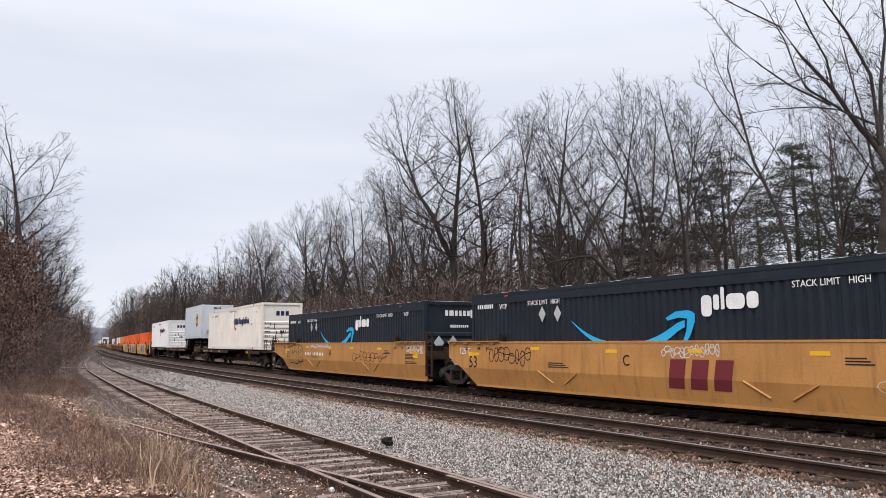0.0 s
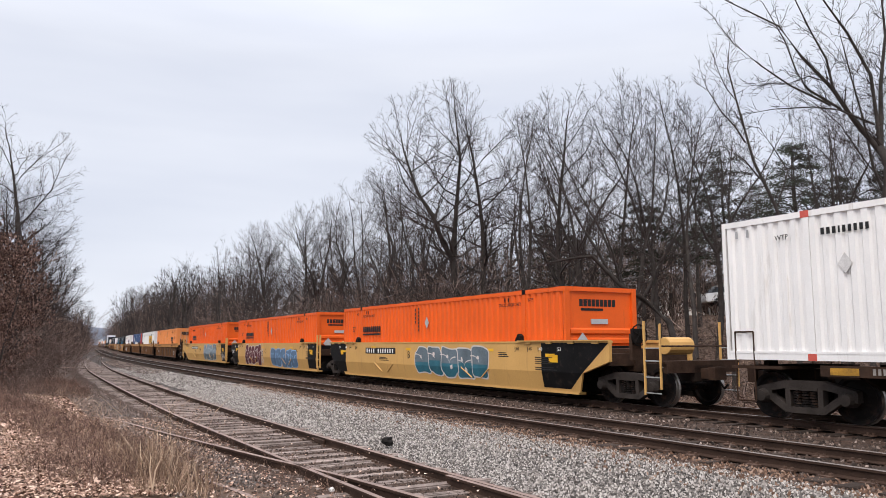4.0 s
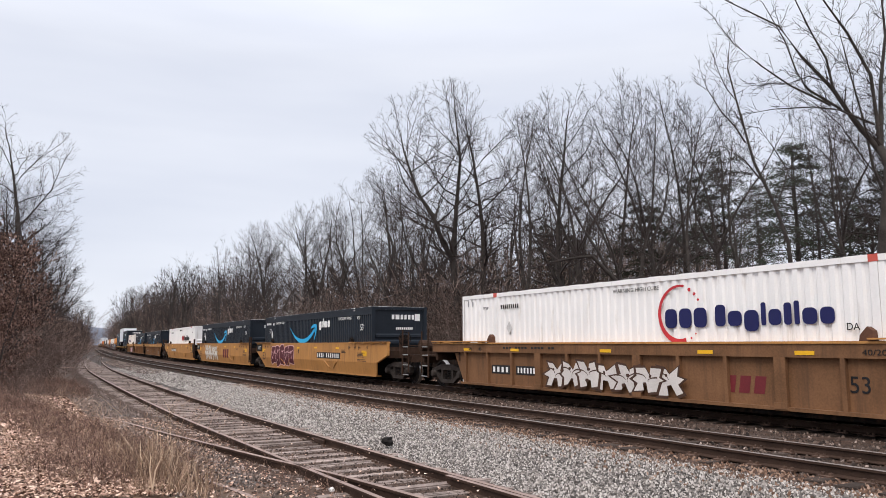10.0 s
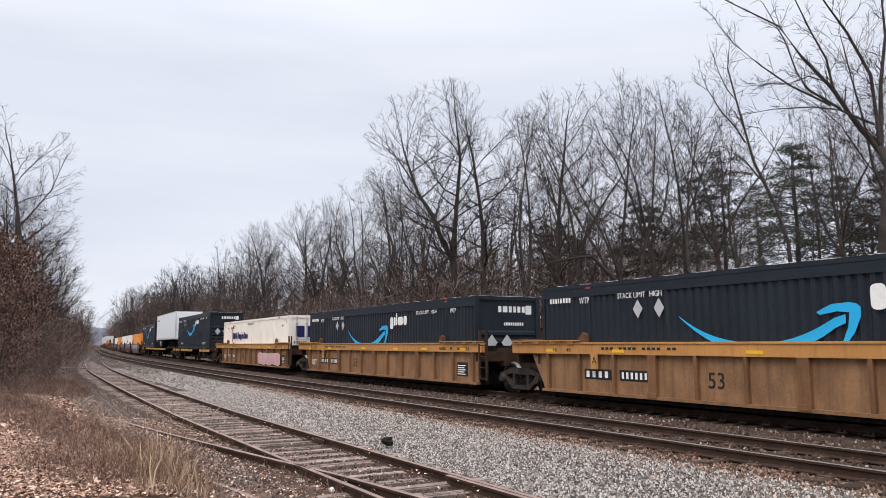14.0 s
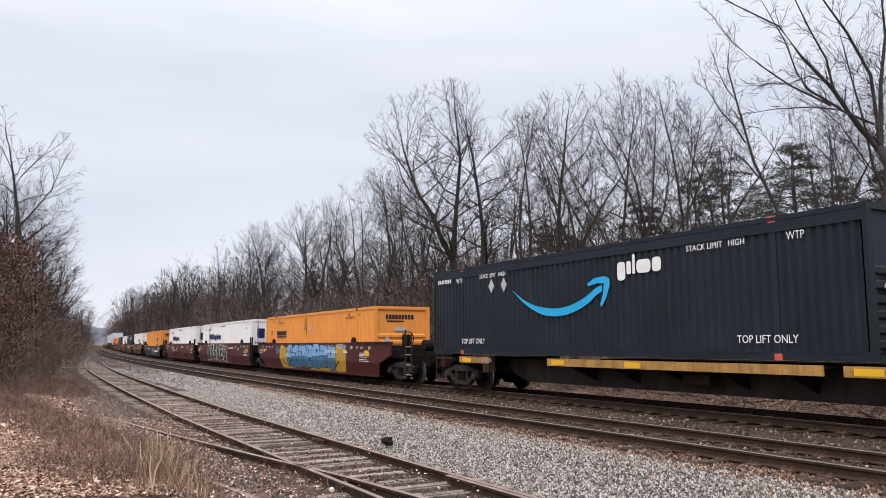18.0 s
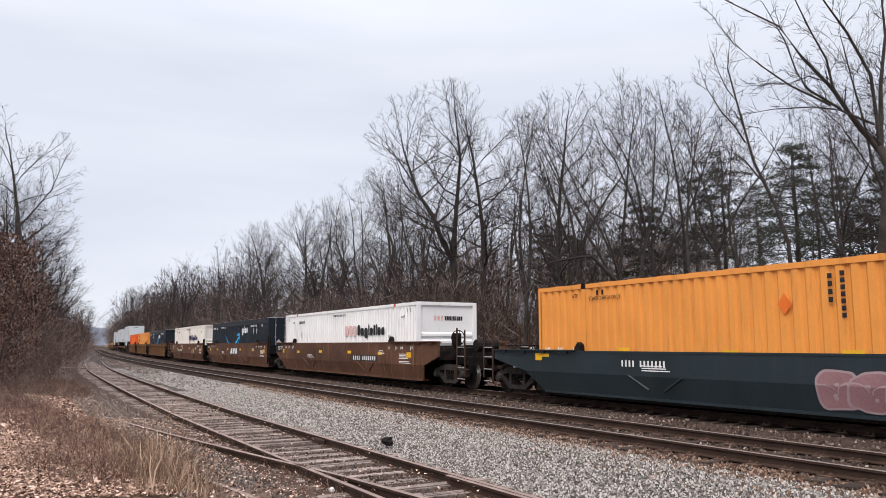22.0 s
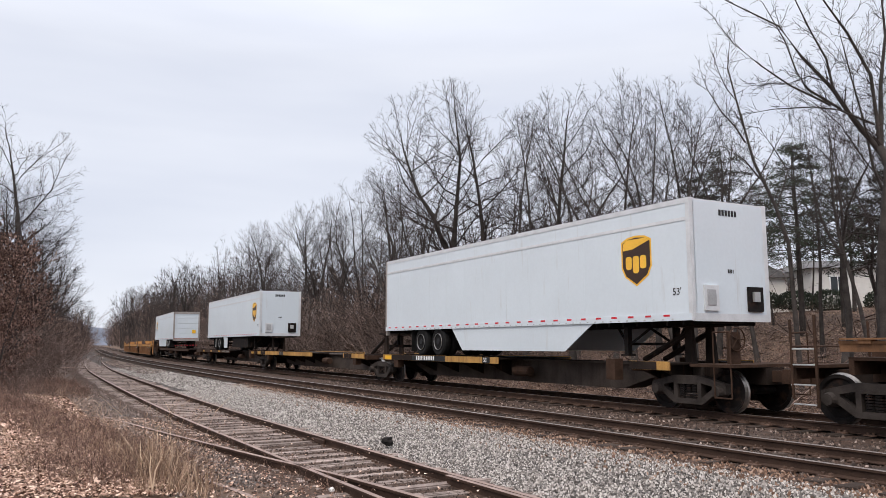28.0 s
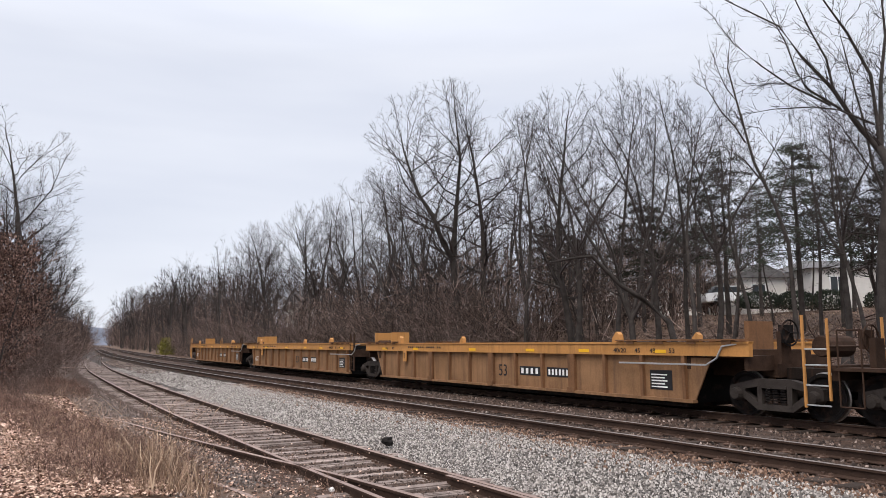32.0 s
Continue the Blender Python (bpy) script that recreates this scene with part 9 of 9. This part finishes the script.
    number_panel(c, 10.7, 12.4, 1.06, 1.26, -1.463, False)
    schneider(449.25, WZ, M_AMBER, "amber-orange ribbed container with black word shapes")
    c = smooth_well(469.05, M_OXIDE, None, False, False, "", "oxide-red plate-sided well car with dark green and white graffiti")
    graffiti(c, 3.0, 9.7, 0.3, 1.52, 6, G_GREEN, G_PALE, -1.45, 74, None, back=G_PURPLE, sharp=True)
    lettering("125T", R(-0.9), 0.98, 0.24, M_SIGN_W, c, -1.454)
    lettering("LD LIMIT 119,600 PER UNIT", R(10.2), 1.2, 0.1, M_SIGN_W, c, -1.454, 1.6)
    stg(469.05, WZ, M_WHITE, 2.8, 4.3, "white ribbed container with doors and large navy shapes", "doors")
    c = smooth_well(488.9, M_OXIDE, None, False, True, "A", "clean oxide-red plate-sided well car with white data marks")
    number_panel(c, 2.76, 4.6, 1.06, 1.26, dark=False)
    lettering("53", R(6.1), 0.86, 0.26, M_SIGN_W, c, -1.454)
    lettering("LD LIMIT 119,600 PER UNIT", R(9.2), 1.2, 0.1, M_SIGN_W, c, -1.454, 1.6)
    stg(488.9, WZ, M_WHITE, 2.8, 4.3, "white ribbed container with doors and large navy shapes", "doors")
    # dark blue single
    c = smooth_well(513.0, M_DBLUE, None, True, True, "", "dark blue low-sided well car with white shapes, faded graffiti", zt=1.28)
    graffiti(c, 8.8, 11.4, 0.26, 1.05, 4, G_ROSE, mat("dull_rose_spray", (0.36, 0.26, 0.27), 0.6), -1.45, 81)
    wordmark(c, R(11.7), R(15.3), 0.62, 0.86, [(0, 0.4), (0, 1)] + [(0, 0.75)] * 6 + [(0, 1)] + [(0, 0.75)] * 3 + [(0, 1)] + [(0, 0.75)] * 4, M_SIGN_W, -1.454)
    number_panel(c, 3.4, 5.1, 0.92, 1.14, dark=False)
    lettering("53", R(15.6), 0.56, 0.28, M_SIGN_W, c, -1.454)
    flat("reflector", [rect(R(16.2), R(16.7), 0.85, 1.22)], M_SIGN_Y, c, -1.458)
    schneider(513.0, WZ, M_AMBER, "amber-orange ribbed container with doors and lock rods", "doors", 12.15, True)
    # brown plate wells
    c = smooth_well(536.75, M_BROWN, None, True, False, "", "rusty brown plate-sided well car covered in dark scrawl")
    scrawl(c, 1.6, 10.0, 0.35, 1.45, G_BLACK, -1.45, 91, 40, 0.009)
    number_panel(c, 10.15, 12.85, 0.8, 1.05)
    lettering("125T", R(-0.9), 1.2, 0.2, M_SIGN_W, c, -1.454)
    stg(536.75, WZ, M_WHITE, 8.86, 4.4, "white ribbed container with faded red and black shapes", "wall", False, M_PINK)
    c = smooth_well(556.4, M_BROWN, None, False, False, "C", "rusty brown plate-sided well car with a black and white mark")
    flat("owner_panel", [rect(R(6.72), R(9.35), 0.8, 1.28)], M_SIGN_K, c, -1.4525)
    block_logo(c, 6.95, 0.87, 2.1, 0.36, M_SIGN_W, -1.456)
    scrawl(c, 4.3, 6.6, 1.02, 1.4, mat("faded_dark_spray", (0.055, 0.032, 0.024), 0.7), -1.45, 92, 11, 0.0075)
    lettering("125T", R(-0.9), 1.2, 0.2, M_SIGN_W, c, -1.454)
    navy(556.4, WZ, "doors", "dark navy ribbed container with doors and bright lock rods", "doors")
    c = smooth_well(576.05, M_BROWN, None, False, True, "", "rusty brown plate-sided well car with bare primer patches")
    number_panel(c, 3.1, 5.9, 0.84, 1.08)
    flat("primer_patch", [rect(R(11.22), R(11.5), 0.78, 1.08), rect(R(11.76), R(12.27), 0.75, 1.15)], mat("tan_primer", (0.42, 0.26, 0.13), 0.7), c, -1.454)
    scrawl(c, 4.6, 6.2, 1.15, 1.5, G_PALE, -1.45, 93, 10, 0.01)
    stg(576.05, WZ, M_CREAM, 8.8, 4.2, "cream-white ribbed container with navy shapes and red ring")
    # brown ribbed wells
    lab = "grimy brown ribbed well car with tan-edged ribs"
    c = ribbed_well(599.8, M_TANB, M_BRDIRT, True, False, "A", lab, ribs=15, chord=1.36)
    navy(599.8, WZ, "old", "dark navy ribbed container with a blue arrow and two grey placards")
    c = ribbed_well(619.4, M_TANB, M_BRDIRT, False, False, "C", lab, ribs=15, chord=1.36)
    schneider(619.4, WZ, M_AMBER, "amber-orange ribbed container with black word shapes")
    c = ribbed_well(639.0, M_TANB, M_BRDIRT, False, True, "B", lab + " and white sprayed figure", ribs=15, chord=1.36)
    car_mark("graffiti", [blob(random.Random(3), R(5.8), 0.7, 0.36, 0.36, 20, 0.06, 1.2)], G_PALE, c, -1.456, 0.003, "white sprayed oval figure", False)
    for k in range(3):
        car_mark("graffiti", arc_strip(R(5.8), 0.7, 0.3 - 0.08 * k, 0.3 - 0.08 * k, 0, 350, 0.03, 0.03, 18), G_BLACK, c, -1.456, 0.006, "", False)
    schneider(639.0, WZ, M_ORANGE, "bright orange ribbed container with black word shapes")
    # third spine set with parcel trailers
    at = (644.8, 661.3, 679.0, 696.1, 713.8, 731.0)
    lab = "dark rusty spine car unit with yellow-edged decks"
    c = spine(at[1], at[0], [(0.85, 9.2), (15.0, 16.3)], lab + " under a trailer", lead=True, hitch=15.9, yellow=True, panels=((1.65, 3.4, M_SPINE), (3.4, 5.9, M_SIGN_K), (8.3, 8.75, M_SIGN_K), (15.0, 15.9, M_SPINE)))
    bars(3.75 - 8.25, 0.935, [0.55] * 4 + [0.25] + [0.55] * 6, 0.14, M_SIGN_W, c, -1.4355, 0.4)
    lettering("53", 8.38 - 8.25, 0.94, 0.13, M_SIGN_W, c, -1.4355)
    trailer(660.5, 16.15, M_TRAILER, "long white parcel trailer with brown shield and side skirts", [3.0, 4.3], front_mark=True, shield=14.4, skirt=[(5.3, 2.03), (6.0, 1.3), (11.5, 1.3), (12.7, 2.03)])
    c = spine(at[2], at[1], [(-0.2, 9.9), (14.2, 16.6)], lab + ", empty", yellow=True, hitch=16.5, panels=((0.5, 1.5, M_SPINE), (4.3, 5.1, M_SIGN_K), (14.3, 15.2, M_SPINE)), marks=False)
    lettering("53", 4.5 - 8.85, 0.94, 0.13, M_FADED, c, -1.4355)
    spine(at[3], at[2], [(-0.5, 9.2), (15.2, 16.6)], lab + " under a trailer", hitch=16.4, words="ALL PURPOSE SPINE CAR", marks=False)
    trailer(695.5, 16.15, M_TRAILER, "long white parcel trailer with brown shield and short skirt", [3.15, 4.45], front_mark=True, shield=14.75, skirt=[(5.75, 2.03), (5.95, 1.75), (6.0, 1.3), (6.1, 1.25), (7.1, 1.25), (7.1, 2.03)], pallet_box=[(8.0, 2.03), (8.3, 1.7), (8.1, 1.3), (12.7, 1.3), (12.7, 2.03)])
    spine(at[4], at[3], [(-0.2, 9.9), (14.2, 16.6)], lab + ", empty", marks=False)
    spine(at[5], at[4], [(0.6, 1.8), (6.4, 15.2), (15.6, 16.8)], lab + " under a reversed trailer", tail=True, hitch=1.4, marks=False)
    trailer(730.8, 16.15, M_TRAILER, "long white parcel trailer seen from its roll-up rear door", [11.7, 12.9], reverse=True, shield=1.45, skirt=[(3.9, 2.03), (4.1, 1.3), (10.5, 1.3), (10.7, 2.03)])
    # empty yellow wells at the end
    lab = "empty yellow ribbed well car with worn paint"
    c = ribbed_well(752.2, M_YELL, M_YELLD, True, False, "B", lab, True)
    c = ribbed_well(771.9, M_YELL, M_YELLD, False, False, "C", lab, True)
    c = ribbed_well(791.6, M_YELL, M_YELLD, False, True, "A", lab + ", last of the train", True)


build_train()


def motions():
    for ob, q, half, z in MOVERS:
        rows = []
        for i in range(0, 33):
            rows.append((float(i), track_pose(q - SPEED * i, half, z)))
        walk(ob, rows)
    # wheelsets turn while they roll past the eye
    for w, q, dx in WHEELS:
        t0, t1 = max(0.0, (q - 34) / SPEED), min(32.0, (q + 2) / SPEED)
        rows = [(0.0, pose(dx, 0, WHEEL_R))]
        f0, f1 = frame(t0), frame(t1)
        a = 0.0
        for f in range(f0 + 1, f1 + 1):
            a += 88.0
            rows.append(((f - 1) / FPS, pose(dx, 0, WHEEL_R, 0, a % 360, 0)))
        if rows[-1][0] < 31.99:
            rows.append((32.0, rows[-1][1]))
        walk(w, rows)


motions()
